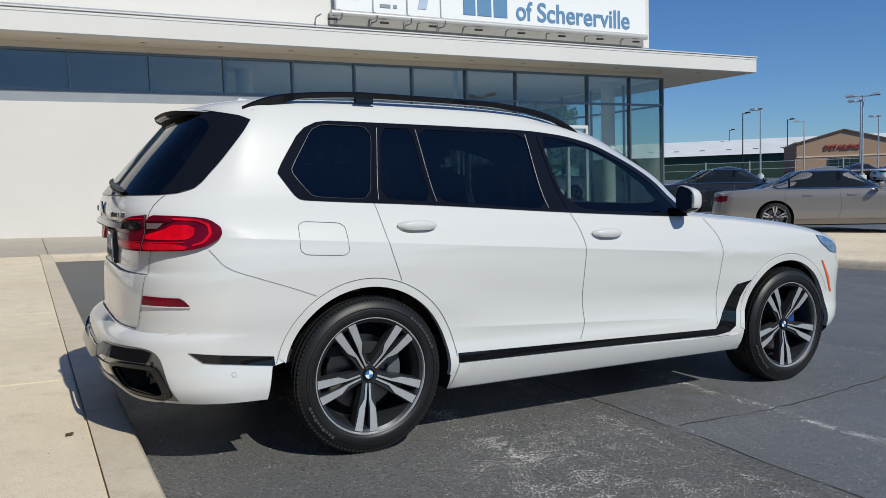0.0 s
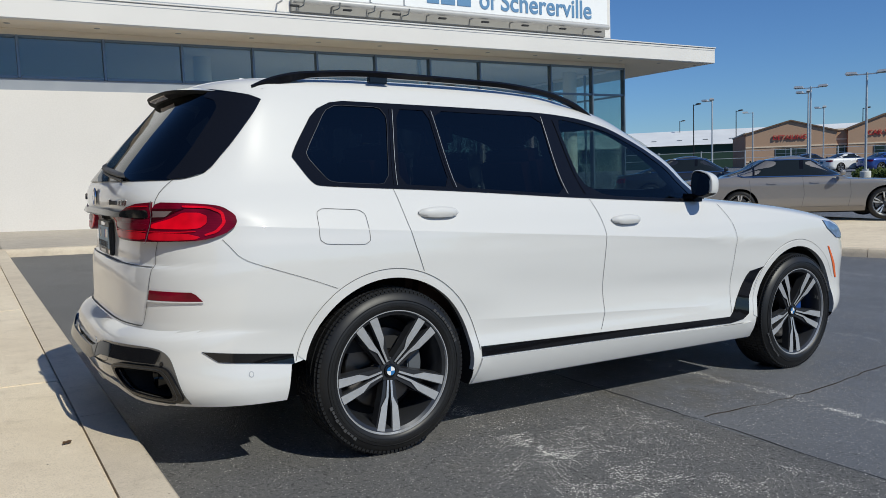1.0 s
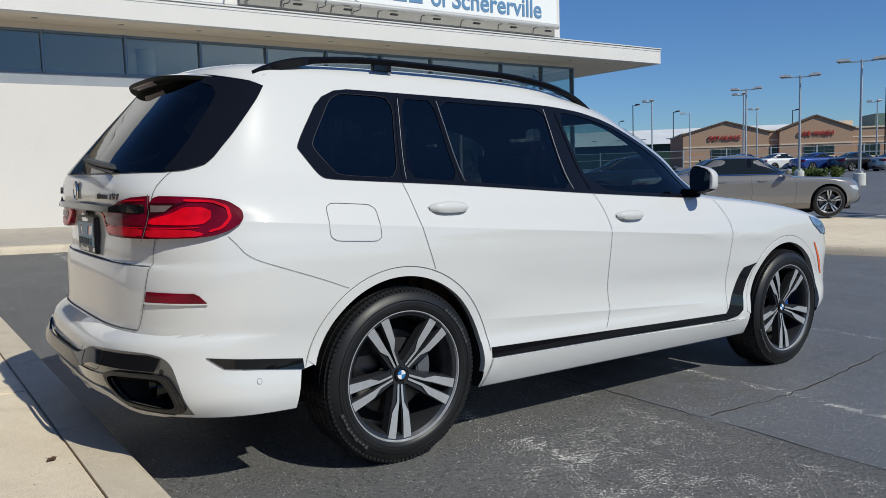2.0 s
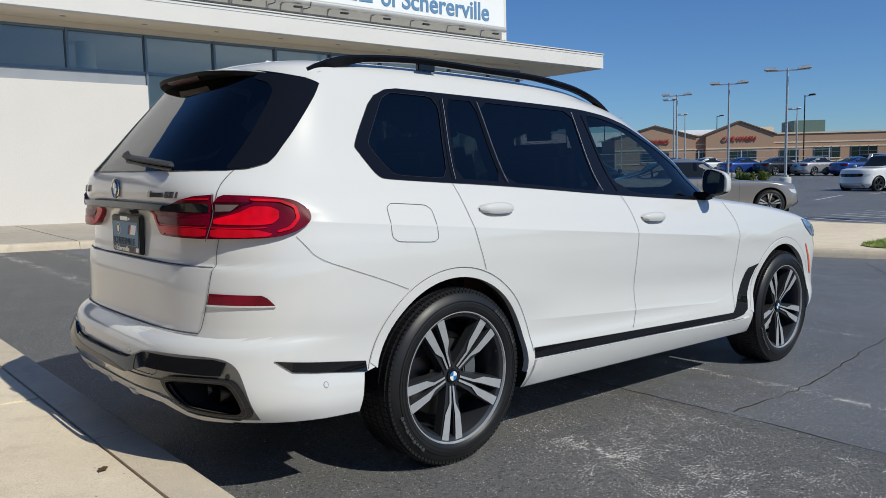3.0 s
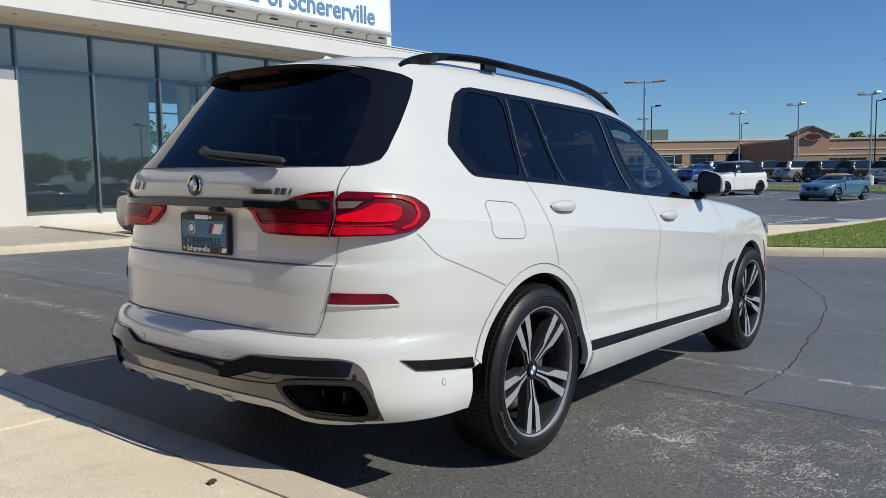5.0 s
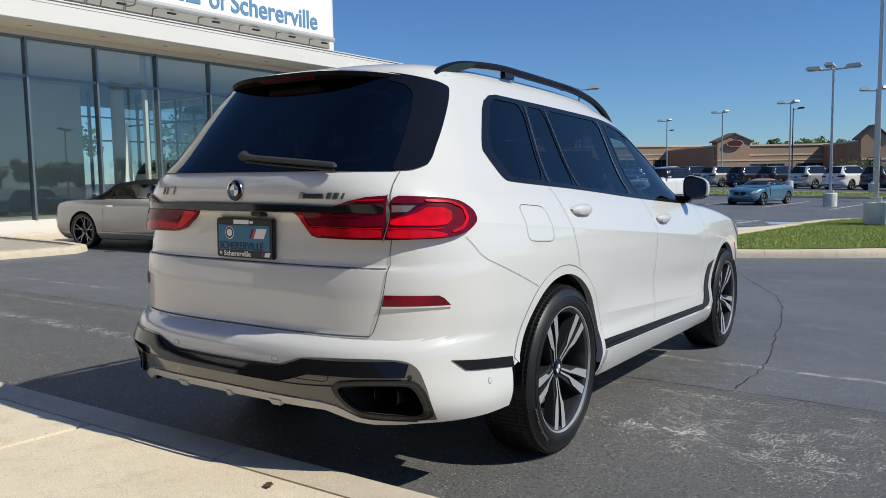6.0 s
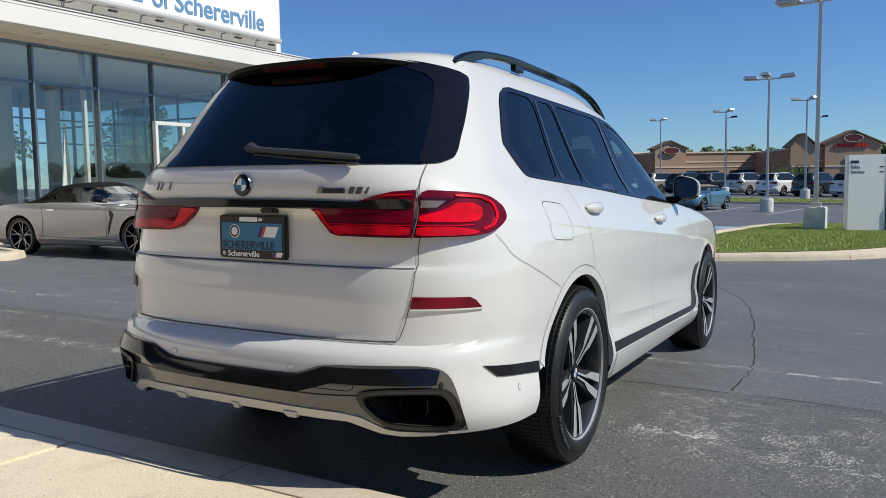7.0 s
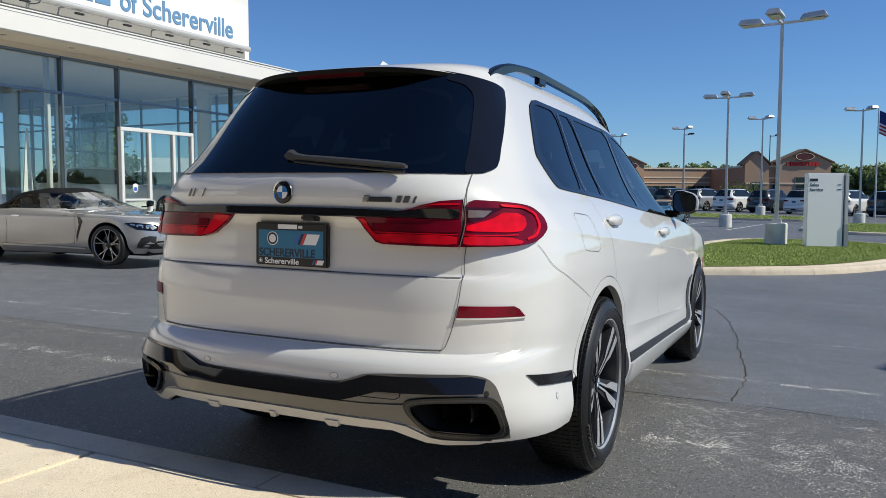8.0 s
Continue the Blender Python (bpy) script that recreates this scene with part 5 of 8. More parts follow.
    # panel gaps
    def seam(pts, place, width=0.0022, closed=False, off=0.0025):
        if not closed:
            pts = smooth_line(pts)
        part("panel_gap", strip_bm(pts, place, width, off, closed=closed), MAT["gap"], car, smooth=False)
    arch = [(0.487 * math.cos(a), 0.392 + 0.487 * math.sin(a)) for a in np.linspace(radians(167), radians(6), 40)]
    arch_f = [(3.105 - x, z) for x, z in arch]
    for P in (R, L):
        seam([(0.077, 1.247), (0.09, 1.12), (0.12, 1.0), (0.169, 0.858)], P)
        seam([(1.284, 1.180), (1.325, 1.08), (1.341, 0.99), (1.330, 0.85), (1.322, 0.718), (1.332, 0.60), (1.338, 0.548), (1.318, 0.49), (1.300, 0.46)], P)
        seam([(2.327, 1.135), (2.42, 1.03), (2.452, 0.935), (2.44, 0.82), (2.423, 0.719), (2.415, 0.55), (2.408, 0.45)], P)
        seam(arch, P, 0.0028)
        seam([(3.105 + 0.492 * math.cos(a), 0.392 + 0.492 * math.sin(a)) for a in np.linspace(radians(158), radians(25), 36)], P, 0.002)
        seam(rounded([(-0.345, 1.162), (-0.350, 1.006), (-0.105, 0.994), (-0.112, 1.150)], 3, 0.12), P, 0.0020, True)
        seam([(-0.76, 1.04), (-0.735, 1.01), (-0.692, 0.954), (-0.55, 0.905), (-0.40, 0.855), (-0.275, 0.807)], P, 0.0018)
        seam([(0.495, 0.39), (2.55, 0.372)], P, 0.003)
    for P, s in ((RR, -1), (LL, 1)):
        edge = [(sh.a_of_y(y, z), z) for y, z in ((0.680, 1.292), (0.688, 1.2), (0.690, 1.02), (0.696, 0.92), (0.690, 0.83), (0.672, 0.74), (0.650, 0.676), (0.640, 0.667))]
        seam(edge, P, 0.0034, off=0.0035)
        seam([(0.0, 0.664), (sh.a_of_y(0.3, 0.665), 0.664), (sh.a_of_y(0.640, 0.667), 0.667)], P, 0.006)
        seam([(0.0, 0.922), (sh.a_of_y(0.4, 0.92), 0.922), (sh.a_of_y(0.69, 0.92), 0.922)], P, 0.003)

    # glass and gloss black trim
    for side, P in ((-1, R), (1, L)):
        part("window_trim", panel_bm([DLO] + PANES, P, 0.005, step=0.04, sub=1), MAT["black_gloss"], car, "gloss black window surround")
        for k, poly in enumerate(PANES):
            big = [((x - sum(p[0] for p in poly) / len(poly)) * 1.02 + sum(p[0] for p in poly) / len(poly), (z - 1.44) * 1.03 + 1.44) for x, z in poly]
            g = part("side_window", panel_bm([big], P, 0.0015, back=-0.002, step=0.05, sub=2), MAT["front_tint" if k == 3 else "privacy"], car, "lightly tinted front side window" if k == 3 else "dark privacy side window")
        part("window_seal", strip_bm(PANES[0], P, 0.0016, 0.0065, closed=True), MAT["dark_alloy"], car, smooth=False)
        part("window_strip", strip_bm([(1.205, 1.63), (1.275, 1.21)], P, 0.012, 0.009), MAT["black_gloss"], car, smooth=False)
        # the thin silver line is a painted glint on the pillar's edge
        for pts, wd, mt in (([(1.122, 1.64), (1.146, 1.21)], 0.0025, "silver_trim"), ([(0.160, 1.64), (0.092, 1.262)], 0.012, "black_gloss")):
            part("window_strip", strip_bm(pts, P, wd, 0.0075), MAT[mt], car, smooth=False)
        # slim grey lines stand for further glints beside the black strips
        for pts in ([(0.172, 1.64), (0.105, 1.262)], [(0.399, 1.642), (0.438, 1.25)]):
            part("window_strip", strip_bm(pts, P, 0.0018, 0.0085), MAT["grey_metal"], car, smooth=False)
        part("window_strip", strip_bm([(0.392, 1.642), (0.43, 1.25)], P, 0.014, 0.0075), MAT["black_gloss"], car, smooth=False)

    def aw(x, z):
        return sh.a_of_x(x, z)

    def ay(y, z):
        return sh.a_of_y(y, z)
    back_side = [(ay(0.50, 1.700), 1.700), (aw(-0.54, 1.676), 1.676), (aw(-0.492, 1.655), 1.655), (aw(-0.53, 1.60), 1.60), (aw(-0.62, 1.49), 1.49), (aw(-0.70, 1.40), 1.40), (aw(-0.745, 1.35), 1.35), (aw(-0.785, 1.318), 1.318), (aw(-0.86, 1.295), 1.295), (ay(0.66, 1.287), 1.287)]
    for P in (RR, LL):
        hole = [(ay(y, z), z) for y, z in ((0.0, 1.315), (0.45, 1.315), (0.53, 1.318), (0.57, 1.328), (0.583, 1.35), (0.575, 1.40), (0.535, 1.56), (0.52, 1.60), (0.49, 1.622), (0.44, 1.63), (0.0, 1.63))]
        rim = back_side + [(ay(0.3, 1.283), 1.283), (0.0, 1.283)]
        top = [(0.0, 1.722), (ay(0.3, 1.722), 1.722)]
        part("rear_trim", panel_bm([rim + hole + top], P, 0.002, step=0.05, sub=1), MAT["matt_black"], car, "black rear window surround")
        part("rear_window", panel_bm([rim + top], P, 0.006, back=0.0025, step=0.05, sub=3), MAT["rear_glass"], car, "dark tinted rear window")
        side = [(ay(0.657, 1.291), 1.291), (ay(0.642, 1.34), 1.34), (ay(0.618, 1.45), 1.45), (ay(0.592, 1.56), 1.56), (ay(0.572, 1.615), 1.615), (ay(0.535, 1.650), 1.650), (ay(0.47, 1.668), 1.668), (ay(0.47, 1.695), 1.695)] + back_side[1:-1]
        part("rear_side_trim", panel_bm([rounded(side, 2, 0.16)], P, 0.0095, back=0.0035, step=0.04, sub=1), MAT["black_gloss"], car, "gloss black panel beside the rear window")
    bm = panel_bm([rounded([(-0.70, 1.21), (0.70, 1.21), (0.545, 1.63), (-0.545, 1.63)], 2, 0.15)], lambda y, z, off: Vector((sh.front(z) - 0.02 - 0.35 * y * y + off, y, z)), 0.0, -0.004)
    g = part("windscreen", bm, MAT["tinted"], car, "clear windscreen")

    # tail lamps: the upper half stands out with the dark strip, the lower half runs into the recess of the gate
    def upright(P):
        def f(a, z, off):
            p = P(a, z, off)
            if a < 1:
                out = -1.112 + 0.012 * smooth01((abs(p.y) - 0.45) / 0.2) if z > 1.1255 else -1.072 - 0.028 * smooth01((abs(p.y) - 0.28) / 0.36)
                p.x -= max(0.0, sh.back(z) - out) * math.cos(a * math.pi / 2) ** 0.6
            return p
        return f
    def A(pts):
        return [(ay(u, z) if u >= 0 else aw(u, z), z) for u, z in pts]
    for P in (RR, LL):
        Q = upright(P)
        d = 0.018 if P is RR else -0.045
        outer = A([(0.684, 1.029), (-0.86, 1.033), (-0.79, 1.042), (-0.735, 1.062), (-0.70, 1.088), (-0.688, 1.11), (-0.70, 1.145),
                   (-0.745, 1.178), (-0.81, 1.188), (-0.90, 1.193), (0.684, 1.195)])
        lamp = part("tail_light", panel_bm([outer[:1] + rounded(outer, 2, 0.22)[3:-3] + outer[-1:]], Q, 0.012, back=-0.03, step=0.03, sub=1), MAT["red_lens"], car, "deep red wrap-around tail light")
        lower = A([(0.290 + d, 1.1245), (0.328 + d * 0.7, 1.085), (0.372 + d * 0.4, 1.048), (0.39, 1.038), (0.42, 1.031), (0.56, 1.029), (0.683, 1.029), (0.683, 1.1245)])
        part("lower_lens", panel_bm([lower], Q, 0.012, back=-0.04, step=0.03, sub=1), MAT["red_lens"], lamp)
        raised = A([(0.44, 1.127), (0.683, 1.127), (0.683, 1.195), (0.62, 1.188), (0.56, 1.172), (0.52, 1.156), (0.49, 1.149)])
        part("upper_lens", panel_bm([raised], Q, 0.012, back=-0.05, step=0.03, sub=1), MAT["red_lens"], lamp)
        upper = A([(0.42, 1.129), (0.677, 1.127), (0.677, 1.161), (0.60, 1.161), (0.54, 1.156), (0.49, 1.148)])
        part("smoked_section", panel_bm([rounded(upper, 1, 0.1)], Q, 0.0155, step=0.03, sub=0), MAT["black_gloss"], lamp, "black gloss lens section")
        bars = [
            ("red_bar", [(0.56, 1.169), (0.60, 1.173), (0.677, 1.176), (0.677, 1.181), (0.61, 1.179)]),
            ("red_bar", [(0.418, 1.040), (0.677, 1.037), (0.677, 1.068), (0.385, 1.070)]),
            ("red_mid", [(0.384, 1.072), (0.677, 1.070), (0.677, 1.0735), (0.382, 1.0755)]),
            ("red_glow", [(0.386, 1.081), (0.677, 1.079), (0.677, 1.106), (0.366, 1.106)]),
            ("red_mid", [(0.304 + d, 1.120), (0.336 + d * 0.7, 1.086), (0.380 + d * 0.4, 1.049), (0.42, 1.036), (0.45, 1.036), (0.402 + d * 0.1, 1.054), (0.366, 1.086), (0.345, 1.120)]),
            ("red_bright", [(0.70, 1.085), (-0.86, 1.083), (-0.815, 1.088), (-0.795, 1.108), (-0.805, 1.138), (-0.835, 1.152), (-0.89, 1.153), (-0.925, 1.126), (0.70, 1.104)]),
            ("red_mid", [(-0.89, 1.174), (-0.80, 1.170), (-0.757, 1.150), (-0.740, 1.112), (-0.765, 1.077), (-0.80, 1.064), (-0.80, 1.056), (-0.755, 1.070), (-0.728, 1.112), (-0.746, 1.157), (-0.795, 1.179), (-0.89, 1.182)]),
            ("red_bar", [(0.695, 1.037), (-0.90, 1.037), (-0.83, 1.042), (-0.815, 1.052), (-0.86, 1.066), (0.695, 1.068)]),
            ("red_mid", [(0.695, 1.070), (-0.90, 1.069), (-0.83, 1.073), (-0.83, 1.0765), (-0.90, 1.0725), (0.695, 1.0735)]),
        ]
        part("smoked_strip", panel_bm([A([(0.695, 1.112), (-0.945, 1.126), (-0.912, 1.158), (-0.885, 1.168), (0.695, 1.168)])], Q, 0.0145, step=0.03, sub=0), MAT["red_dark"], lamp, "smoked dark lens section")
        for mt, poly in bars:
            part("light_bar", panel_bm([rounded(A(poly), 1, 0.14)], Q, 0.0160, step=0.02, sub=1), MAT[mt], lamp, "bright red light bar")
        part("reversing_lamp", panel_bm([A([(0.70, 1.132), (-0.945, 1.134), (-0.925, 1.158), (0.70, 1.158)])], Q, 0.0160, step=0.02, sub=0), MAT["reverse_lens"], lamp, "clear reversing lamp")
        seam([(ay(0.684, 1.2), 1.2), (ay(0.684, 1.02), 1.02)], Q, 0.003, off=0.0165)
        strip = A([(0.0, 1.128), (0.3, 1.129), (0.44, 1.128), (0.50, 1.150), (0.3, 1.155), (0.0, 1.156)])
        part("rear_garnish", panel_bm([strip], Q, 0.014, back=-0.055, step=0.05, sub=0), MAT["black_gloss"], car, "dark gloss strip between the tail lights")
        # slim paler line painted for the reflection along the strip's lower edge
        part("garnish_edge", strip_bm(A([(0.0, 1.128), (0.44, 1.126)]), Q, 0.004, 0.0165), MAT["dark_alloy"], car, smooth=False)
        # reflectors, bumper details
        refl = [(ay(0.684, 0.783), 0.783), (aw(-0.845, 0.785), 0.785), (aw(-0.868, 0.812), 0.812), (aw(-0.885, 0.822), 0.822), (ay(0.692, 0.824), 0.824)]
        part("reflector", panel_bm([refl], P, 0.004, step=0.04, sub=1), MAT["reflector_red"], car, "slim red bumper reflector")
        part("reflector_lip", panel_bm([[(ay(0.682, 0.776), 0.776), (aw(-0.842, 0.779), 0.779), (aw(-0.842, 0.784), 0.784), (ay(0.684, 0.782), 0.782)]], P, 0.008, step=0.04, sub=0), white, car)
        top = smooth_line([(0.0, 0.545), (ay(0.2, 0.545), 0.545), (ay(0.31, 0.549), 0.549), (ay(0.36, 0.566), 0.566), (ay(0.42, 0.588), 0.588), (ay(0.6, 0.594), 0.594), (ay(0.76, 0.594), 0.594), (ay(0.81, 0.57), 0.57), (ay(0.835, 0.51), 0.51), (ay(0.85, 0.42), 0.42), (ay(0.85, 0.352), 0.352)])
        low = A([(0.70, 0.352), (0.64, 0.352), (0.60, 0.392), (0.55, 0.415), (0.5, 0.425), (0.2, 0.43), (0.0, 0.43)])
        exh = rounded(A([(0.575, 0.497), (0.77, 0.501), (0.805, 0.490), (0.828, 0.415), (0.822, 0.386), (0.79, 0.376), (0.66, 0.388), (0.62, 0.400), (0.570, 0.460)]), 2, 0.25)
        part("diffuser", panel_bm([top + low, exh], P, 0.004, step=0.04, sub=1), MAT["mirrored_ground_grey"], car, "dark grey rear diffuser")
        part("diffuser_step", panel_bm([A([(0.0, 0.490), (0.33, 0.490), (0.46, 0.530), (0.55, 0.530), (0.78, 0.530), (0.79, 0.575), (0.75, 0.586), (0.42, 0.580), (0.36, 0.558), (0.31, 0.541), (0.0, 0.537)])], lambda a_, z_, off, P=P: P(a_, z_, off + max(0.0, 0.588 - z_) * 0.33), 0.006, step=0.03, sub=1), MAT["black_gloss"], car, "gloss black upper diffuser step")
        # lower field: the pavement's reflection, painted as dark grey
        part("diffuser_insert", panel_bm([A([(0.0, 0.433), (0.48, 0.429), (0.55, 0.438), (0.562, 0.470), (0.545, 0.486), (0.40, 0.480), (0.0, 0.478)])], P, 0.009, step=0.05, sub=0), MAT["mirrored_ground_grey"], car, "lower diffuser field in the grey of mirrored pavement")
        part("skid_plate", panel_bm([A([(0.0, 0.392), (0.5, 0.388), (0.60, 0.345), (0.66, 0.336), (0.76, 0.338), (0.80, 0.350), (0.66, 0.358), (0.62, 0.366), (0.55, 0.408), (0.48, 0.420), (0.0, 0.425)])], P, 0.012, step=0.05, sub=0), MAT["silver_trim"], car, "silver skid plate")
        for y in (0.0, 0.27):
            if y or P is RR:
                part("skid_rib", panel_bm([A([(max(0.0, y - 0.016), 0.376), (y + 0.020, 0.376), (y + 0.028, 0.386), (y + 0.030, 0.400), (max(0, y - 0.026), 0.400), (max(0, y - 0.024), 0.386)])], P, 0.017, step=0.05, sub=0), MAT["silver_trim"], car)
        ex = A([(0.550, 0.514), (0.785, 0.520), (0.825, 0.504), (0.850, 0.408), (0.845, 0.370), (0.81, 0.358), (0.66, 0.372), (0.61, 0.386), (0.548, 0.465)])
        ring = part("exhaust_trim", panel_bm([rounded(ex, 2, 0.25), exh], P, 0.020, back=-0.02, step=0.03, sub=0), MAT["black_gloss"], car, "gloss black exhaust surround")
        bead = rounded(A([(0.563, 0.505), (0.778, 0.510), (0.815, 0.497), (0.839, 0.412), (0.833, 0.378), (0.80, 0.367), (0.66, 0.380), (0.615, 0.393), (0.559, 0.462)]), 2, 0.25)
        part("exhaust_bead", strip_bm(bead, P, 0.005, 0.0205, closed=True), MAT["dark_alloy"], ring, "dark chrome bead round the tailpipe", smooth=False)
        if P is RR:
            tow = A([(0.385, 0.566), (0.392, 0.520), (0.405, 0.512), (0.525, 0.510), (0.540, 0.518), (0.543, 0.572)])
            part("tow_cover_gap", strip_bm(tow, lambda a_, z_, off, P=P: P(a_, z_, off + max(0.0, 0.588 - z_) * 0.33), 0.003, 0.0068), MAT["matt_black"], car, smooth=False)
        sg = -1 if P is RR else 1
        bm = bmesh.new()
        pr = [(-1.000, 0.052, 0.034), (-1.006, 0.056, 0.038), (-1.000, 0.060, 0.042), (-0.86, 0.060, 0.042)]
        rings = [[bm.verts.new((x, sg * (0.690 + rw * math.copysign(abs(math.cos(t)) ** 0.7, math.cos(t))), 0.443 + rh * math.copysign(abs(math.sin(t)) ** 0.7, math.sin(t)))) for t in np.linspace(0, 2 * math.pi, 29)[:-1]] for x, rw, rh in [(-0.86, 0.052, 0.034)] + pr]
        for C, D in zip(rings, rings[1:]):
            for i in range(28):
                bm.faces.new((C[i], C[(i + 1) % 28], D[(i + 1) % 28], D[i]))
        bmesh.ops.recalc_face_normals(bm, faces=bm.faces[:])
        part("exhaust_pipe", bm, MAT["satin_black"], ring, "dark oval tailpipe")
    # flank trim
    for side, P in ((-1, R), (1, L)):
        part("side_strip", panel_bm([[(-0.86, 0.577), (-0.485, 0.536), (-0.482, 0.494), (-0.80, 0.532)]], P, 0.006, step=0.05, sub=1), MAT["black_gloss"], car, "gloss black bumper strip")
        clad = [(0.492, 0.408), (0.492, 0.458), (1.0, 0.449), (2.0, 0.432), (2.392, 0.426), (2.42, 0.45), (2.57, 0.672), (2.60, 0.70), (2.735, 0.722), (2.69, 0.69), (2.64, 0.62), (2.60, 0.54), (2.575, 0.43), (2.52, 0.40), (2.40, 0.385), (1.4, 0.40)]
        part("side_cladding", panel_bm([clad], P, 0.005, step=0.06, sub=1), MAT["black_gloss"], car, "gloss black sill moulding and fender blade")
        part("sill", panel_bm([[(0.452, 0.27), (0.49, 0.402), (1.4, 0.394), (2.50, 0.370), (2.60, 0.378), (2.64, 0.27)]], P, 0.014, step=0.08, sub=1), white, car, "white side sill")
        # arch lips
        for cx, end in ((0.0, 166), (3.105, 179)):
            inner_arc = [(0.444 * math.cos(a), 0.392 + 0.444 * math.sin(a)) for a in np.linspace(radians(end), radians(-6), 48)]
            outer_arc = [(0.482 * math.cos(a), 0.392 + 0.482 * math.sin(a)) for a in np.linspace(radians(-2), radians(end - 2), 48)]
            part("wheel_arch", panel_bm([[(cx + x, z) for x, z in inner_arc + outer_arc]], P, 0.003, back=-0.03, step=0.05, sub=0), white, car, "white wheel-arch lip")
        for hx, hz in ((0.28, 1.128), (1.51, 1.060)):
            cup = [(hx + 0.118 * math.cos(a), hz + 0.036 * math.sin(a)) for a in np.linspace(0, 2 * math.pi, 28)[:-1]]
            h = part("door_handle", panel_bm([cup], P, 0.0015, step=0.03, sub=0), white, car, "white door handle")
            bm = bmesh.new()
            n = 15
            prev = None
            for i in range(n):
                t = -1 + 2 * i / (n - 1)
                x, z = hx + 0.112 * t, hz + 0.004 * (1 - t * t)
                c = P(x, z, 0.006 + 0.030 * (1 - t ** 4))
                hh = 0.006 + 0.020 * math.sqrt(max(0, 1 - t * t))
                row = [bm.verts.new(c + Vector((0, side * dy, dz))) for dz, dy in ((hh, -0.008), (hh * 0.5, 0.004), (-hh * 0.4, 0.005), (-hh, -0.002), (-hh, -0.02), (hh, -0.02))]
                if prev:
                    for q in range(6):
                        bm.faces.new((prev[q], prev[(q + 1) % 6], row[(q + 1) % 6], row[q]))
                prev = row
            bmesh.ops.recalc_face_normals(bm, faces=bm.faces[:])
            part("grip", bm, white, h, angle=60)
        # parking sensor, marker lamp
        for (x, z) in ((-0.672, 0.470),):
            bm = panel_bm([[(x + 0.011 * math.cos(a), z + 0.013 * math.sin(a)) for a in np.linspace(0, 2 * math.pi, 20)[:-1]]], P, 0.0008, step=0.01, sub=0)
            s = part("parking_sensor", bm, MAT["grey_metal"], car)
            part("sensor_face", panel_bm([[(x + 0.008 * math.cos(a), z + 0.0095 * math.sin(a)) for a in np.linspace(0, 2 * math.pi, 20)[:-1]]], P, 0.0014, step=0.01, sub=0), white, s)
        part("side_marker", panel_bm([[(3.47, 0.82), (3.485, 0.82), (3.57, 0.69), (3.61, 0.59), (3.592, 0.59), (3.545, 0.69)]], P, 0.004, step=0.03, sub=0), MAT["orange"], car, "orange side marker")
        part("headlight", panel_bm([[(3.41, 1.003), (3.50, 0.992), (3.60, 0.955), (3.66, 0.905), (3.655, 0.868), (3.57, 0.880), (3.46, 0.945)]], P, 0.006, step=0.03, sub=1), MAT["headlamp"], car, "clear headlight with bluish inner lens")
    for P in (RR, LL):
        for y, z in ((0.29, 0.566), (0.795, 0.525)):
            a0 = ay(y, z)
            s = part("parking_sensor", panel_bm([[(a0 + 0.010 * math.cos(t), z + 0.011 * math.sin(t)) for t in np.linspace(0, 2 * math.pi, 20)[:-1]]], P, 0.0008 if y < 0.5 else 0.006, step=0.01, sub=0), MAT["grey_metal"] if y < 0.5 else MAT["black_plastic"], car)
            part("sensor_face", panel_bm([[(a0 + 0.0075 * math.cos(t), z + 0.0085 * math.sin(t)) for t in np.linspace(0, 2 * math.pi, 20)[:-1]]], P, 0.0014 if y < 0.5 else 0.007, step=0.01, sub=0), white if y < 0.5 else MAT["black_gloss"], s)

    # spoiler over the rear window
    bm = bmesh.new()
    rows = []
    for i in range(25):
        t = -1 + 2 * i / 24
        y = 0.600 * t
        lip_x = -0.825 + 0.30 * abs(t) ** 3.5
        lip_z = 1.714 - 0.034 * abs(t) ** 3
        fx, fz = -0.42, roof_line(-0.42) + 0.002 - 0.055 * abs(t) ** 2.6
        rows.append([bm.verts.new(p) for p in ((fx, y * 0.985, fz - 0.004), ((fx + lip_x) / 2, y, (fz + lip_z) / 2 + 0.008), (lip_x + 0.03, y, lip_z + 0.007), (lip_x, y, lip_z), (lip_x + 0.006, y, lip_z - 0.017), (lip_x + 0.12, y * 0.97, lip_z - 0.045), (fx + 0.02, y * 0.93, fz - 0.08))])
    for i, (A, C) in enumerate(zip(rows, rows[1:])):
        for q in range(6):
            f = bm.faces.new((A[q], A[q + 1], C[q + 1], C[q]))
            f.material_index = 1 if q >= (2 if i < 2 or i > 21 else 3) else 0
    bmesh.ops.recalc_face_normals(bm, faces=bm.faces[:])
    spoiler = part("roof_spoiler", bm, [white, MAT["matt_black"]], car, "white roof spoiler with black underside", angle=30)
    bm = bmesh.new()
    prev = None
    for i in range(13):
        t = -1 + 2 * i / 12
        x = -0.825 + 0.17 * abs(0.27 * t) ** 3
        row = [bm.verts.new((x + 0.005, 0.165 * t, 1.697)), bm.verts.new((x + 0.012, 0.165 * t, 1.690)), bm.verts.new((x + 0.030, 0.15 * t, 1.684))]
        if prev:
            for q in range(2):
                bm.faces.new((prev[q], prev[q + 1], row[q + 1], row[q]))
        prev = row
    part("brake_light", bm, material("third_brake_lens", (0.06, 0.006, 0.008), 0.15), spoiler, "slim dark red third brake light")
    # shark fin
    bm = bmesh.new()
    rows = []
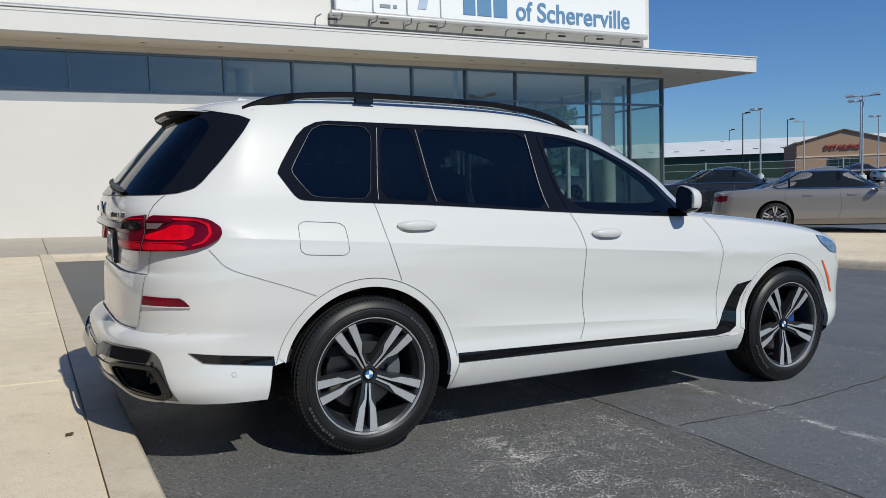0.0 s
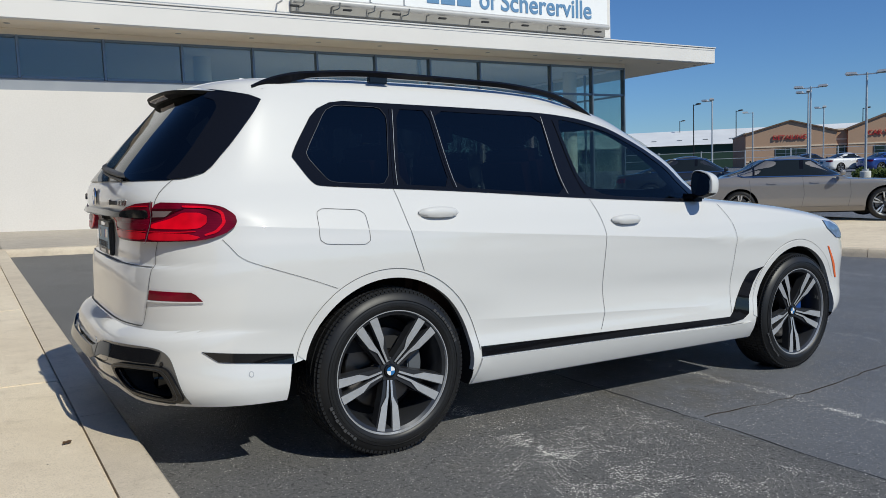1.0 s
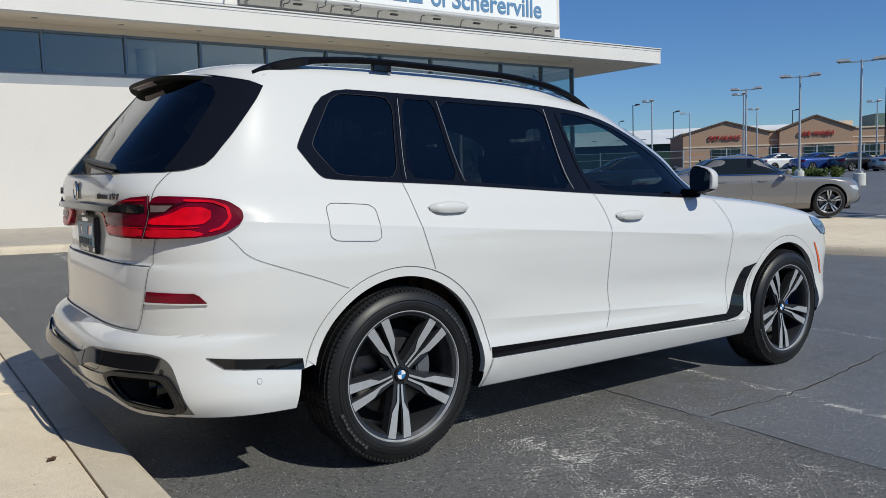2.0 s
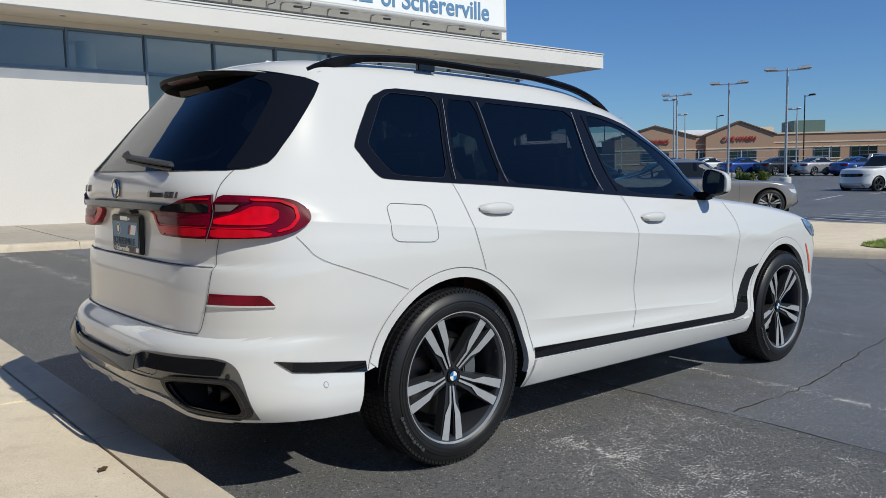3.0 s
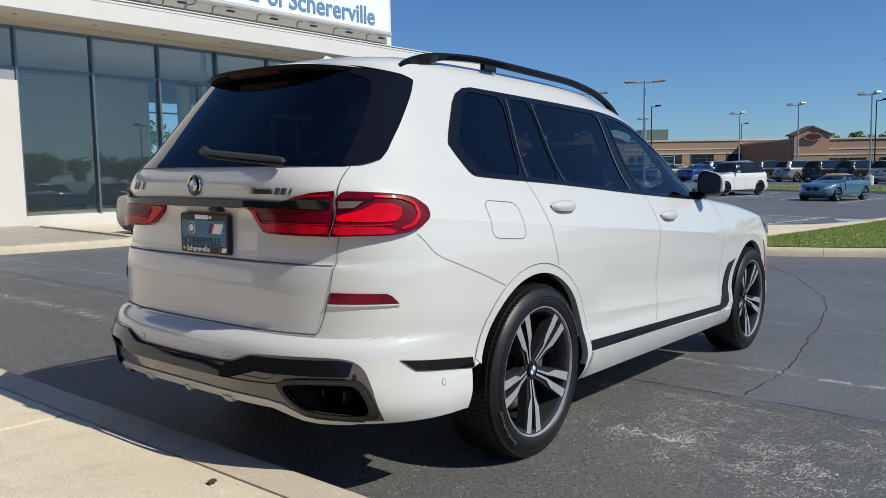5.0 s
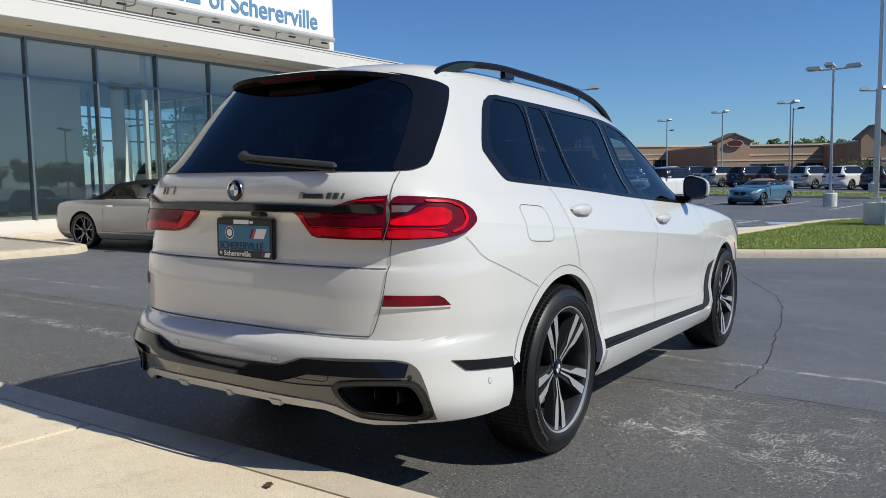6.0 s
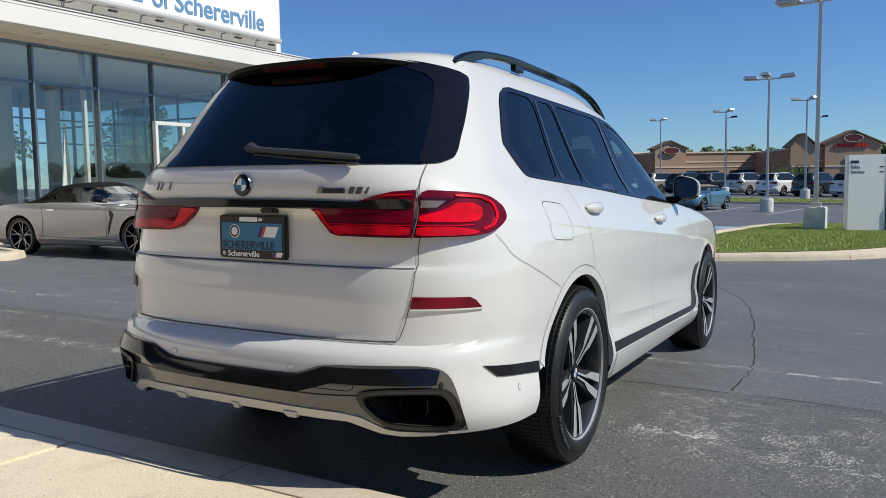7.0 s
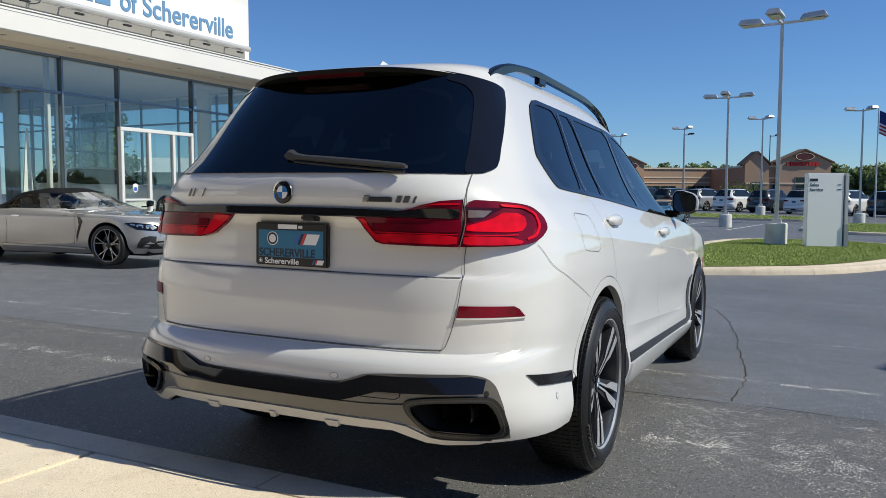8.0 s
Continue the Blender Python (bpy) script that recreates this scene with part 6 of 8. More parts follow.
    for i in range(9):
        t = i / 8
        x = -0.41 + 0.26 * t
        h = 0.058 * (1 - t) ** 0.75 * min(1, t * 8 + 0.35)
        w = 0.032 * math.sin(math.pi * min(0.98, t * 0.75 + 0.2))
        z = roof_line(x) - 0.005
        rows.append([bm.verts.new(p) for p in ((x, -w, z), (x - 0.01 * (1 - t), -w * 0.35, z + h * 0.7), (x - 0.012 * (1 - t), 0, z + h + 0.005), (x - 0.01 * (1 - t), w * 0.35, z + h * 0.7), (x, w, z))])
    for A, C in zip(rows, rows[1:]):
        for q in range(4):
            bm.faces.new((A[q], A[q + 1], C[q + 1], C[q]))
    bm.faces.new(rows[0])
    bmesh.ops.recalc_face_normals(bm, faces=bm.faces[:])
    part("roof_antenna", bm, white, car, "white shark-fin antenna", angle=50)
    # roof rails: a slim bar on feet, both ends run down to the roof
    rail_top = curve_table(-0.52, 1.722, -0.46, 1.752, -0.38, 1.780, -0.27, 1.802, 0.15, 1.830, 0.85, 1.826, 1.20, 1.800, 1.40, 1.757, 1.52, 1.708, 1.58, 1.672)
    def rail_y(x):
        return 0.568 + 0.010 * math.sin(math.pi * (x + 0.54) / 2.2) - 0.015 * max(0, x - 1.0)
    for s in (-1, 1):
        bm = bmesh.new()
        rows = []
        for x in np.linspace(-0.52, 1.58, 45):
            z, y = rail_top(x), s * rail_y(x)
            low = 0.032 + 0.012 * smooth01((-0.22 - x) / 0.10) - 0.014 * smooth01((-0.42 - x) / 0.10)
            rows.append([bm.verts.new((x, y + dy, z + dz)) for dy, dz in ((-0.014, -low), (-0.017, -0.010), (-0.008, 0.0), (0.008, 0.0), (0.017, -0.010), (0.014, -low))])
        for C, D in zip(rows, rows[1:]):
            for q in range(6):
                bm.faces.new((C[q], C[(q + 1) % 6], D[(q + 1) % 6], D[q]))
        bm.faces.new(rows[0])
        bm.faces.new(rows[-1])
        bmesh.ops.recalc_face_normals(bm, faces=bm.faces[:])
        rail = part("roof_rail", bm, MAT["black_gloss"], car, "gloss black roof rail", angle=40)
        for x, l in ((0.13, 0.065),):
            z = rail_top(x) - 0.02
            bm = bmesh.new()
            box(bm, x - l, x + l, s * rail_y(x) - 0.013, s * rail_y(x) + 0.013, z - 0.042, z, bevel=0.005)
            for v in bm.verts:
                if v.co.z > z - 0.04:
                    v.co.x = x + (v.co.x - x) * 0.8
            part("rail_foot", bm, MAT["black_gloss"], rail)
    # door mirrors
    for s in (-1, 1):
        bm = bmesh.new()
        bmesh.ops.create_uvsphere(bm, u_segments=36, v_segments=24, radius=1)
        for v in bm.verts:
            x, y, z = v.co
            sx = math.copysign(abs(x) ** (0.8 if x > 0 else 0.35), x)
            sy = math.copysign(abs(y) ** 0.66, y)
            sz = math.copysign(abs(z) ** 0.66, z)
            v.co = Vector((2.095 + (0.090 if x > 0 else 0.016) * sx - 0.012 * sy, s * (0.985 + 0.090 * sy), 1.256 + (0.080 - 0.010 * sy) * sz - 0.008 * sy))
        for f in bm.faces:
            c = f.calc_center_median()
            f.material_index = 1 if c.z < 1.205 or c.x < 2.083 - 0.15 * (abs(c.y) - 0.985) else 0
        mirror = part("door_mirror", bm, [white, MAT["black_gloss"]], car, "white door mirror with black base", angle=50)
        bm = bmesh.new()
        ring = []
        for t in np.linspace(0, 2 * math.pi, 33)[:-1]:
            cy, cz = math.copysign(abs(math.cos(t)) ** 0.66, math.cos(t)), math.copysign(abs(math.sin(t)) ** 0.66, math.sin(t))
            ring.append((2.0775 - 0.012 * cy * 0.84, s * (0.985 + 0.076 * cy), 1.256 + (0.066 - 0.008 * cy) * cz - 0.008 * cy))
        front_v = [bm.verts.new((x - 0.003, y, z)) for x, y, z in ring]
        back_v = [bm.verts.new((x + 0.004, y, z)) for x, y, z in ring]
        bm.faces.new(front_v)
        for i in range(32):
            bm.faces.new((front_v[i], front_v[(i + 1) % 32], back_v[(i + 1) % 32], back_v[i]))
        bmesh.ops.recalc_face_normals(bm, faces=bm.faces[:])
        part("mirror_glass", bm, MAT["mirror"], mirror, "mirror glass", smooth=False)
        bm = bmesh.new()
        box(bm, 2.07, 2.17, min(s * 0.835, s * 0.95), max(s * 0.835, s * 0.95), 1.155, 1.20, bevel=0.014)
        part("mirror_arm", bm, MAT["black_gloss"], mirror)
    # wiper: a broad arm from its pivot cap, with the blade under it
    bm = bmesh.new()
    rows = []
    for y, z, up, dn in ((0.016, 1.350, 0.004, 0.010), (0.006, 1.350, 0.022, 0.016), (-0.014, 1.348, 0.024, 0.018), (-0.036, 1.345, 0.013, 0.014), (-0.07, 1.342, 0.010, 0.012), (-0.20, 1.331, 0.012, 0.013), (-0.36, 1.319, 0.011, 0.013), (-0.49, 1.309, 0.009, 0.012), (-0.506, 1.306, 0.003, 0.006)):
        x = sh.back(z) + 0.10 * y * y
        rows.append([bm.verts.new((x + dx, y, z + dz)) for dx, dz in ((-0.012, up), (-0.030, up * 0.5), (-0.034, -dn * 0.3), (-0.024, -dn), (-0.010, -dn))])
    for C, D in zip(rows, rows[1:]):
        for q in range(5):
            bm.faces.new((C[q], C[(q + 1) % 5], D[(q + 1) % 5], D[q]))
    bm.faces.new(rows[0])
    bm.faces.new(rows[-1])
    bmesh.ops.recalc_face_normals(bm, faces=bm.faces[:])
    wiper = part("rear_wiper", bm, MAT["wiper_plastic"], car, "dark grey rear wiper", angle=40)
    bm = bmesh.new()
    tube(bm, [(sh.back(z) - 0.010 + 0.10 * y * y, y, z) for y, z in ((-0.03, 1.326), (-0.25, 1.306), (-0.50, 1.287))], 0.006, 6)
    part("wiper_blade", bm, MAT["rubber"], wiper)
    # camera under the dark strip
    part("reversing_camera", box_bm(-1.112, -1.06, -0.150, -0.085, 1.106, 1.128, bevel=0.006), MAT["black_plastic"], car, "small black reversing camera")
    # badges
    bx = sh.back(1.215) - 0.002
    tilt = pose(0, 0, 0, 0, -90, 0)
    bm = bmesh.new()
    lathe(bm, [(0.0, 0.006), (0.036, 0.006), (0.040, 0.004), (0.041, 0.0)], 36, Matrix.Translation((bx, -0.012, 1.210)) @ tilt)
    badge = part("badge", bm, MAT["black_gloss"], car, "round blue and white badge")
    bm = bmesh.new()
    lathe(bm, [(0.039, 0.004), (0.0415, 0.007), (0.043, 0.003)], 36, Matrix.Translation((bx, -0.012, 1.210)) @ tilt)
    part("badge_ring", bm, MAT["chrome"], badge)
    for q in range(4):
        bm = bmesh.new()
        c = bm.verts.new((bx - 0.0075, -0.012, 1.210))
        vs = [bm.verts.new((bx - 0.0075, -0.012 + 0.024 * math.cos(a), 1.210 + 0.024 * math.sin(a))) for a in np.linspace(q * math.pi / 2, (q + 1) * math.pi / 2, 8)]
        for a, b in zip(vs, vs[1:]):
            bm.faces.new((c, a, b))
        part("badge_quarter", bm, MAT["blue" if q % 2 else "white"], badge, smooth=False)
    def chrome_bar(y0, y1, z0, z1, mat="badge_chrome", slant=0.0):
        bm = bmesh.new()
        box(bm, 0, 0.008, min(y0, y1), max(y0, y1), z0, z1, bevel=0.002)
        for v in bm.verts:
            v.co.y -= (v.co.z - z0) * slant
            a = sh.a_of_y(abs(v.co.y), v.co.z)
            v.co.x += sh.wrap(a, v.co.z)[0] - 0.007
        part("model_badge", bm, MAT[mat], car, "plain chrome bar for a model name", angle=30)
    for y0, y1 in ((0.480, 0.470), (0.455, 0.445), (0.420, 0.388), (0.402, 0.392)):
        chrome_bar(y0, y1, 1.190, 1.222, slant=0.5)
    chrome_bar(-0.350, -0.372, 1.178, 1.203, slant=0.35)
    chrome_bar(-0.376, -0.462, 1.180, 1.197, mat="dark_trim")
    for y, wide in ((-0.474, 0.018), (-0.500, 0.020), (-0.534, 0.007)):
        chrome_bar(y, y - wide, 1.178, 1.203, slant=0.35)

    # interior
    floor = part("cabin_floor", box_bm(-0.9, 2.2, -0.85, 0.85, 0.48, 0.54), MAT["dark_trim"], car)
    def seat(x, y, w=0.52, mat="leather"):
        bm = bmesh.new()
        box(bm, x - 0.05, x + 0.5, y - w / 2, y + w / 2, 0.56, 0.86, bevel=0.05)
        box(bm, -0.10, 0.10, y - w / 2, y + w / 2, 0, 0.66, bevel=0.06, m=Matrix.Translation((x, 0, 0.82)) @ pose(0, 0, 0, 0, -14, 0))
        box(bm, -0.06, 0.05, y - 0.14, y + 0.14, 0.70, 0.90, bevel=0.05, m=Matrix.Translation((x, 0, 0.80)) @ pose(0, 0, 0, 0, -10, 0))
        part("seat", bm, MAT[mat], car, "brown leather seat")
    for x in (1.25, 0.30, -0.50):
        for y in (-0.42, 0.42):
            seat(x, y)
    bm = bmesh.new()
    box(bm, 1.95, 2.3, -0.76, 0.76, 0.75, 1.12, bevel=0.07)
    part("dashboard", bm, MAT["dark_trim"], car)
    bm = bmesh.new()
    rs = [(0.18 * math.cos(a), 0.18 * math.sin(a)) for a in np.linspace(0, 2 * math.pi, 25)]
    tube(bm, [tuple(Matrix.Translation((1.80, 0.40, 1.07)) @ pose(0, 0, 0, 0, 65, 0) @ Vector((a, b, 0))) for a, b in rs], 0.016, 8, cap=False)
    part("steering_wheel", bm, MAT["dark_trim"], car)
    # underbody
    part("underbody", box_bm(-0.60, 3.6, -0.62, 0.62, 0.28, 0.37, bevel=0.03), MAT["well"], car)
    # wheels
    for x, cal, deg in ((0.0, "grey_caliper", -96), (3.105, "caliper", -90)):
        for s in (-1, 1):
            w = make_wheel(caliper=cal, turn=radians(deg))
            w.parent = car
            w.matrix_local = Matrix.Translation((x, s * 0.845, 0.392)) @ pose(0, 0, 0, 90 if s < 0 else -90, 0, 0)
    car.matrix_world = CAR
    return car


suv = build_suv()

# ---- licence plate holder on the tailgate ----
plate = tagged(empty("licence_plate", CAR @ Matrix.Translation((-1.078, -0.026, 1.016)) @ pose(0, 0, 0, 90, 0, -90) @ pose(0, 0, 0, 1.0, 0, 0)), "blue dealer plate in a black frame on the tailgate", "plate")
part("frame", box_bm(-0.165, 0.165, -0.082, 0.080, -0.010, 0.012, bevel=0.005), MAT["black_plastic"], plate, "black plate frame")
part("field", box_bm(-0.148, 0.148, -0.050, 0.052, 0.012, 0.0135), MAT["plate_blue"], plate, "blue plate field")
letters("lettering", "SCHERERVILLE", 0.043, 0.0004, MAT["plate_text"], plate, Matrix.Translation((-0.145, -0.047, 0.0145)) @ Matrix.Diagonal((0.93, 1, 1, 1)), "dark letters", bold=0.0006)
letters("lettering", "Schererville", 0.030, 0.0004, MAT["white"], plate, Matrix.Translation((-0.120, -0.075, 0.0125)) @ Matrix.Diagonal((1.12, 1, 1, 1)), "white letters", bold=0.0006)
part("name_bar", box_bm(-0.058, 0.030, 0.057, 0.074, 0.012, 0.0128), MAT["white"], plate, "plain white bar for a brand name")
part("name_bar", box_bm(0.036, 0.054, 0.060, 0.070, 0.012, 0.0128), MAT["white"], plate, "plain white bar for a brand name")
for x0, wide, y0, tall, k in ((0.020, 0.013, 0.000, 0.040, 1.0), (0.098, 0.006, -0.073, 0.018, 0.5)):
    for i, c in enumerate(("m_blue", "plate_text", "m_red", "white")):
        bm = box_bm(x0 + i * wide, x0 + (i + 0.85) * wide + (0.046 * k if i == 3 else 0), y0, y0 + tall, 0.0122 if k < 1 else 0.0136, 0.0128 if k < 1 else 0.0142)
        for v in bm.verts:
            v.co.x += (v.co.y - y0) * 0.45
        part("stripe", bm, MAT[c], plate)
for x, y, r, z in ((-0.082, 0.020, 0.026, 0.0136), (-0.140, -0.065, 0.009, 0.0122)):
    bm = bmesh.new()
    lathe(bm, [(0.0, z + 0.0008), (r - 0.001, z + 0.0008), (r, z)], 28, Matrix.Translation((x, y, 0)))
    part("emblem", bm, MAT["white"], plate, "plain round emblem")
    bm = bmesh.new()
    lathe(bm, [(r * 0.60, z + 0.0009), (r * 0.62, z + 0.0014), (r * 0.85, z + 0.0014), (r * 0.87, z + 0.0009)], 28, Matrix.Translation((x, y, 0)))
    part("emblem_ring", bm, MAT["plate_text"], plate)

# ---- other vehicles ----
def paint(name, color, metal=0.0, rough=0.3):
    return material(name, color, rough, metal, coat=1.0)


PAINT = dict(grey=paint("grey_metallic", (0.225, 0.212, 0.205), 0.25), pale=paint("pale_grey_metallic", (0.37, 0.36, 0.345), 0.45, 0.25), dark=paint("dark_metallic", (0.025, 0.028, 0.034), 0.4), white=paint("plain_white_paint", (0.72, 0.72, 0.71)),
             blue=paint("light_blue_metallic", (0.10, 0.22, 0.32), 0.4), deep=paint("deep_blue_paint", (0.02, 0.06, 0.25), 0.3), silver=paint("silver_metallic", (0.42, 0.42, 0.42), 0.5), black=paint("black_paint", (0.012, 0.012, 0.014)))
car_glass = material("dark_car_glass", (0.012, 0.016, 0.018), 0.10)
soft_top = material("soft_top_cloth", (0.014, 0.014, 0.015), 0.95, fine=0.2, size=10, spec=0.08)
tan_top = material("tan_cloth", (0.28, 0.22, 0.16), 0.9, fine=0.2, size=10)


def make_car(name, label, mat, wb, rear, nose, width, roof_h, belt, kind, wheel=0.34, roof_mat=None, alloy="alloy", cabin=False):
    """A parked vehicle; rear axle at x = 0, ground at z = 0, nose towards +x. With a cabin its glass is clear and the seats are built."""
    car = tagged(empty(name), label, "car", group="parked cars")
    h = width / 2
    wid = curve_table(0.20, h * 0.90, 0.34, h * 0.985, 0.55, h, belt * 0.86, h, belt, h * 0.945, belt + 0.06, h * 0.88, roof_h - 0.12, h * 0.66, roof_h - 0.08, h * 0.63)
    rt = roof_h - 0.08
    hood = belt - (0.02 if kind != "suv" else -0.04)
    front = curve_table(0.20, wb + nose - 0.22, 0.40, wb + nose, 0.62, wb + nose - 0.03, hood - 0.13, wb + nose - 0.12, hood - 0.05, wb + nose - 0.42, hood, wb * 0.5 + 1.0, hood + 0.05, wb * 0.5 + 0.80, rt, wb * 0.5 + (0.12 if kind != "suv" else 0.25))
    if kind == "suv":
        back = curve_table(0.20, -rear + 0.12, 0.45, -rear, 0.62, -rear + 0.01, 0.72, -rear + 0.10, belt, -rear + 0.10, belt + 0.15, -rear + 0.14, rt, -rear + 0.42)
    elif kind == "sedan":
        back = curve_table(0.20, -rear + 0.14, 0.45, -rear, 0.70, -rear + 0.03, belt - 0.02, -rear + 0.07, belt + 0.03, -rear + 0.22, belt + 0.07, -0.42, rt, 0.55)
    else:
        back = curve_table(0.20, -rear + 0.14, 0.45, -rear, 0.70, -rear + 0.03, belt - 0.04, -rear + 0.08, belt + 0.00, -rear + 0.25, belt + 0.05, -0.18, rt, 0.40)
    sh = Shell(wid, back, front, 0.42, 0.62, 0.05, 0.05, wb, 3.2, hood + 0.02)
    lev = list(np.linspace(0.20, belt - 0.15, 14)) + list(np.linspace(belt - 0.12, belt + 0.10, 14)) + list(np.linspace(belt + 0.13, rt, 8))
    mid = wb * 0.5
    crownline = curve_table(back(rt), rt, mid - 0.3, roof_h, front(rt), rt)
    top = roof_mat or mat
    skin = mesh_object("body", sh.solid(lev, crownline, crown=5), [mat, MAT["well"], top])
    cutters = []
    for x in (0.0, wb):
        for s in (-1, 1):
            bm = bmesh.new()
            lathe(bm, [(0.0, -0.25), (wheel + 0.045, -0.25), (wheel + 0.045, 0.25), (0.0, 0.25)], 40, Matrix.Translation((x, s * h, wheel)) @ pose(0, 0, 0, 90, 0, 0))
            bmesh.ops.remove_doubles(bm, verts=bm.verts[:], dist=1e-5)
            bmesh.ops.recalc_face_normals(bm, faces=bm.faces[:])
            cutters.append(mesh_object("cutter", bm, MAT["well"], smooth=False))
            cutters.append(mesh_object("cutter", box_bm(x - wheel - 0.045, x + wheel + 0.045, s * h - 0.25, s * h + 0.25, 0.05, wheel), MAT["well"], smooth=False))
    b0, t0 = belt + 0.05, rt - 0.012
    if kind == "suv":
        xr0, xr1 = -rear + 0.42, -rear + 0.62
    elif kind == "sedan":
        xr0, xr1 = -0.12, 0.42
    else:
        xr0, xr1 = 0.28, 0.48
    xf0, xf1 = mid + 0.66, mid + 0.02
    side = [(xr0, b0 + 0.02), (xr1, t0), (xf1, t0), (xf0 - 0.18, b0 + 0.16), (xf0, b0)]
    if cabin:
        xr0, xf0, xf1 = 0.36, mid + 0.72, mid + 0.10
        side = [(xr0, b0 + 0.01), (0.56, b0 + 0.13), (0.82, t0 - 0.035), (1.05, t0 - 0.012), (xf1 - 0.1, t0 - 0.012), (xf1, t0 - 0.025), (xf0 - 0.03, b0 + 0.03), (xf0 - 0.06, b0)]
    edge = rounded(side, 2, 0.10)
    ws = [(-h * 0.74, b0 + 0.03), (h * 0.74, b0 + 0.03), (h * 0.58, t0), (-h * 0.58, t0)]
    if cabin:
        hollow = Shell(sh.width, lambda z: max(sh.back(z), 0.25), lambda z: min(sh.front(z), mid + 0.80 - max(0.0, z - hood) * 1.6), 0.4, 0.4)
        cutters.append(mesh_object("cutter", hollow.solid(list(np.linspace(0.38, rt - 0.01, 12)), inset=0.055), MAT["dark_trim"], smooth=False))
        cutters.append(prism(edge, "y", -1.2, 1.2, MAT["dark_trim"]))
        cutters.append(prism(rounded(ws, 2, 0.12), "x", mid - 0.1, mid + 1.4, MAT["dark_trim"]))
    cut(skin, cutters)
    for p in skin.data.polygons:
        c = p.center
        if p.material_index == 0 and (c.z > belt + 0.10 or (cabin and c.z > belt + 0.035 and c.x < 0.60)) and not (cabin and c.x > mid + 0.17 - (c.z - rt) * 1.9):
            p.material_index = 2
    split_body(skin, [], car, [mat, MAT["well"], top])
    pane_mat = MAT["tinted"] if cabin else car_glass
    bp = mid - 0.18
    for s in (-1, 1):
        P = on_flank(sh, s)
        part("side_window", panel_bm([edge], P, 0.004 if cabin else 0.012, back=0.0 if cabin else -0.004, step=0.05, sub=1), pane_mat, car, "clear side window" if cabin else "dark side window")
        if cabin:
            part("screen_pillar", strip_bm([(xf1 + 0.04, t0 + 0.004), (xf1 + 0.22, b0 + 0.185), (xf0 + 0.0, b0 + 0.03), (xf0 + 0.06, b0 - 0.02)], P, 0.026, 0.012), mat, car, "grey windscreen pillar", smooth=False)
        part("window_frame", strip_bm(edge, P, 0.022 if kind != "roadster" else 0.012, 0.008 if cabin else 0.017, closed=True), MAT["chrome"] if kind == "sedan" else MAT["black_gloss"], car, smooth=False)
        if kind != "roadster":
            part("pillar", strip_bm([(bp - 0.02, b0), (bp + 0.02, t0)], P, 0.075, 0.015), MAT["black_gloss"], car, smooth=False)
            xq = xr0 + (0.42 if kind == "sedan" else 0.62)
            part("pillar", strip_bm([(xq, b0), (xq + 0.05, t0)], P, 0.04, 0.015), MAT["black_gloss"], car, smooth=False)
        for x in ((bp, mid + 0.78, xr0 + 0.05 if kind != "sedan" else 0.2) if kind != "roadster" else (xr0 + 0.22, wb - 0.68)):
            part("panel_gap", strip_bm([(x, b0 - 0.02), (x + 0.03, 0.6), (x - 0.02, 0.32)], P, 0.008, 0.002), MAT["gap"], car, smooth=False)
        for x in ((bp - 0.75, bp + 0.15) if kind != "roadster" else (xr0 + 0.36 if cabin else bp + 0.12,)):
            part("door_handle", panel_bm([rounded([(x, belt - 0.10), (x + 0.2, belt - 0.105), (x + 0.2, belt - 0.075), (x, belt - 0.07)], 1)], P, 0.02, step=0.1, sub=0), MAT["chrome"] if cabin else mat, car)
        if kind == "roadster":
            part("fender_vent", panel_bm([[(wb - 0.60, 0.84), (wb - 0.545, 0.82), (wb - 0.49, 0.76), (wb - 0.53, 0.68), (wb - 0.60, 0.49), (wb - 0.635, 0.40), (wb - 0.625, 0.53), (wb - 0.57, 0.70)]], P, 0.008, step=0.05, sub=0), MAT["black_gloss"], car, "black vent behind the front wheel")
            part("crease_line", strip_bm([(wheel + 0.12, 0.40), (wb - wheel - 0.35, 0.36)], P, 0.012, 0.010), mat, car, smooth=False)
        part("sill", strip_bm([(wheel + 0.1, 0.27), (wb - wheel - 0.1, 0.27)], P, 0.08, 0.006), mat if kind != "suv" else MAT["black_plastic"], car, smooth=False)
        bm = bmesh.new()
        bmesh.ops.create_uvsphere(bm, u_segments=20, v_segments=12, radius=1)
        for v in bm.verts:
            p, q, r = (math.copysign(abs(c) ** 0.7, c) for c in v.co)
            v.co = Vector((xf0 - 0.07 + (0.09 if p > 0 else 0.03) * p - 0.02 * s * q, s * (h + 0.10) + 0.095 * q, b0 + 0.06 + 0.062 * r))
        box(bm, xf0 - 0.10, xf0 - 0.03, min(s * (h - 0.10), s * (h + 0.05)), max(s * (h - 0.10), s * (h + 0.05)), b0 - 0.015, b0 + 0.012, bevel=0.008)
        part("door_mirror", bm, [MAT["black_gloss"] if cabin else mat], car)
        W = on_wrap(sh, s)
        lo, hi = belt - 0.22, belt - 0.07
        if kind == "roadster":
            lo, hi = belt - 0.22, belt - 0.07
        lamp = [(sh.a_of_y(h * 0.45, lo), lo + 0.03), (sh.a_of_y(h * 0.80, lo), lo), (sh.a_of_x(-rear + 0.32, lo), lo + 0.03), (sh.a_of_x(-rear + 0.34, hi), hi), (sh.a_of_y(h * 0.8, hi), hi), (sh.a_of_y(h * 0.45, hi), hi - 0.03)]
        part("tail_light", panel_bm([lamp], W, 0.008, step=0.06, sub=0), MAT["red_lens"], car, "red tail light")
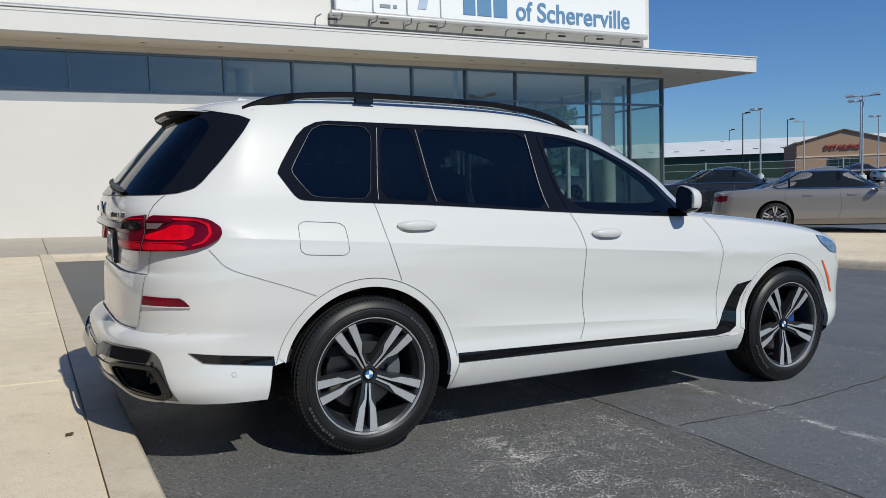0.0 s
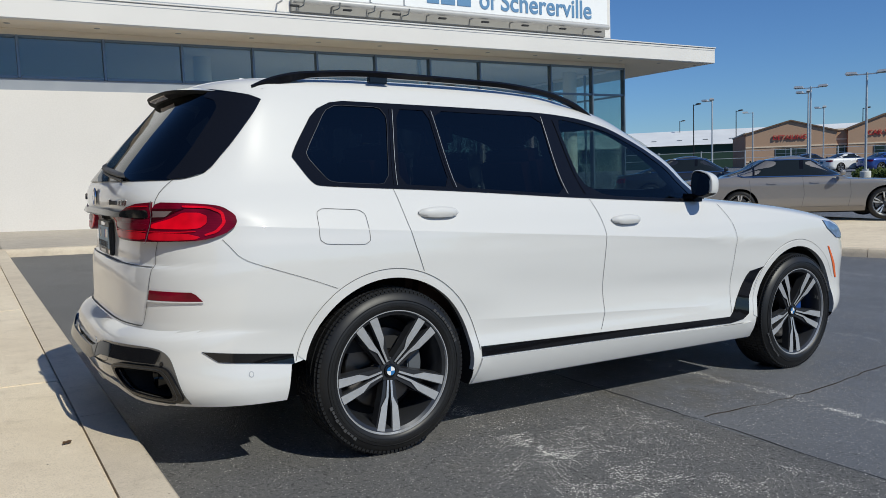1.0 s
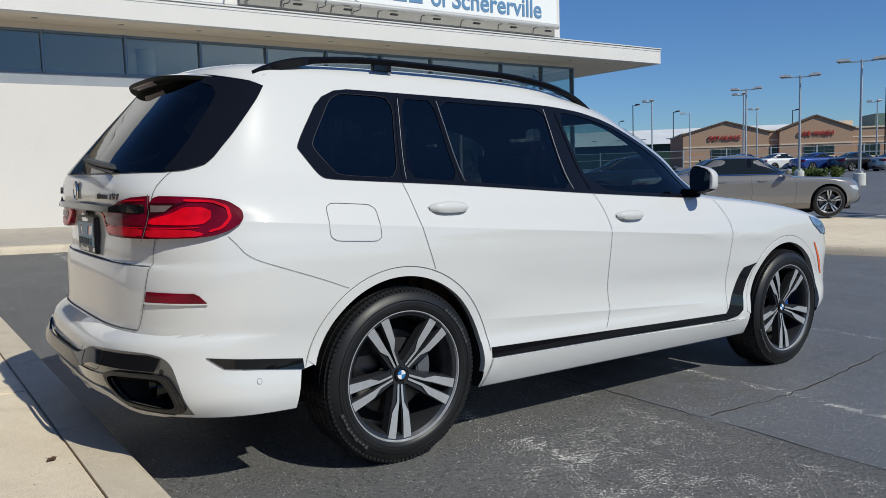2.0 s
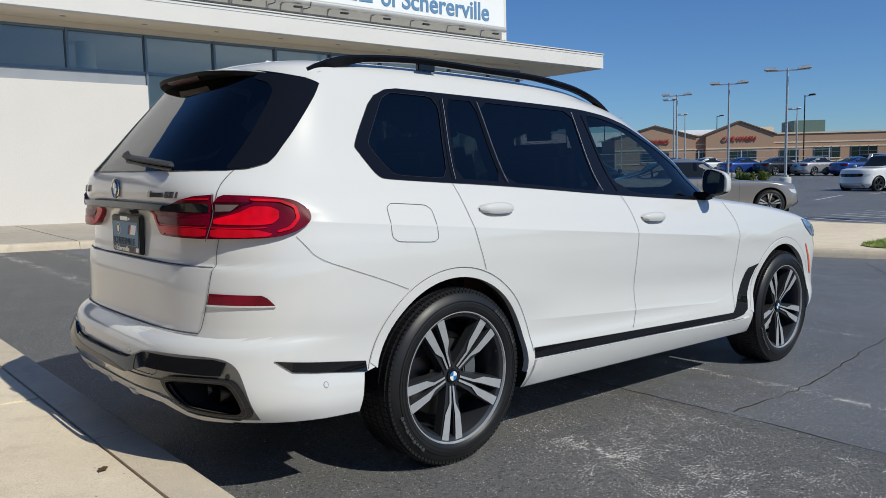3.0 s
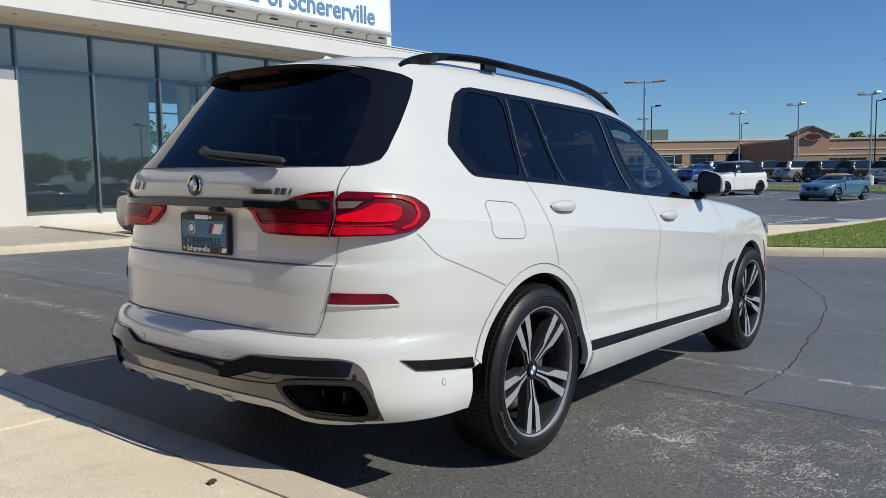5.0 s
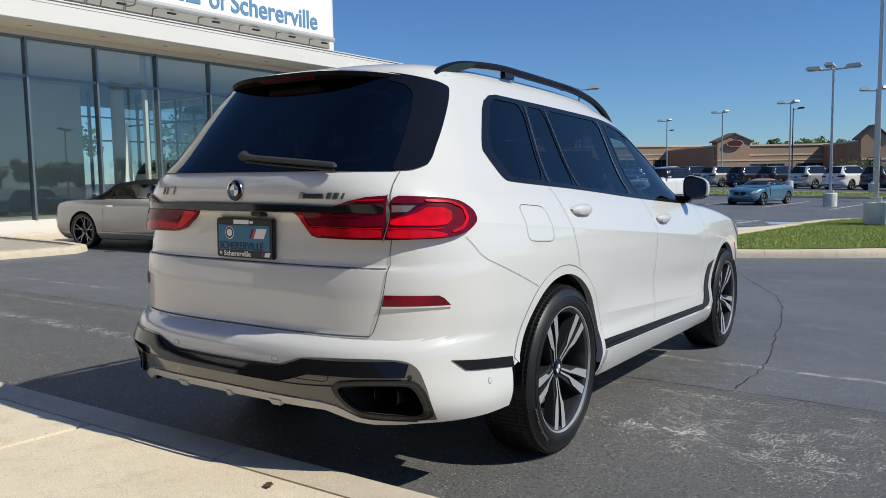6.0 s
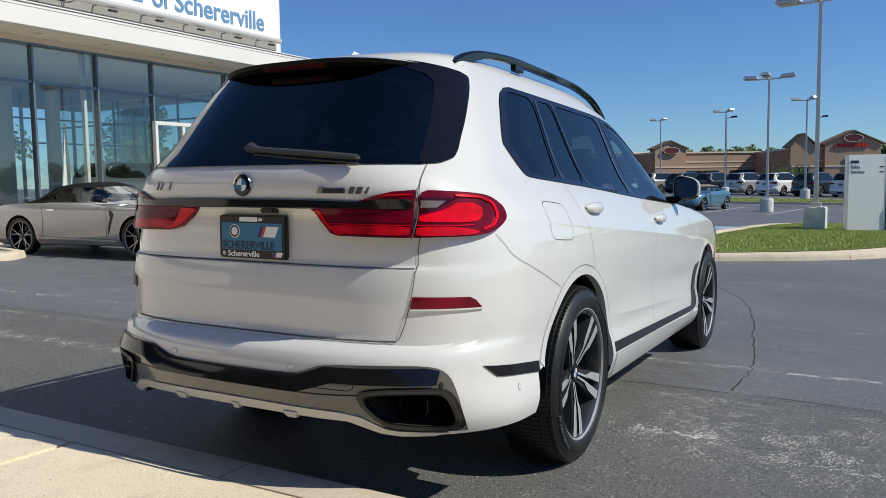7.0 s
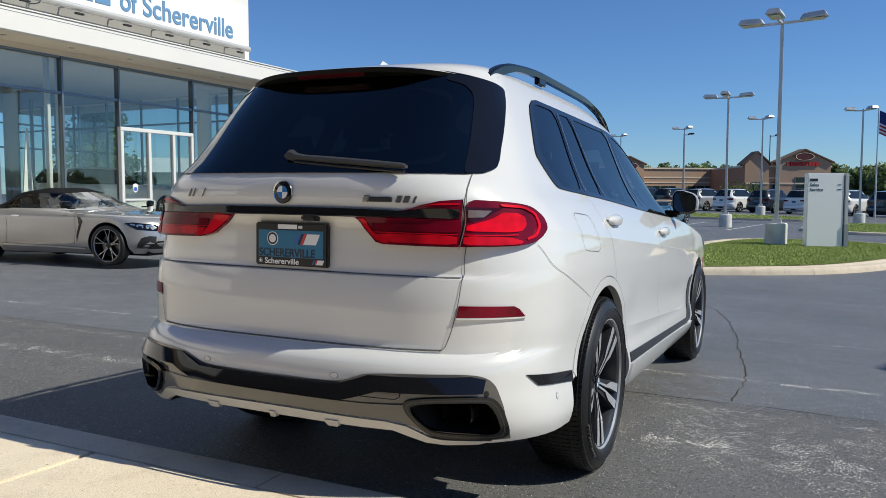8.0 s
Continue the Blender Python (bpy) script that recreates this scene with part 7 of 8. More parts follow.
        z0, z1 = 0.58, 0.70
        if kind == "suv":
            z0, z1 = 0.74, 0.88
        fx = wb + nose
        hl = [(fx - 0.42, z1 + 0.01), (fx - 0.20, z1 - 0.01), (fx - 0.10, z0 + 0.02), (fx - 0.16, z0), (fx - 0.34, z0 + 0.05)]
        if cabin:
            hl = [(fx - 0.52, z1 + 0.035), (fx - 0.40, z1 + 0.045), (fx - 0.16, z1 + 0.005), (fx - 0.09, z0 + 0.045), (fx - 0.13, z0 + 0.01), (fx - 0.34, z0 + 0.045), (fx - 0.46, z1 - 0.005)]
        lamp = part("headlight", panel_bm([hl], P, 0.006, step=0.06, sub=0), MAT["black_gloss" if cabin else "clear_lens"], car, "clear headlight")
        if cabin:
            for dx in (0.0, 0.10, 0.20):
                part("light_unit", panel_bm([rounded([(fx - 0.45 + dx, z1 + 0.022 - dx * 0.12), (fx - 0.38 + dx, z1 + 0.018 - dx * 0.12), (fx - 0.36 + dx, z1 - 0.012 - dx * 0.12), (fx - 0.41 + dx, z1 - 0.006 - dx * 0.12)], 1, 0.2)], P, 0.010, step=0.03, sub=0), MAT["headlamp"], lamp, "bluish headlight unit")
            part("side_intake", panel_bm([[(fx - 0.36, 0.31), (fx - 0.27, 0.48), (fx - 0.18, 0.51), (fx - 0.12, 0.50), (fx - 0.12, 0.31)]], P, 0.006, step=0.02, sub=1), MAT["black_plastic"], car, "black corner air intake")
            part("intake_lip", strip_bm([(fx - 0.40, 0.295), (fx - 0.24, 0.275), (fx - 0.12, 0.28)], P, 0.022, 0.012), mat, car, smooth=False)
            part("sill_crease", strip_bm([(wheel + 0.16, 0.33), (mid, 0.315), (wb - wheel - 0.12, 0.285)], P, 0.028, 0.016), MAT["silver_trim"], car, "bright edge of the sill", smooth=False)
    # front and rear glass
    def fore(y, z, off):
        b_, f_, lb_, lf_ = sh.lens(z)
        w = sh.base(f_ - lf_, z)
        t = (1 - min(0.999, abs(y) / w) ** 4) ** (1 / 3)
        return Vector((f_ - lf_ + lf_ * t + off, y, z))
    part("windscreen", panel_bm([rounded(ws, 2, 0.12)], fore, 0.006 if cabin else 0.014, back=0.0 if cabin else -0.004, step=0.05, sub=1), pane_mat, car, "clear windscreen" if cabin else "dark windscreen")
    for s in (-1, 1):
        W = on_wrap(sh, s)
        rg = [(0.0, b0 + 0.03), (sh.a_of_y(h * 0.66, b0 + 0.03), b0 + 0.03), (sh.a_of_y(h * 0.52, t0), t0), (0.0, t0)]
        part("rear_window", panel_bm([rg], W, 0.014, step=0.06, sub=1), car_glass, car, "dark rear window")
        low = [(0.0, 0.28), (sh.a_of_y(h * 0.8, 0.28), 0.28), (sh.a_of_y(h * 0.75, 0.42), 0.42), (0.0, 0.42)]
        part("rear_valance", panel_bm([low], W, 0.005, step=0.1, sub=0), MAT["black_plastic"], car)
    def nosep(y, z, off):
        b_, f_, lb_, lf_ = sh.lens(z)
        w = sh.base(f_ - lf_, z)
        t = (1 - min(0.999, abs(y) / w) ** 2.6) ** (1 / 2.4)
        return Vector((f_ - lf_ + lf_ * t + off, y, z))
    for s in (-1, 1):
        if kind == "suv":
            part("grille", panel_bm([rounded([(s * 0.01, 0.74), (s * 0.60, 0.76), (s * 0.66, 0.90), (s * 0.01, 0.91)], 1, 0.1)], nosep, 0.014, step=0.06, sub=0), MAT["black_gloss"], car, "black grille")
            continue
        gz0, gz1 = 0.50, 0.66
        part("grille", panel_bm([rounded([(s * 0.03, gz0), (s * 0.32, gz0 + 0.02), (s * 0.30, gz1), (s * 0.03, gz1)], 1, 0.2)], nosep, 0.012, step=0.08, sub=0), MAT["black_gloss"], car, "black grille")
    part("lower_intake", panel_bm([[(-h * 0.7, 0.28), (h * 0.7, 0.28), (h * 0.62, 0.42), (-h * 0.62, 0.42)]], nosep, 0.008, step=0.1, sub=0), MAT["black_plastic"], car)
    bm = box_bm(-0.15, 0.15, -0.005, 0.005, 0, 0.15, bevel=0.002, m=Matrix.Translation((back(belt - 0.2) - 0.02, 0, belt - 0.30)) @ pose(0, 0, 0, 0, 0, 90))
    part("plate_panel", bm, MAT["plate_blue"], car, "plain plate panel")
    part("underbody", box_bm(-rear + 0.2, wb + nose - 0.3, -h * 0.62, h * 0.62, 0.16, 0.26), MAT["well"], car)
    if cabin:
        part("cabin_floor", box_bm(0.30, mid + 0.62, -h + 0.14, h - 0.14, 0.36, 0.40), MAT["dark_trim"], car)
        for x in (0.62, mid - 0.12):
            for y in (-0.37, 0.37):
                bm = bmesh.new()
                box(bm, x, x + 0.46, y - 0.24, y + 0.24, 0.42, 0.58, bevel=0.05)
                box(bm, -0.08, 0.08, y - 0.24, y + 0.24, 0, 0.52, bevel=0.05, m=Matrix.Translation((x, 0, 0.52)) @ pose(0, 0, 0, 0, -16, 0))
                box(bm, -0.05, 0.05, y - 0.13, y + 0.13, 0.50, 0.68, bevel=0.045, m=Matrix.Translation((x, 0, 0.52)) @ pose(0, 0, 0, 0, -16, 0))
                part("seat", bm, MAT["pale_leather"], car, "pale grey leather seat")
        part("dashboard", box_bm(mid + 0.42, mid + 0.74, -h + 0.20, h - 0.20, 0.62, belt + 0.02, bevel=0.06), MAT["dark_trim"], car)
        bm = bmesh.new()
        tube(bm, [tuple(Matrix.Translation((mid + 0.36, 0.37, belt - 0.06)) @ pose(0, 0, 0, 0, 65, 0) @ Vector((0.18 * math.cos(a), 0.18 * math.sin(a), 0))) for a in np.linspace(0, 2 * math.pi, 25)], 0.016, 8, cap=False)
        part("steering_wheel", bm, MAT["dark_trim"], car)
        part("inner_mirror", box_bm(mid + 0.13, mid + 0.16, -0.12, 0.12, rt - 0.11, rt - 0.045, bevel=0.012), MAT["dark_trim"], car)
    for x in (0.0, wb):
        for s in (-1, 1):
            w = make_wheel(r=wheel, width=0.24, rim=wheel * (0.80 if cabin else 0.74), dark="satin_black" if cabin else "dark_alloy", detail=False, turn=0.3, alloy=alloy, spoke=forked_spoke if cabin else double_spoke)
            w.parent = car
            w.matrix_local = Matrix.Translation((x, s * (h - 0.125), wheel)) @ pose(0, 0, 0, 90 if s < 0 else -90, 0, 0)
    return car


def park(car, x, y, deg, dz=0.0):
    car.matrix_world = Matrix.Translation((x, y, ground_z(x, y) + dz)) @ Matrix.Rotation(radians(deg), 4, "Z")
    return car


def park_copy(car, x, y, deg):
    return copy_thing(car, Matrix.Translation((x, y, ground_z(x, y))) @ Matrix.Rotation(radians(deg), 4, "Z"))


park(make_car("sedan", "grey metallic long executive sedan parked beside the island", PAINT["grey"], 3.02, 1.34, 0.86, 1.90, 1.48, 0.95, "sedan", 0.355), 14.2, 7.98, -46, 0.10)
park(make_car("sedan", "dark metallic sedan parked behind a grey one", PAINT["dark"], 2.95, 1.05, 0.84, 1.86, 1.47, 0.94, "sedan", 0.345), 16.25, 12.6, -46, 0.16)
park(make_car("convertible", "grey metallic convertible with black soft top before the showroom", PAINT["pale"], 2.82, 1.12, 0.88, 1.90, 1.34, 0.93, "roadster", 0.35, roof_mat=soft_top, cabin=True), 6.54, 11.96, -83.6)
park(make_car("luxury_suv", "white boxy luxury SUV with black roof", PAINT["white"], 2.92, 1.05, 0.86, 2.00, 1.84, 1.17, "suv", 0.385, roof_mat=PAINT["black"], alloy="dark_alloy"), 42.0, 10.9, 161)
park(make_car("roadster", "light blue two-seat roadster with tan soft top", PAINT["blue"], 2.45, 0.82, 0.76, 1.72, 1.27, 0.90, "roadster", 0.31, roof_mat=tan_top), 38.2, 4.95, 164)
SUVS = {c: make_car("parked_suv", l, PAINT[c], 2.97, 1.05, 0.88, 1.98, 1.76, 1.12, "suv", 0.375) for c, l in
        (("dark", "dark metallic SUV in a row of parked cars"), ("white", "white SUV in a row of parked cars"), ("silver", "silver grey SUV in a row of parked cars"))}
ROW = (57.5, -0.9, math.radians(64))
used = set()
for k, c in ((-4, "white"), (-3, "dark"), (-2, "dark"), (-1, "white"), (0, "white"), (1, "dark"), (2, "white"), (3, "silver"), (4, "dark"), (5, "dark"), (6, "silver"), (7, "dark"), (8, "white"), (9, "silver")):
    x, y = ROW[0] + 2.85 * k * math.cos(ROW[2]), ROW[1] + 2.85 * k * math.sin(ROW[2])
    if c in used:
        park_copy(SUVS[c], x, y, -28)
    else:
        used.add(c)
        park(SUVS[c], x, y, -28)
SEDANS = {c: make_car("parked_sedan", l, PAINT[c], 2.85, 1.0, 0.82, 1.84, 1.45, 0.97, "sedan", 0.335) for c, l in
          (("white", "white sedan in the far car row"), ("deep", "deep blue sedan in the far car row"), ("black", "black sedan in the far car row"), ("silver", "silver sedan in the far car row"))}
used = set()
for k, c in enumerate(("black", "deep", "silver", "black", "deep", "white", "black")):
    x, y = 60.5 - 0.95 * k, 18.0 + 2.55 * k
    if c in used:
        park_copy(SEDANS[c], x, y, -22)
    else:
        used.add(c)
        park(SEDANS[c], x, y, -22)
# a white car on the showroom floor
inside_car = make_car("showroom_suv", "white SUV on show inside the glass hall", PAINT["white"], 2.97, 1.05, 0.88, 1.98, 1.72, 1.10, "suv", 0.37)
inside_car.matrix_world = B @ Matrix.Translation((9.75, 4.0, 0.08)) @ Matrix.Rotation(radians(-4), 4, "Z")

# tall white shape behind the glass, narrower towards the top
bm = bmesh.new()
foot = [bm.verts.new(p) for p in ((-0.20, -0.03, 0.0), (0.20, -0.03, 0.0), (0.20, 0.03, 0.0), (-0.20, 0.03, 0.0))]
tip = [bm.verts.new(p) for p in ((0.02, -0.015, 2.55), (0.06, -0.015, 2.55), (0.06, 0.015, 2.55), (0.02, 0.015, 2.55))]
for q in range(4):
    bm.faces.new((foot[q], foot[(q + 1) % 4], tip[(q + 1) % 4], tip[q]))
bm.faces.new(foot[::-1])
bm.faces.new(tip)
banner = mesh_object("display_banner", bm, MAT["sign_white"], smooth=False)
banner.matrix_world = B @ Matrix.Translation((6.12, 0.9, 0.08))
tagged(banner, "tall tapered white panel inside the showroom glass", "banner")

# ---- brick buildings across the lot ----
def brick_material():
    m = bpy.data.materials.new("brick")
    m.use_nodes = True
    nt = m.node_tree
    b = nt.nodes["Principled BSDF"]
    co = nt.nodes.new("ShaderNodeTexCoord")
    mp = nt.nodes.new("ShaderNodeMapping")
    mp.inputs["Rotation"].default_value = (radians(90), 0, radians(90))
    nt.links.new(co.outputs["Object"], mp.inputs[0])
    br = nt.nodes.new("ShaderNodeTexBrick")
    br.inputs["Color1"].default_value = (0.40, 0.145, 0.072, 1)
    br.inputs["Color2"].default_value = (0.50, 0.215, 0.110, 1)
    br.inputs["Mortar"].default_value = (0.38, 0.26, 0.18, 1)
    br.inputs["Scale"].default_value = 1.0
    br.inputs["Brick Width"].default_value, br.inputs["Row Height"].default_value, br.inputs["Mortar Size"].default_value = 0.22, 0.075, 0.008
    nt.links.new(mp.outputs[0], br.inputs["Vector"])
    n = node_noise(nt, co.outputs["Object"], 0.35, 5)
    nt.links.new(node_mix(nt, node_range(nt, n, 0.3, 0.75, 0, 0.35), br.outputs["Color"], (0.52, 0.28, 0.16)), b.inputs["Base Color"])
    b.inputs["Roughness"].default_value = 0.9
    return m


brick = brick_material()
stone = material("cast_stone", (0.66, 0.54, 0.41), 0.9, vary=0.08, size=0.6)
red_sign = material("red_sign_letters", (0.45, 0.02, 0.02), 0.5)
sign_dark = material("oval_sign", (0.10, 0.02, 0.02), 0.4)
dark_pane = material("dark_green_pane", (0.015, 0.03, 0.028), 0.08)
roof_brown = material("brown_roof_trim", (0.15, 0.095, 0.06), 0.8, vary=0.1, size=2)
BZ = 0.0
EYE_AT = (-2.8, -2.9)


def brick_hall(name, label, az0, az1, h, face, dist, gables=(), win=(), depth=18.0):
    """Brick front between two bearings, turned to the bearing face; gables: (bearing, half width, top, eave)."""
    mid = radians((az0 + az1) / 2)
    o = Vector((EYE_AT[0] + dist * math.cos(mid), EYE_AT[1] + dist * math.sin(mid), 0))
    o.z = lot_fall(o.x, o.y)
    hall = tagged(empty(name, Matrix.Translation(o) @ Matrix.Rotation(radians(face - 180), 4, "Z")), label, "building", group="brick buildings")
    ax = Vector((math.cos(radians(face + 90)), math.sin(radians(face + 90)), 0))

    def ya(az):
        """How far along the front the bearing meets it."""
        d = Vector((math.cos(radians(az)), math.sin(radians(az)), 0))
        r = o - Vector((*EYE_AT, 0))
        den = d.x * ax.y - d.y * ax.x
        t = (r.x * ax.y - r.y * ax.x) / den
        p = d * t - r
        return -p.dot(ax)
    y0, y1 = sorted((ya(az0), ya(az1)))
    X = 0.0
    part("wall", box_bm(X, X + depth, y0, y1, BZ - 1, h), brick, hall, smooth=False)
    part("coping", box_bm(X - 0.12, X + depth, y0 - 0.1, y1 + 0.1, h, h + 0.18), stone, hall, "pale stone coping", smooth=False)
    for z in (1.05, 2.75, 3.35):
        part("stone_band", box_bm(X - 0.05, X - 0.002, y0, y1, z, z + 0.16), stone, hall, "pale stone band", smooth=False)
    for mid_az, half, top, eave in gables:
        ym, w = ya(mid_az), half
        bm = bmesh.new()
        pts = [(ym - w, BZ - 1), (ym + w, BZ - 1), (ym + w, eave), (ym, top), (ym - w, eave)]
        A = [bm.verts.new((X - 0.6, y, z)) for y, z in pts]
        C = [bm.verts.new((X + 1.0, y, z)) for y, z in pts]
        bm.faces.new(A)
        bm.faces.new(C[::-1])
        for i in range(5):
            bm.faces.new((A[i], A[(i + 1) % 5], C[(i + 1) % 5], C[i]))
        bmesh.ops.recalc_face_normals(bm, faces=bm.faces[:])
        g = part("gable", bm, brick, hall, smooth=False)
        for sgn in (-1, 1):
            bm = bmesh.new()
            prof = [(ym + sgn * (w + 0.3), eave - 0.1), (ym + sgn * (w + 0.3), eave + 0.04), (ym, top + 0.14), (ym, top)]
            A = [bm.verts.new((X - 0.8, y, z)) for y, z in prof]
            C = [bm.verts.new((X + 1.1, y, z)) for y, z in prof]
            bm.faces.new(A)
            bm.faces.new(C[::-1])
            for i in range(4):
                bm.faces.new((A[i], A[(i + 1) % 4], C[(i + 1) % 4], C[i]))
            bmesh.ops.recalc_face_normals(bm, faces=bm.faces[:])
            part("roof_edge", bm, roof_brown, g, smooth=False)
        for z in (1.05, 2.75):
            part("stone_band", box_bm(X - 0.66, X - 0.602, ym - w, ym + w, z, z + 0.16), stone, g, smooth=False)
    for az, w, z0, z1, proud in win:
        y = ya(az)
        fx = X - (0.6 if proud else 0.0)
        wd = part("window", box_bm(fx - 0.04, fx - 0.006, y - w / 2, y + w / 2, z0, z1), dark_pane, hall, "dark window", smooth=False)
        n = max(2, int(w / 1.0))
        for i in range(n + 1):
            yy = y - w / 2 + w * i / n
            part("window_bar", box_bm(fx - 0.07, fx - 0.041, yy - 0.04, yy + 0.04, z0, z1), MAT["mullion"], wd, smooth=False)
        part("window_bar", box_bm(fx - 0.068, fx - 0.042, y - w / 2, y + w / 2, (z0 + z1) / 2 - 0.03, (z0 + z1) / 2 + 0.03), MAT["mullion"], wd, smooth=False)
        part("window_sill", box_bm(fx - 0.15, fx, y - w / 2 - 0.1, y + w / 2 + 0.1, z0 - 0.14, z0), stone, wd, smooth=False)
    return hall, ya


hall_a, ya_a = brick_hall("service_building", "long red-brown brick service building with gables and stone bands", 35.7, 14.3, 4.45, 222, 104,
                    [(32.96, 4.9, 5.75, 4.4), (27.39, 4.0, 6.05, 4.5)],
                    [(32.93, 3.3, 1.4, 2.6, True), (30.0, 3.3, 1.3, 2.7, False), (27.2, 3.3, 1.4, 2.6, True), (24.2, 2.2, 0.9, 2.6, False), (21.93, 3.0, 1.5, 2.85, False), (19.79, 3.0, 1.5, 2.85, False), (17.45, 3.0, 1.5, 2.85, False), (15.5, 2.2, 1.5, 2.85, False)])
hall_b, ya_b = brick_hall("dealer_building", "low brown brick building with a small gabled entrance", 14.2, 5.4, 4.45, 216, 98,
                    [(13.05, 1.9, 5.85, 5.0)], [(11.3, 2.0, 1.4, 2.4, False), (10.2, 2.0, 1.4, 2.4, False), (8.0, 3.4, 1.4, 2.4, False)])
hall_c, ya_c = brick_hall("workshop_building", "brown brick workshop with a broad gable and red lettering", 5.3, -0.2, 4.6, 205, 92,
                    [(4.5, 1.3, 6.2, 4.9), (1.55, 2.85, 6.45, 5.15)], [(1.2, 3.2, 1.0, 3.5, True), (4.5, 1.2, 0.5, 3.0, True), (3.2, 0.9, 0.5, 3.0, False)])


def sign_text(hall, ya, text, az, z, size, x):
    m = Matrix.Translation((x, ya(az) + 0.31 * size * len(text), z)) @ pose(0, 0, 0, 90, 0, -90)
    letters("lettering", text, size, 0.06, red_sign, hall, m, "red letters")


sign_text(hall_a, ya_a, "DETAILING", 32.9, 3.62, 0.74, -0.72)
sign_text(hall_a, ya_a, "CAR WASH", 27.45, 3.75, 0.78, -0.72)
for hall, ya, az, z, x in ((hall_b, ya_b, 13.05, 4.75, -0.75), (hall_c, ya_c, 1.6, 5.72, -0.75)):
    bm = bmesh.new()
    lathe(bm, [(0.0, 0.12), (1.0, 0.12), (1.05, 0.06), (1.05, 0.0)], 36, Matrix.Translation((x, ya(az), z)) @ pose(0, 0, 0, 0, -90, 0) @ Matrix.Diagonal((0.40, 1.0, 1, 1)))
    part("oval_sign", bm, sign_dark, hall, "dark red oval sign without letters")
    bm = bmesh.new()
    lathe(bm, [(0.93, 0.13), (0.97, 0.15), (1.02, 0.13)], 36, Matrix.Translation((x, ya(az), z)) @ pose(0, 0, 0, 0, -90, 0) @ Matrix.Diagonal((0.40, 1.0, 1, 1)))
    part("oval_rim", bm, stone, hall)
for k in range(9):
    y = ya_c(1.65) + 1.75 - k * 0.39
    part("name_bar", box_bm(-0.72, -0.61, y - 0.31, y, 4.75, 5.15), red_sign, hall_c, "plain red bar for a brand name", smooth=False)
part("roof_unit", box_bm(7, 12, ya_a(20.8), ya_a(22.8), 4.4, 6.4, bevel=0.05), material("green_grey_cladding", (0.10, 0.16, 0.14), 0.6), hall_a, "green-grey rooftop unit")
part("roof_unit", box_bm(5, 11, ya_a(24.4), ya_a(25.6), 4.4, 5.6, bevel=0.05), stone, hall_a)

green = tagged(empty("warehouse", Matrix.Translation((96, 80, lot_fall(96, 80))) @ Matrix.Rotation(radians(-50), 4, "Z")), "dark green metal warehouse with a long white roof", "building")
part("wall", box_bm(-24, 34, 0, 24, -1, 3.8), material("green_siding", (0.018, 0.05, 0.035), 0.7, vary=0.1, size=0.4), green, smooth=False)
bm = bmesh.new()
roof_pts = [(-0.6, 3.8), (12, 6.6), (24.6, 3.8)]
A = [bm.verts.new((-24.5, y, z)) for y, z in roof_pts]
C = [bm.verts.new((34.5, y, z)) for y, z in roof_pts]
for i in range(2):
    bm.faces.new((A[i], A[i + 1], C[i + 1], C[i]))
bm.faces.new(A)
bm.faces.new(C[::-1])
bmesh.ops.recalc_face_normals(bm, faces=bm.faces[:])
part("roof", bm, material("white_metal_roof", (0.70, 0.71, 0.72), 0.5, vary=0.05, size=0.3), green, "white metal roof", smooth=False)
for k in range(14):
    part("skylight", box_bm(-21 + k * 4.0, -20.2 + k * 4.0, 3.2, 5.0, 4.70, 4.80, m=None), MAT["grey_metal"], green, smooth=False)

fence = tagged(empty("fence", Matrix.Translation((58.0, 56.0, ground_z(58.0, 56.0))) @ Matrix.Rotation(radians(-52), 4, "Z")), "pale metal pipe fence before the green warehouse", "fence")
for k in range(9):
    part("post", box_bm(k * 4.2 - 0.06, k * 4.2 + 0.06, -0.06, 0.06, -0.2, 1.75, bevel=0.01), galv, fence)
    if k < 8:
        for z in (0.9, 1.6):
            part("rail", box_bm(k * 4.2 + 0.065, k * 4.2 + 4.135, -0.03, 0.03, z, z + 0.05, bevel=0.008), galv, fence)

# ---- trees ----
bark = material("bark", (0.10, 0.075, 0.05), 0.95, vary=0.2, size=6, bump=0.4)


def leaf_material(name, a, b):
    m = bpy.data.materials.new(name)
    m.use_nodes = True
    nt = m.node_tree
    p = nt.nodes["Principled BSDF"]
    geo = nt.nodes.new("ShaderNodeNewGeometry")
    nt.links.new(node_mix(nt, geo.outputs["Random Per Island"], a, b), p.inputs["Base Color"])
    p.inputs["Roughness"].default_value = 0.6
    thin = nt.nodes.new("ShaderNodeBsdfTranslucent")
    nt.links.new(p.inputs["Base Color"].links[0].from_socket, thin.inputs["Color"])
    both = nt.nodes.new("ShaderNodeMixShader")
    both.inputs[0].default_value = 0.45
    nt.links.new(p.outputs[0], both.inputs[1])
    nt.links.new(thin.outputs[0], both.inputs[2])
    nt.links.new(both.outputs[0], nt.nodes["Material Output"].inputs["Surface"])
    return m


leaf = leaf_material("tree_leaves", (0.06, 0.115, 0.02), (0.18, 0.26, 0.06))
wood_leaf = leaf_material("woodland_leaves", (0.13, 0.18, 0.065), (0.24, 0.30, 0.12))


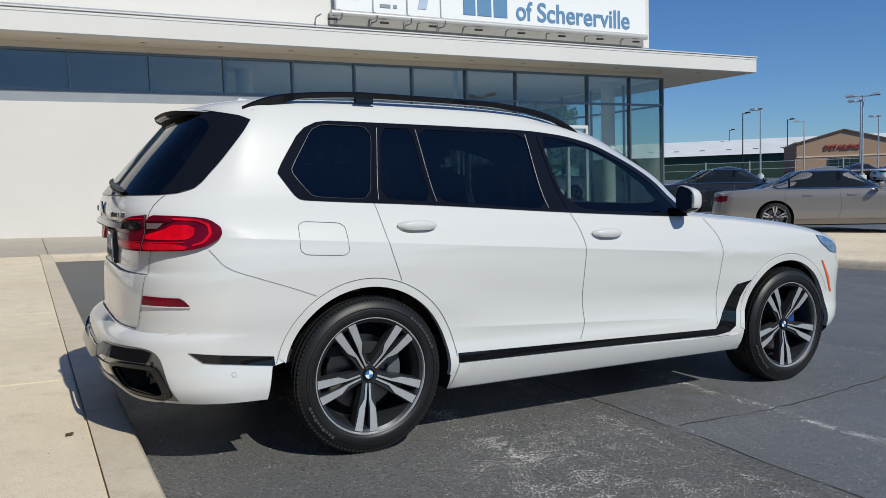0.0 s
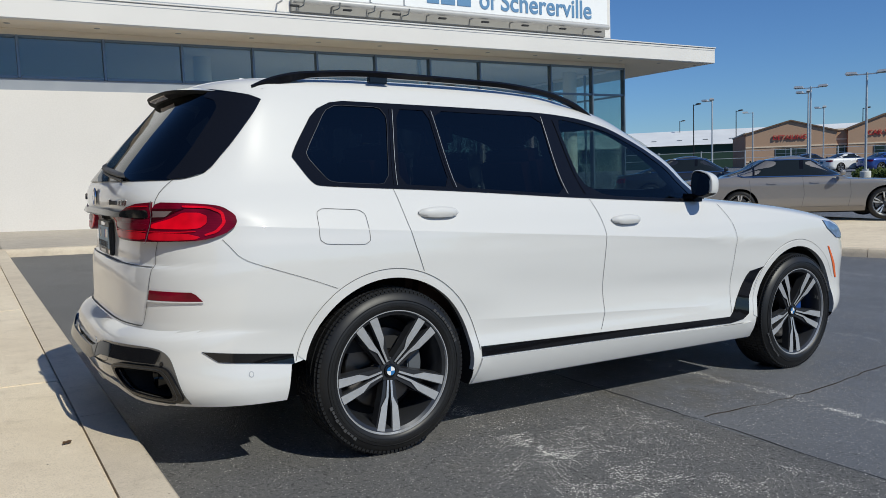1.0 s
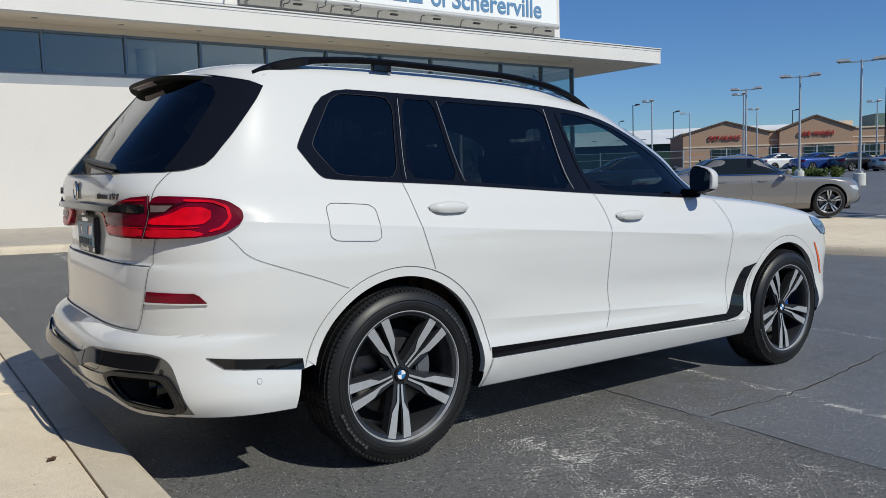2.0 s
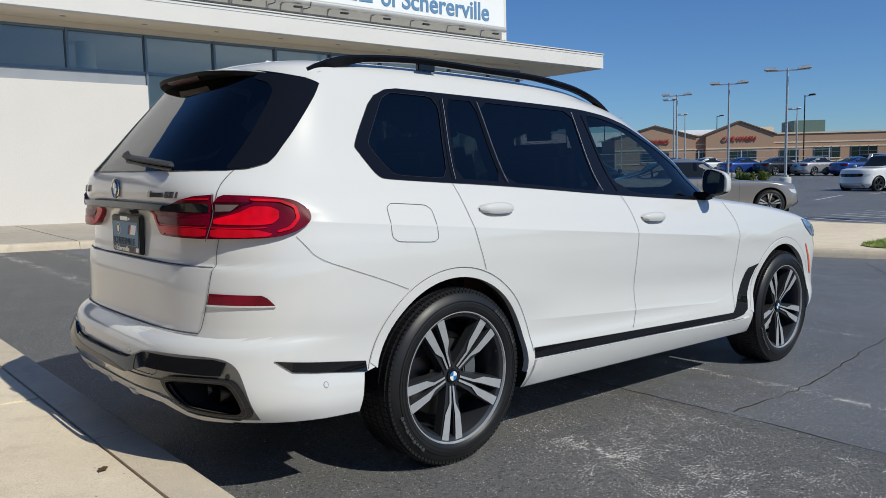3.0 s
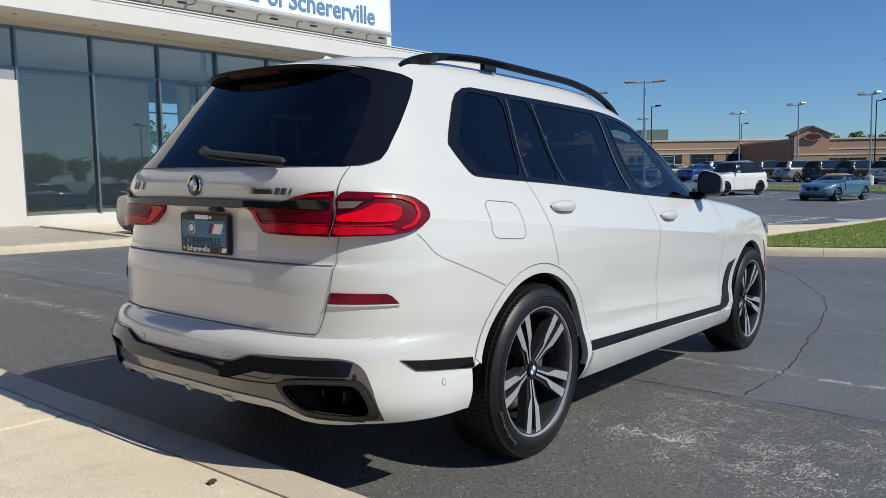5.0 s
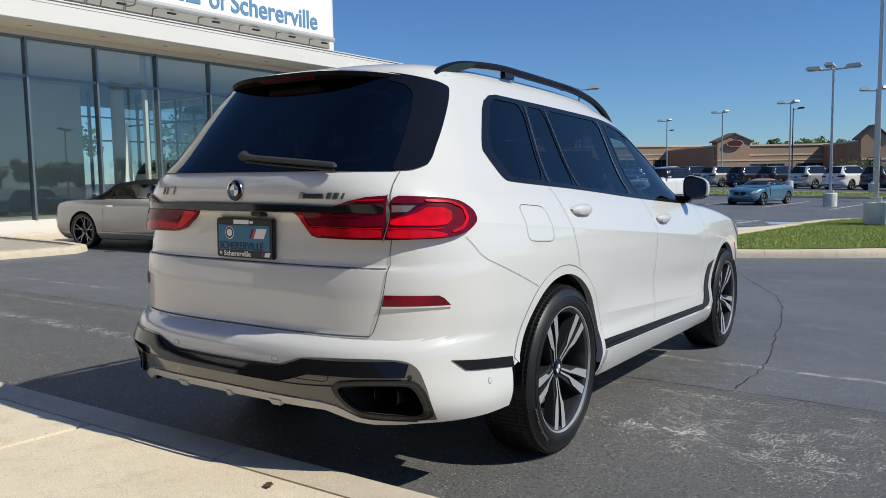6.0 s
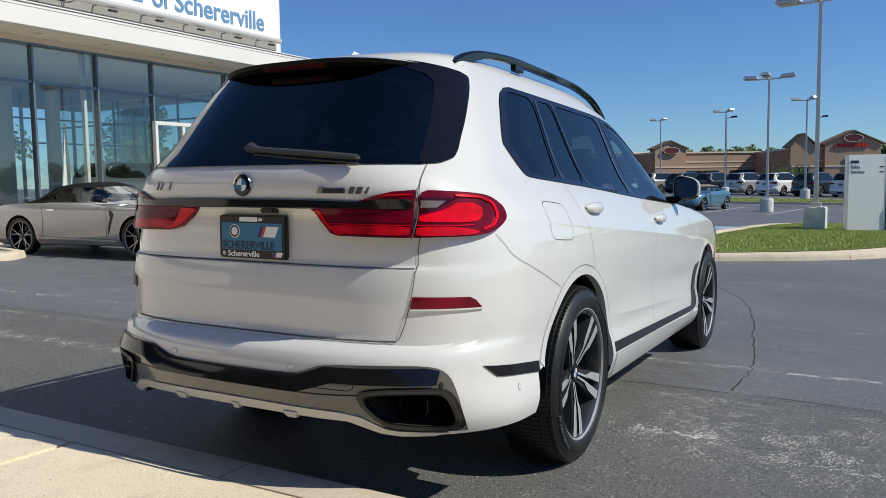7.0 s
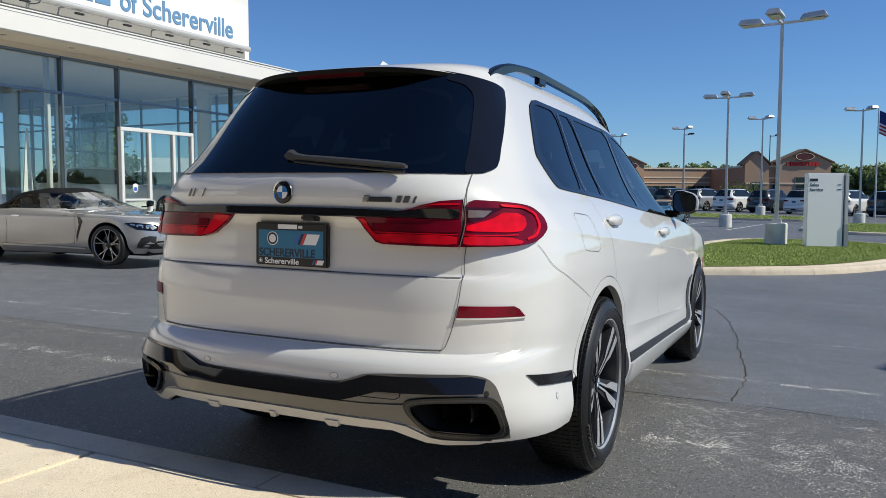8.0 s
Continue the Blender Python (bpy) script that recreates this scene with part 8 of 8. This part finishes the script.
def leaf_cloud(rnd, centres, count, size):
    verts, faces = [], []
    for _ in range(count):
        cx, cy, cz, r = centres[rnd.randrange(len(centres))]
        d = Vector((rnd.gauss(0, 1), rnd.gauss(0, 1), rnd.gauss(0, 0.8))).normalized() * r * (rnd.random() ** 0.45)
        c = Vector((cx, cy, cz)) + d
        u = Vector((rnd.gauss(0, 1), rnd.gauss(0, 1), rnd.gauss(0, 1))).normalized()
        v = u.cross(Vector((rnd.gauss(0, 1), rnd.gauss(0, 1), rnd.gauss(0, 1)))).normalized()
        s = size * rnd.uniform(0.6, 1.4)
        k = len(verts)
        verts += [tuple(c - u * s), tuple(c + v * s * 0.6), tuple(c + u * s), tuple(c - v * s * 0.6)]
        faces.append((k, k + 1, k + 2, k + 3))
    return verts, faces


def make_tree(seed, height, spread, count=4200, size=0.13, mat=None, label="leafy green tree behind the showroom"):
    rnd = random.Random(seed)
    t = tagged(empty("tree"), label, "tree", group="trees")
    bm = bmesh.new()
    tube(bm, [(0, 0, -0.2), (0.03, 0.02, height * 0.25), (0.0, 0.06, height * 0.55), (0.05, 0.0, height * 0.85)], [0.16, 0.12, 0.07, 0.02], 10)
    centres = []
    for k in range(16):
        a, z = rnd.uniform(0, 6.28), height * rnd.uniform(0.3, 0.9)
        l = spread * (1.05 - z / height * 0.65) * rnd.uniform(0.5, 1.0)
        e = (l * math.cos(a), l * math.sin(a), z + l * 0.35)
        tube(bm, [(0, 0, z * 0.85), (e[0] * 0.5, e[1] * 0.5, z + l * 0.1), e], [0.05, 0.03, 0.01], 6)
        centres.append((*e, spread * rnd.uniform(0.28, 0.45)))
        centres.append((e[0] * 0.55, e[1] * 0.55, z + l * 0.2, spread * rnd.uniform(0.25, 0.4)))
    part("trunk", bm, bark, t, "brown trunk and limbs")
    v, f = leaf_cloud(rnd, centres, count, size)
    me = bpy.data.meshes.new("crown")
    me.from_pydata(v, [], f)
    me.materials.append(mat or leaf)
    crown = new("crown", me)
    crown.parent = t
    return t


t1 = stand(make_tree(3, 6.2, 2.3), 25.5, 32.5)
t2 = make_tree(8, 5.5, 2.0)
stand(t2, 29.5, 36.0)
copy_thing(t1, Matrix.Translation((19.0, 36.0, ground_z(19, 36))) @ Matrix.Rotation(1.3, 4, "Z"))
copy_thing(t2, Matrix.Translation((12.0, 38.0, ground_z(12, 38))) @ Matrix.Rotation(2.1, 4, "Z"))


def woodland(name, spots, label, seed, per=900, size=0.30):
    rnd = random.Random(seed)
    centres = []
    for x, y, h in spots:
        for _ in range(7):
            r = rnd.uniform(0.9, 1.9)
            centres.append((x + rnd.uniform(-2.2, 2.2), y + rnd.uniform(-2.2, 2.2), rnd.uniform(h * 0.25, h - r * 0.6), r))
    v, f = leaf_cloud(rnd, centres, per * len(spots), size)
    me = bpy.data.meshes.new(name)
    me.from_pydata(v, [], f)
    me.materials.append(wood_leaf)
    tagged(new(name, me), label, "trees", kind="stuff")


rw = random.Random(11)
woodland("far_trees", [(132 + rw.uniform(0, 10), -32 + k * 1.5, rw.uniform(5.6, 6.8)) for k in range(40)] + [(125 + rw.uniform(0, 10), -75 + k * 3.4, rw.uniform(5.0, 6.4)) for k in range(14)], "dense line of green trees beyond the brick buildings", 21, per=1100, size=0.36)
woodland("trees_behind", [(-60 + k * 4.2, -95 + rw.uniform(-6, 6), rw.uniform(4.0, 6.0)) for k in range(40)], "dark line of trees on the other side of the lot", 22, per=700, size=0.40)
shrub = leaf_material("shrub_leaves", (0.06, 0.10, 0.02), (0.16, 0.20, 0.05))
for k, (x, y, h, w) in enumerate(((43.2, 19.6, 0.8, 1.2), (83.5, 14.5, 1.3, 1.4), (81.0, 23.5, 1.0, 1.5), (84.0, 5.6, 3.0, 1.5), (84.5, 4.2, 2.6, 1.2), (84.0, -0.5, 1.5, 1.0), (46.0, 22.4, 0.7, 1.0))):
    rnd = random.Random(40 + k)
    cs = [(rnd.uniform(-w, w) * 0.6, rnd.uniform(-w, w) * 0.6, h * rnd.uniform(0.3, 0.7), h * 0.42) for _ in range(9)]
    v, f = leaf_cloud(rnd, cs, 900, 0.10)
    me = bpy.data.meshes.new("shrub")
    me.from_pydata(v, [], f)
    me.materials.append(shrub)
    tagged(stand(new("shrub", me), x, y), "low green shrub at the kerb", "shrub", group="shrubs")

# flag on its pole
flag = tagged(empty("flag_pole"), "tall flag pole with a striped red, white and blue flag", "flag")
stand(flag, 52.0, -5.2)
bm = bmesh.new()
tube(bm, [(0, 0, 0), (0, 0, 6.9)], [0.06, 0.03], 10)
part("pole", bm, galv, flag)
white_cloth, red_cloth, blue_cloth = material("white_cloth", (0.7, 0.7, 0.7), 0.9), material("red_cloth", (0.4, 0.03, 0.04), 0.9), material("blue_cloth", (0.02, 0.04, 0.16), 0.9)
for k in range(13):
    bm = bmesh.new()
    prev = None
    u0 = 0.0 if k > 6 else 0.9
    for i in range(13):
        u = u0 + (2.2 - u0) * i / 12
        row = [bm.verts.new((0.12 * math.sin(u * 3.0) * u * 0.5, -0.06 - u * 0.8, 6.7 - 0.11 * (k + q) - u * 0.5 + 0.05 * math.sin(u * 2))) for q in (0, 1)]
        if prev:
            bm.faces.new((prev[0], prev[1], row[1], row[0]))
        prev = row
    part("stripe", bm, red_cloth if k % 2 == 0 else white_cloth, flag)
bm = bmesh.new()
prev = None
for i in range(7):
    u = 0.9 * i / 6
    row = [bm.verts.new((0.12 * math.sin(u * 3.0) * u * 0.5, -0.06 - u * 0.8, 6.7 - 0.11 * q - u * 0.5 + 0.05 * math.sin(u * 2))) for q in (0, 7)]
    if prev:
        bm.faces.new((prev[0], prev[1], row[1], row[0]))
    prev = row
part("canton", bm, blue_cloth, flag)
# lot behind the camera, mirrored in the glass front
for x, y in ((14.0, -22.0), (30.0, -24.0), (-4.0, -26.0)):
    copy_thing(two, Matrix.Translation((x, y, ground_z(x, y))) @ Matrix.Rotation(0.4, 4, "Z"))
for k in range(8):
    park_copy(SUVS["dark" if k % 3 else "silver"], -6 + k * 4.4, -20.0, 78)
copy_thing(two, Matrix.Translation((5.75, -9.25, ground_z(5.75, -9.25))) @ Matrix.Rotation(0.9, 4, "Z"))

# a dry leaf on the walkway
bm = bmesh.new()
rib = [bm.verts.new((0.05 * t - 0.025, 0.0, 0.004 + 0.004 * math.sin(3 * t))) for t in np.linspace(0, 1, 7)]
for sg in (-1, 1):
    edge = [bm.verts.new((v.co.x, sg * 0.016 * math.sin(math.pi * i / 6) * (1 + 0.25 * (i % 2)), 0.009 + 0.003 * (i % 2))) for i, v in enumerate(rib)]
    for i in range(6):
        bm.faces.new((rib[i], rib[i + 1], edge[i + 1], edge[i]) if sg > 0 else (rib[i + 1], rib[i], edge[i], edge[i + 1]))
leaf_ob = mesh_object("dry_leaf", bm, material("dry_leaf", (0.10, 0.055, 0.025), 0.8, vary=0.2, size=40))
tagged(leaf_ob, "small curled brown dry leaf on the concrete walkway", "leaf")
leaf_ob.matrix_world = Matrix.Translation((-1.335, -0.41, ground_z(-1.335, -0.41) + 0.132)) @ Matrix.Rotation(0.7, 4, "Z")

# unseen wall behind the camera, added to block sky light from the car's rear
tagged(mesh_object("wall_west", box_bm(-11.3, -11.0, -14.0, 10.0, -0.8, 7.0, bevel=0.02), material("shade_wall_render", (0.11, 0.108, 0.105), 0.85, vary=0.2, size=2.0)), "unseen dark grey wall, added to block light behind the camera", "wall", kind="structure")
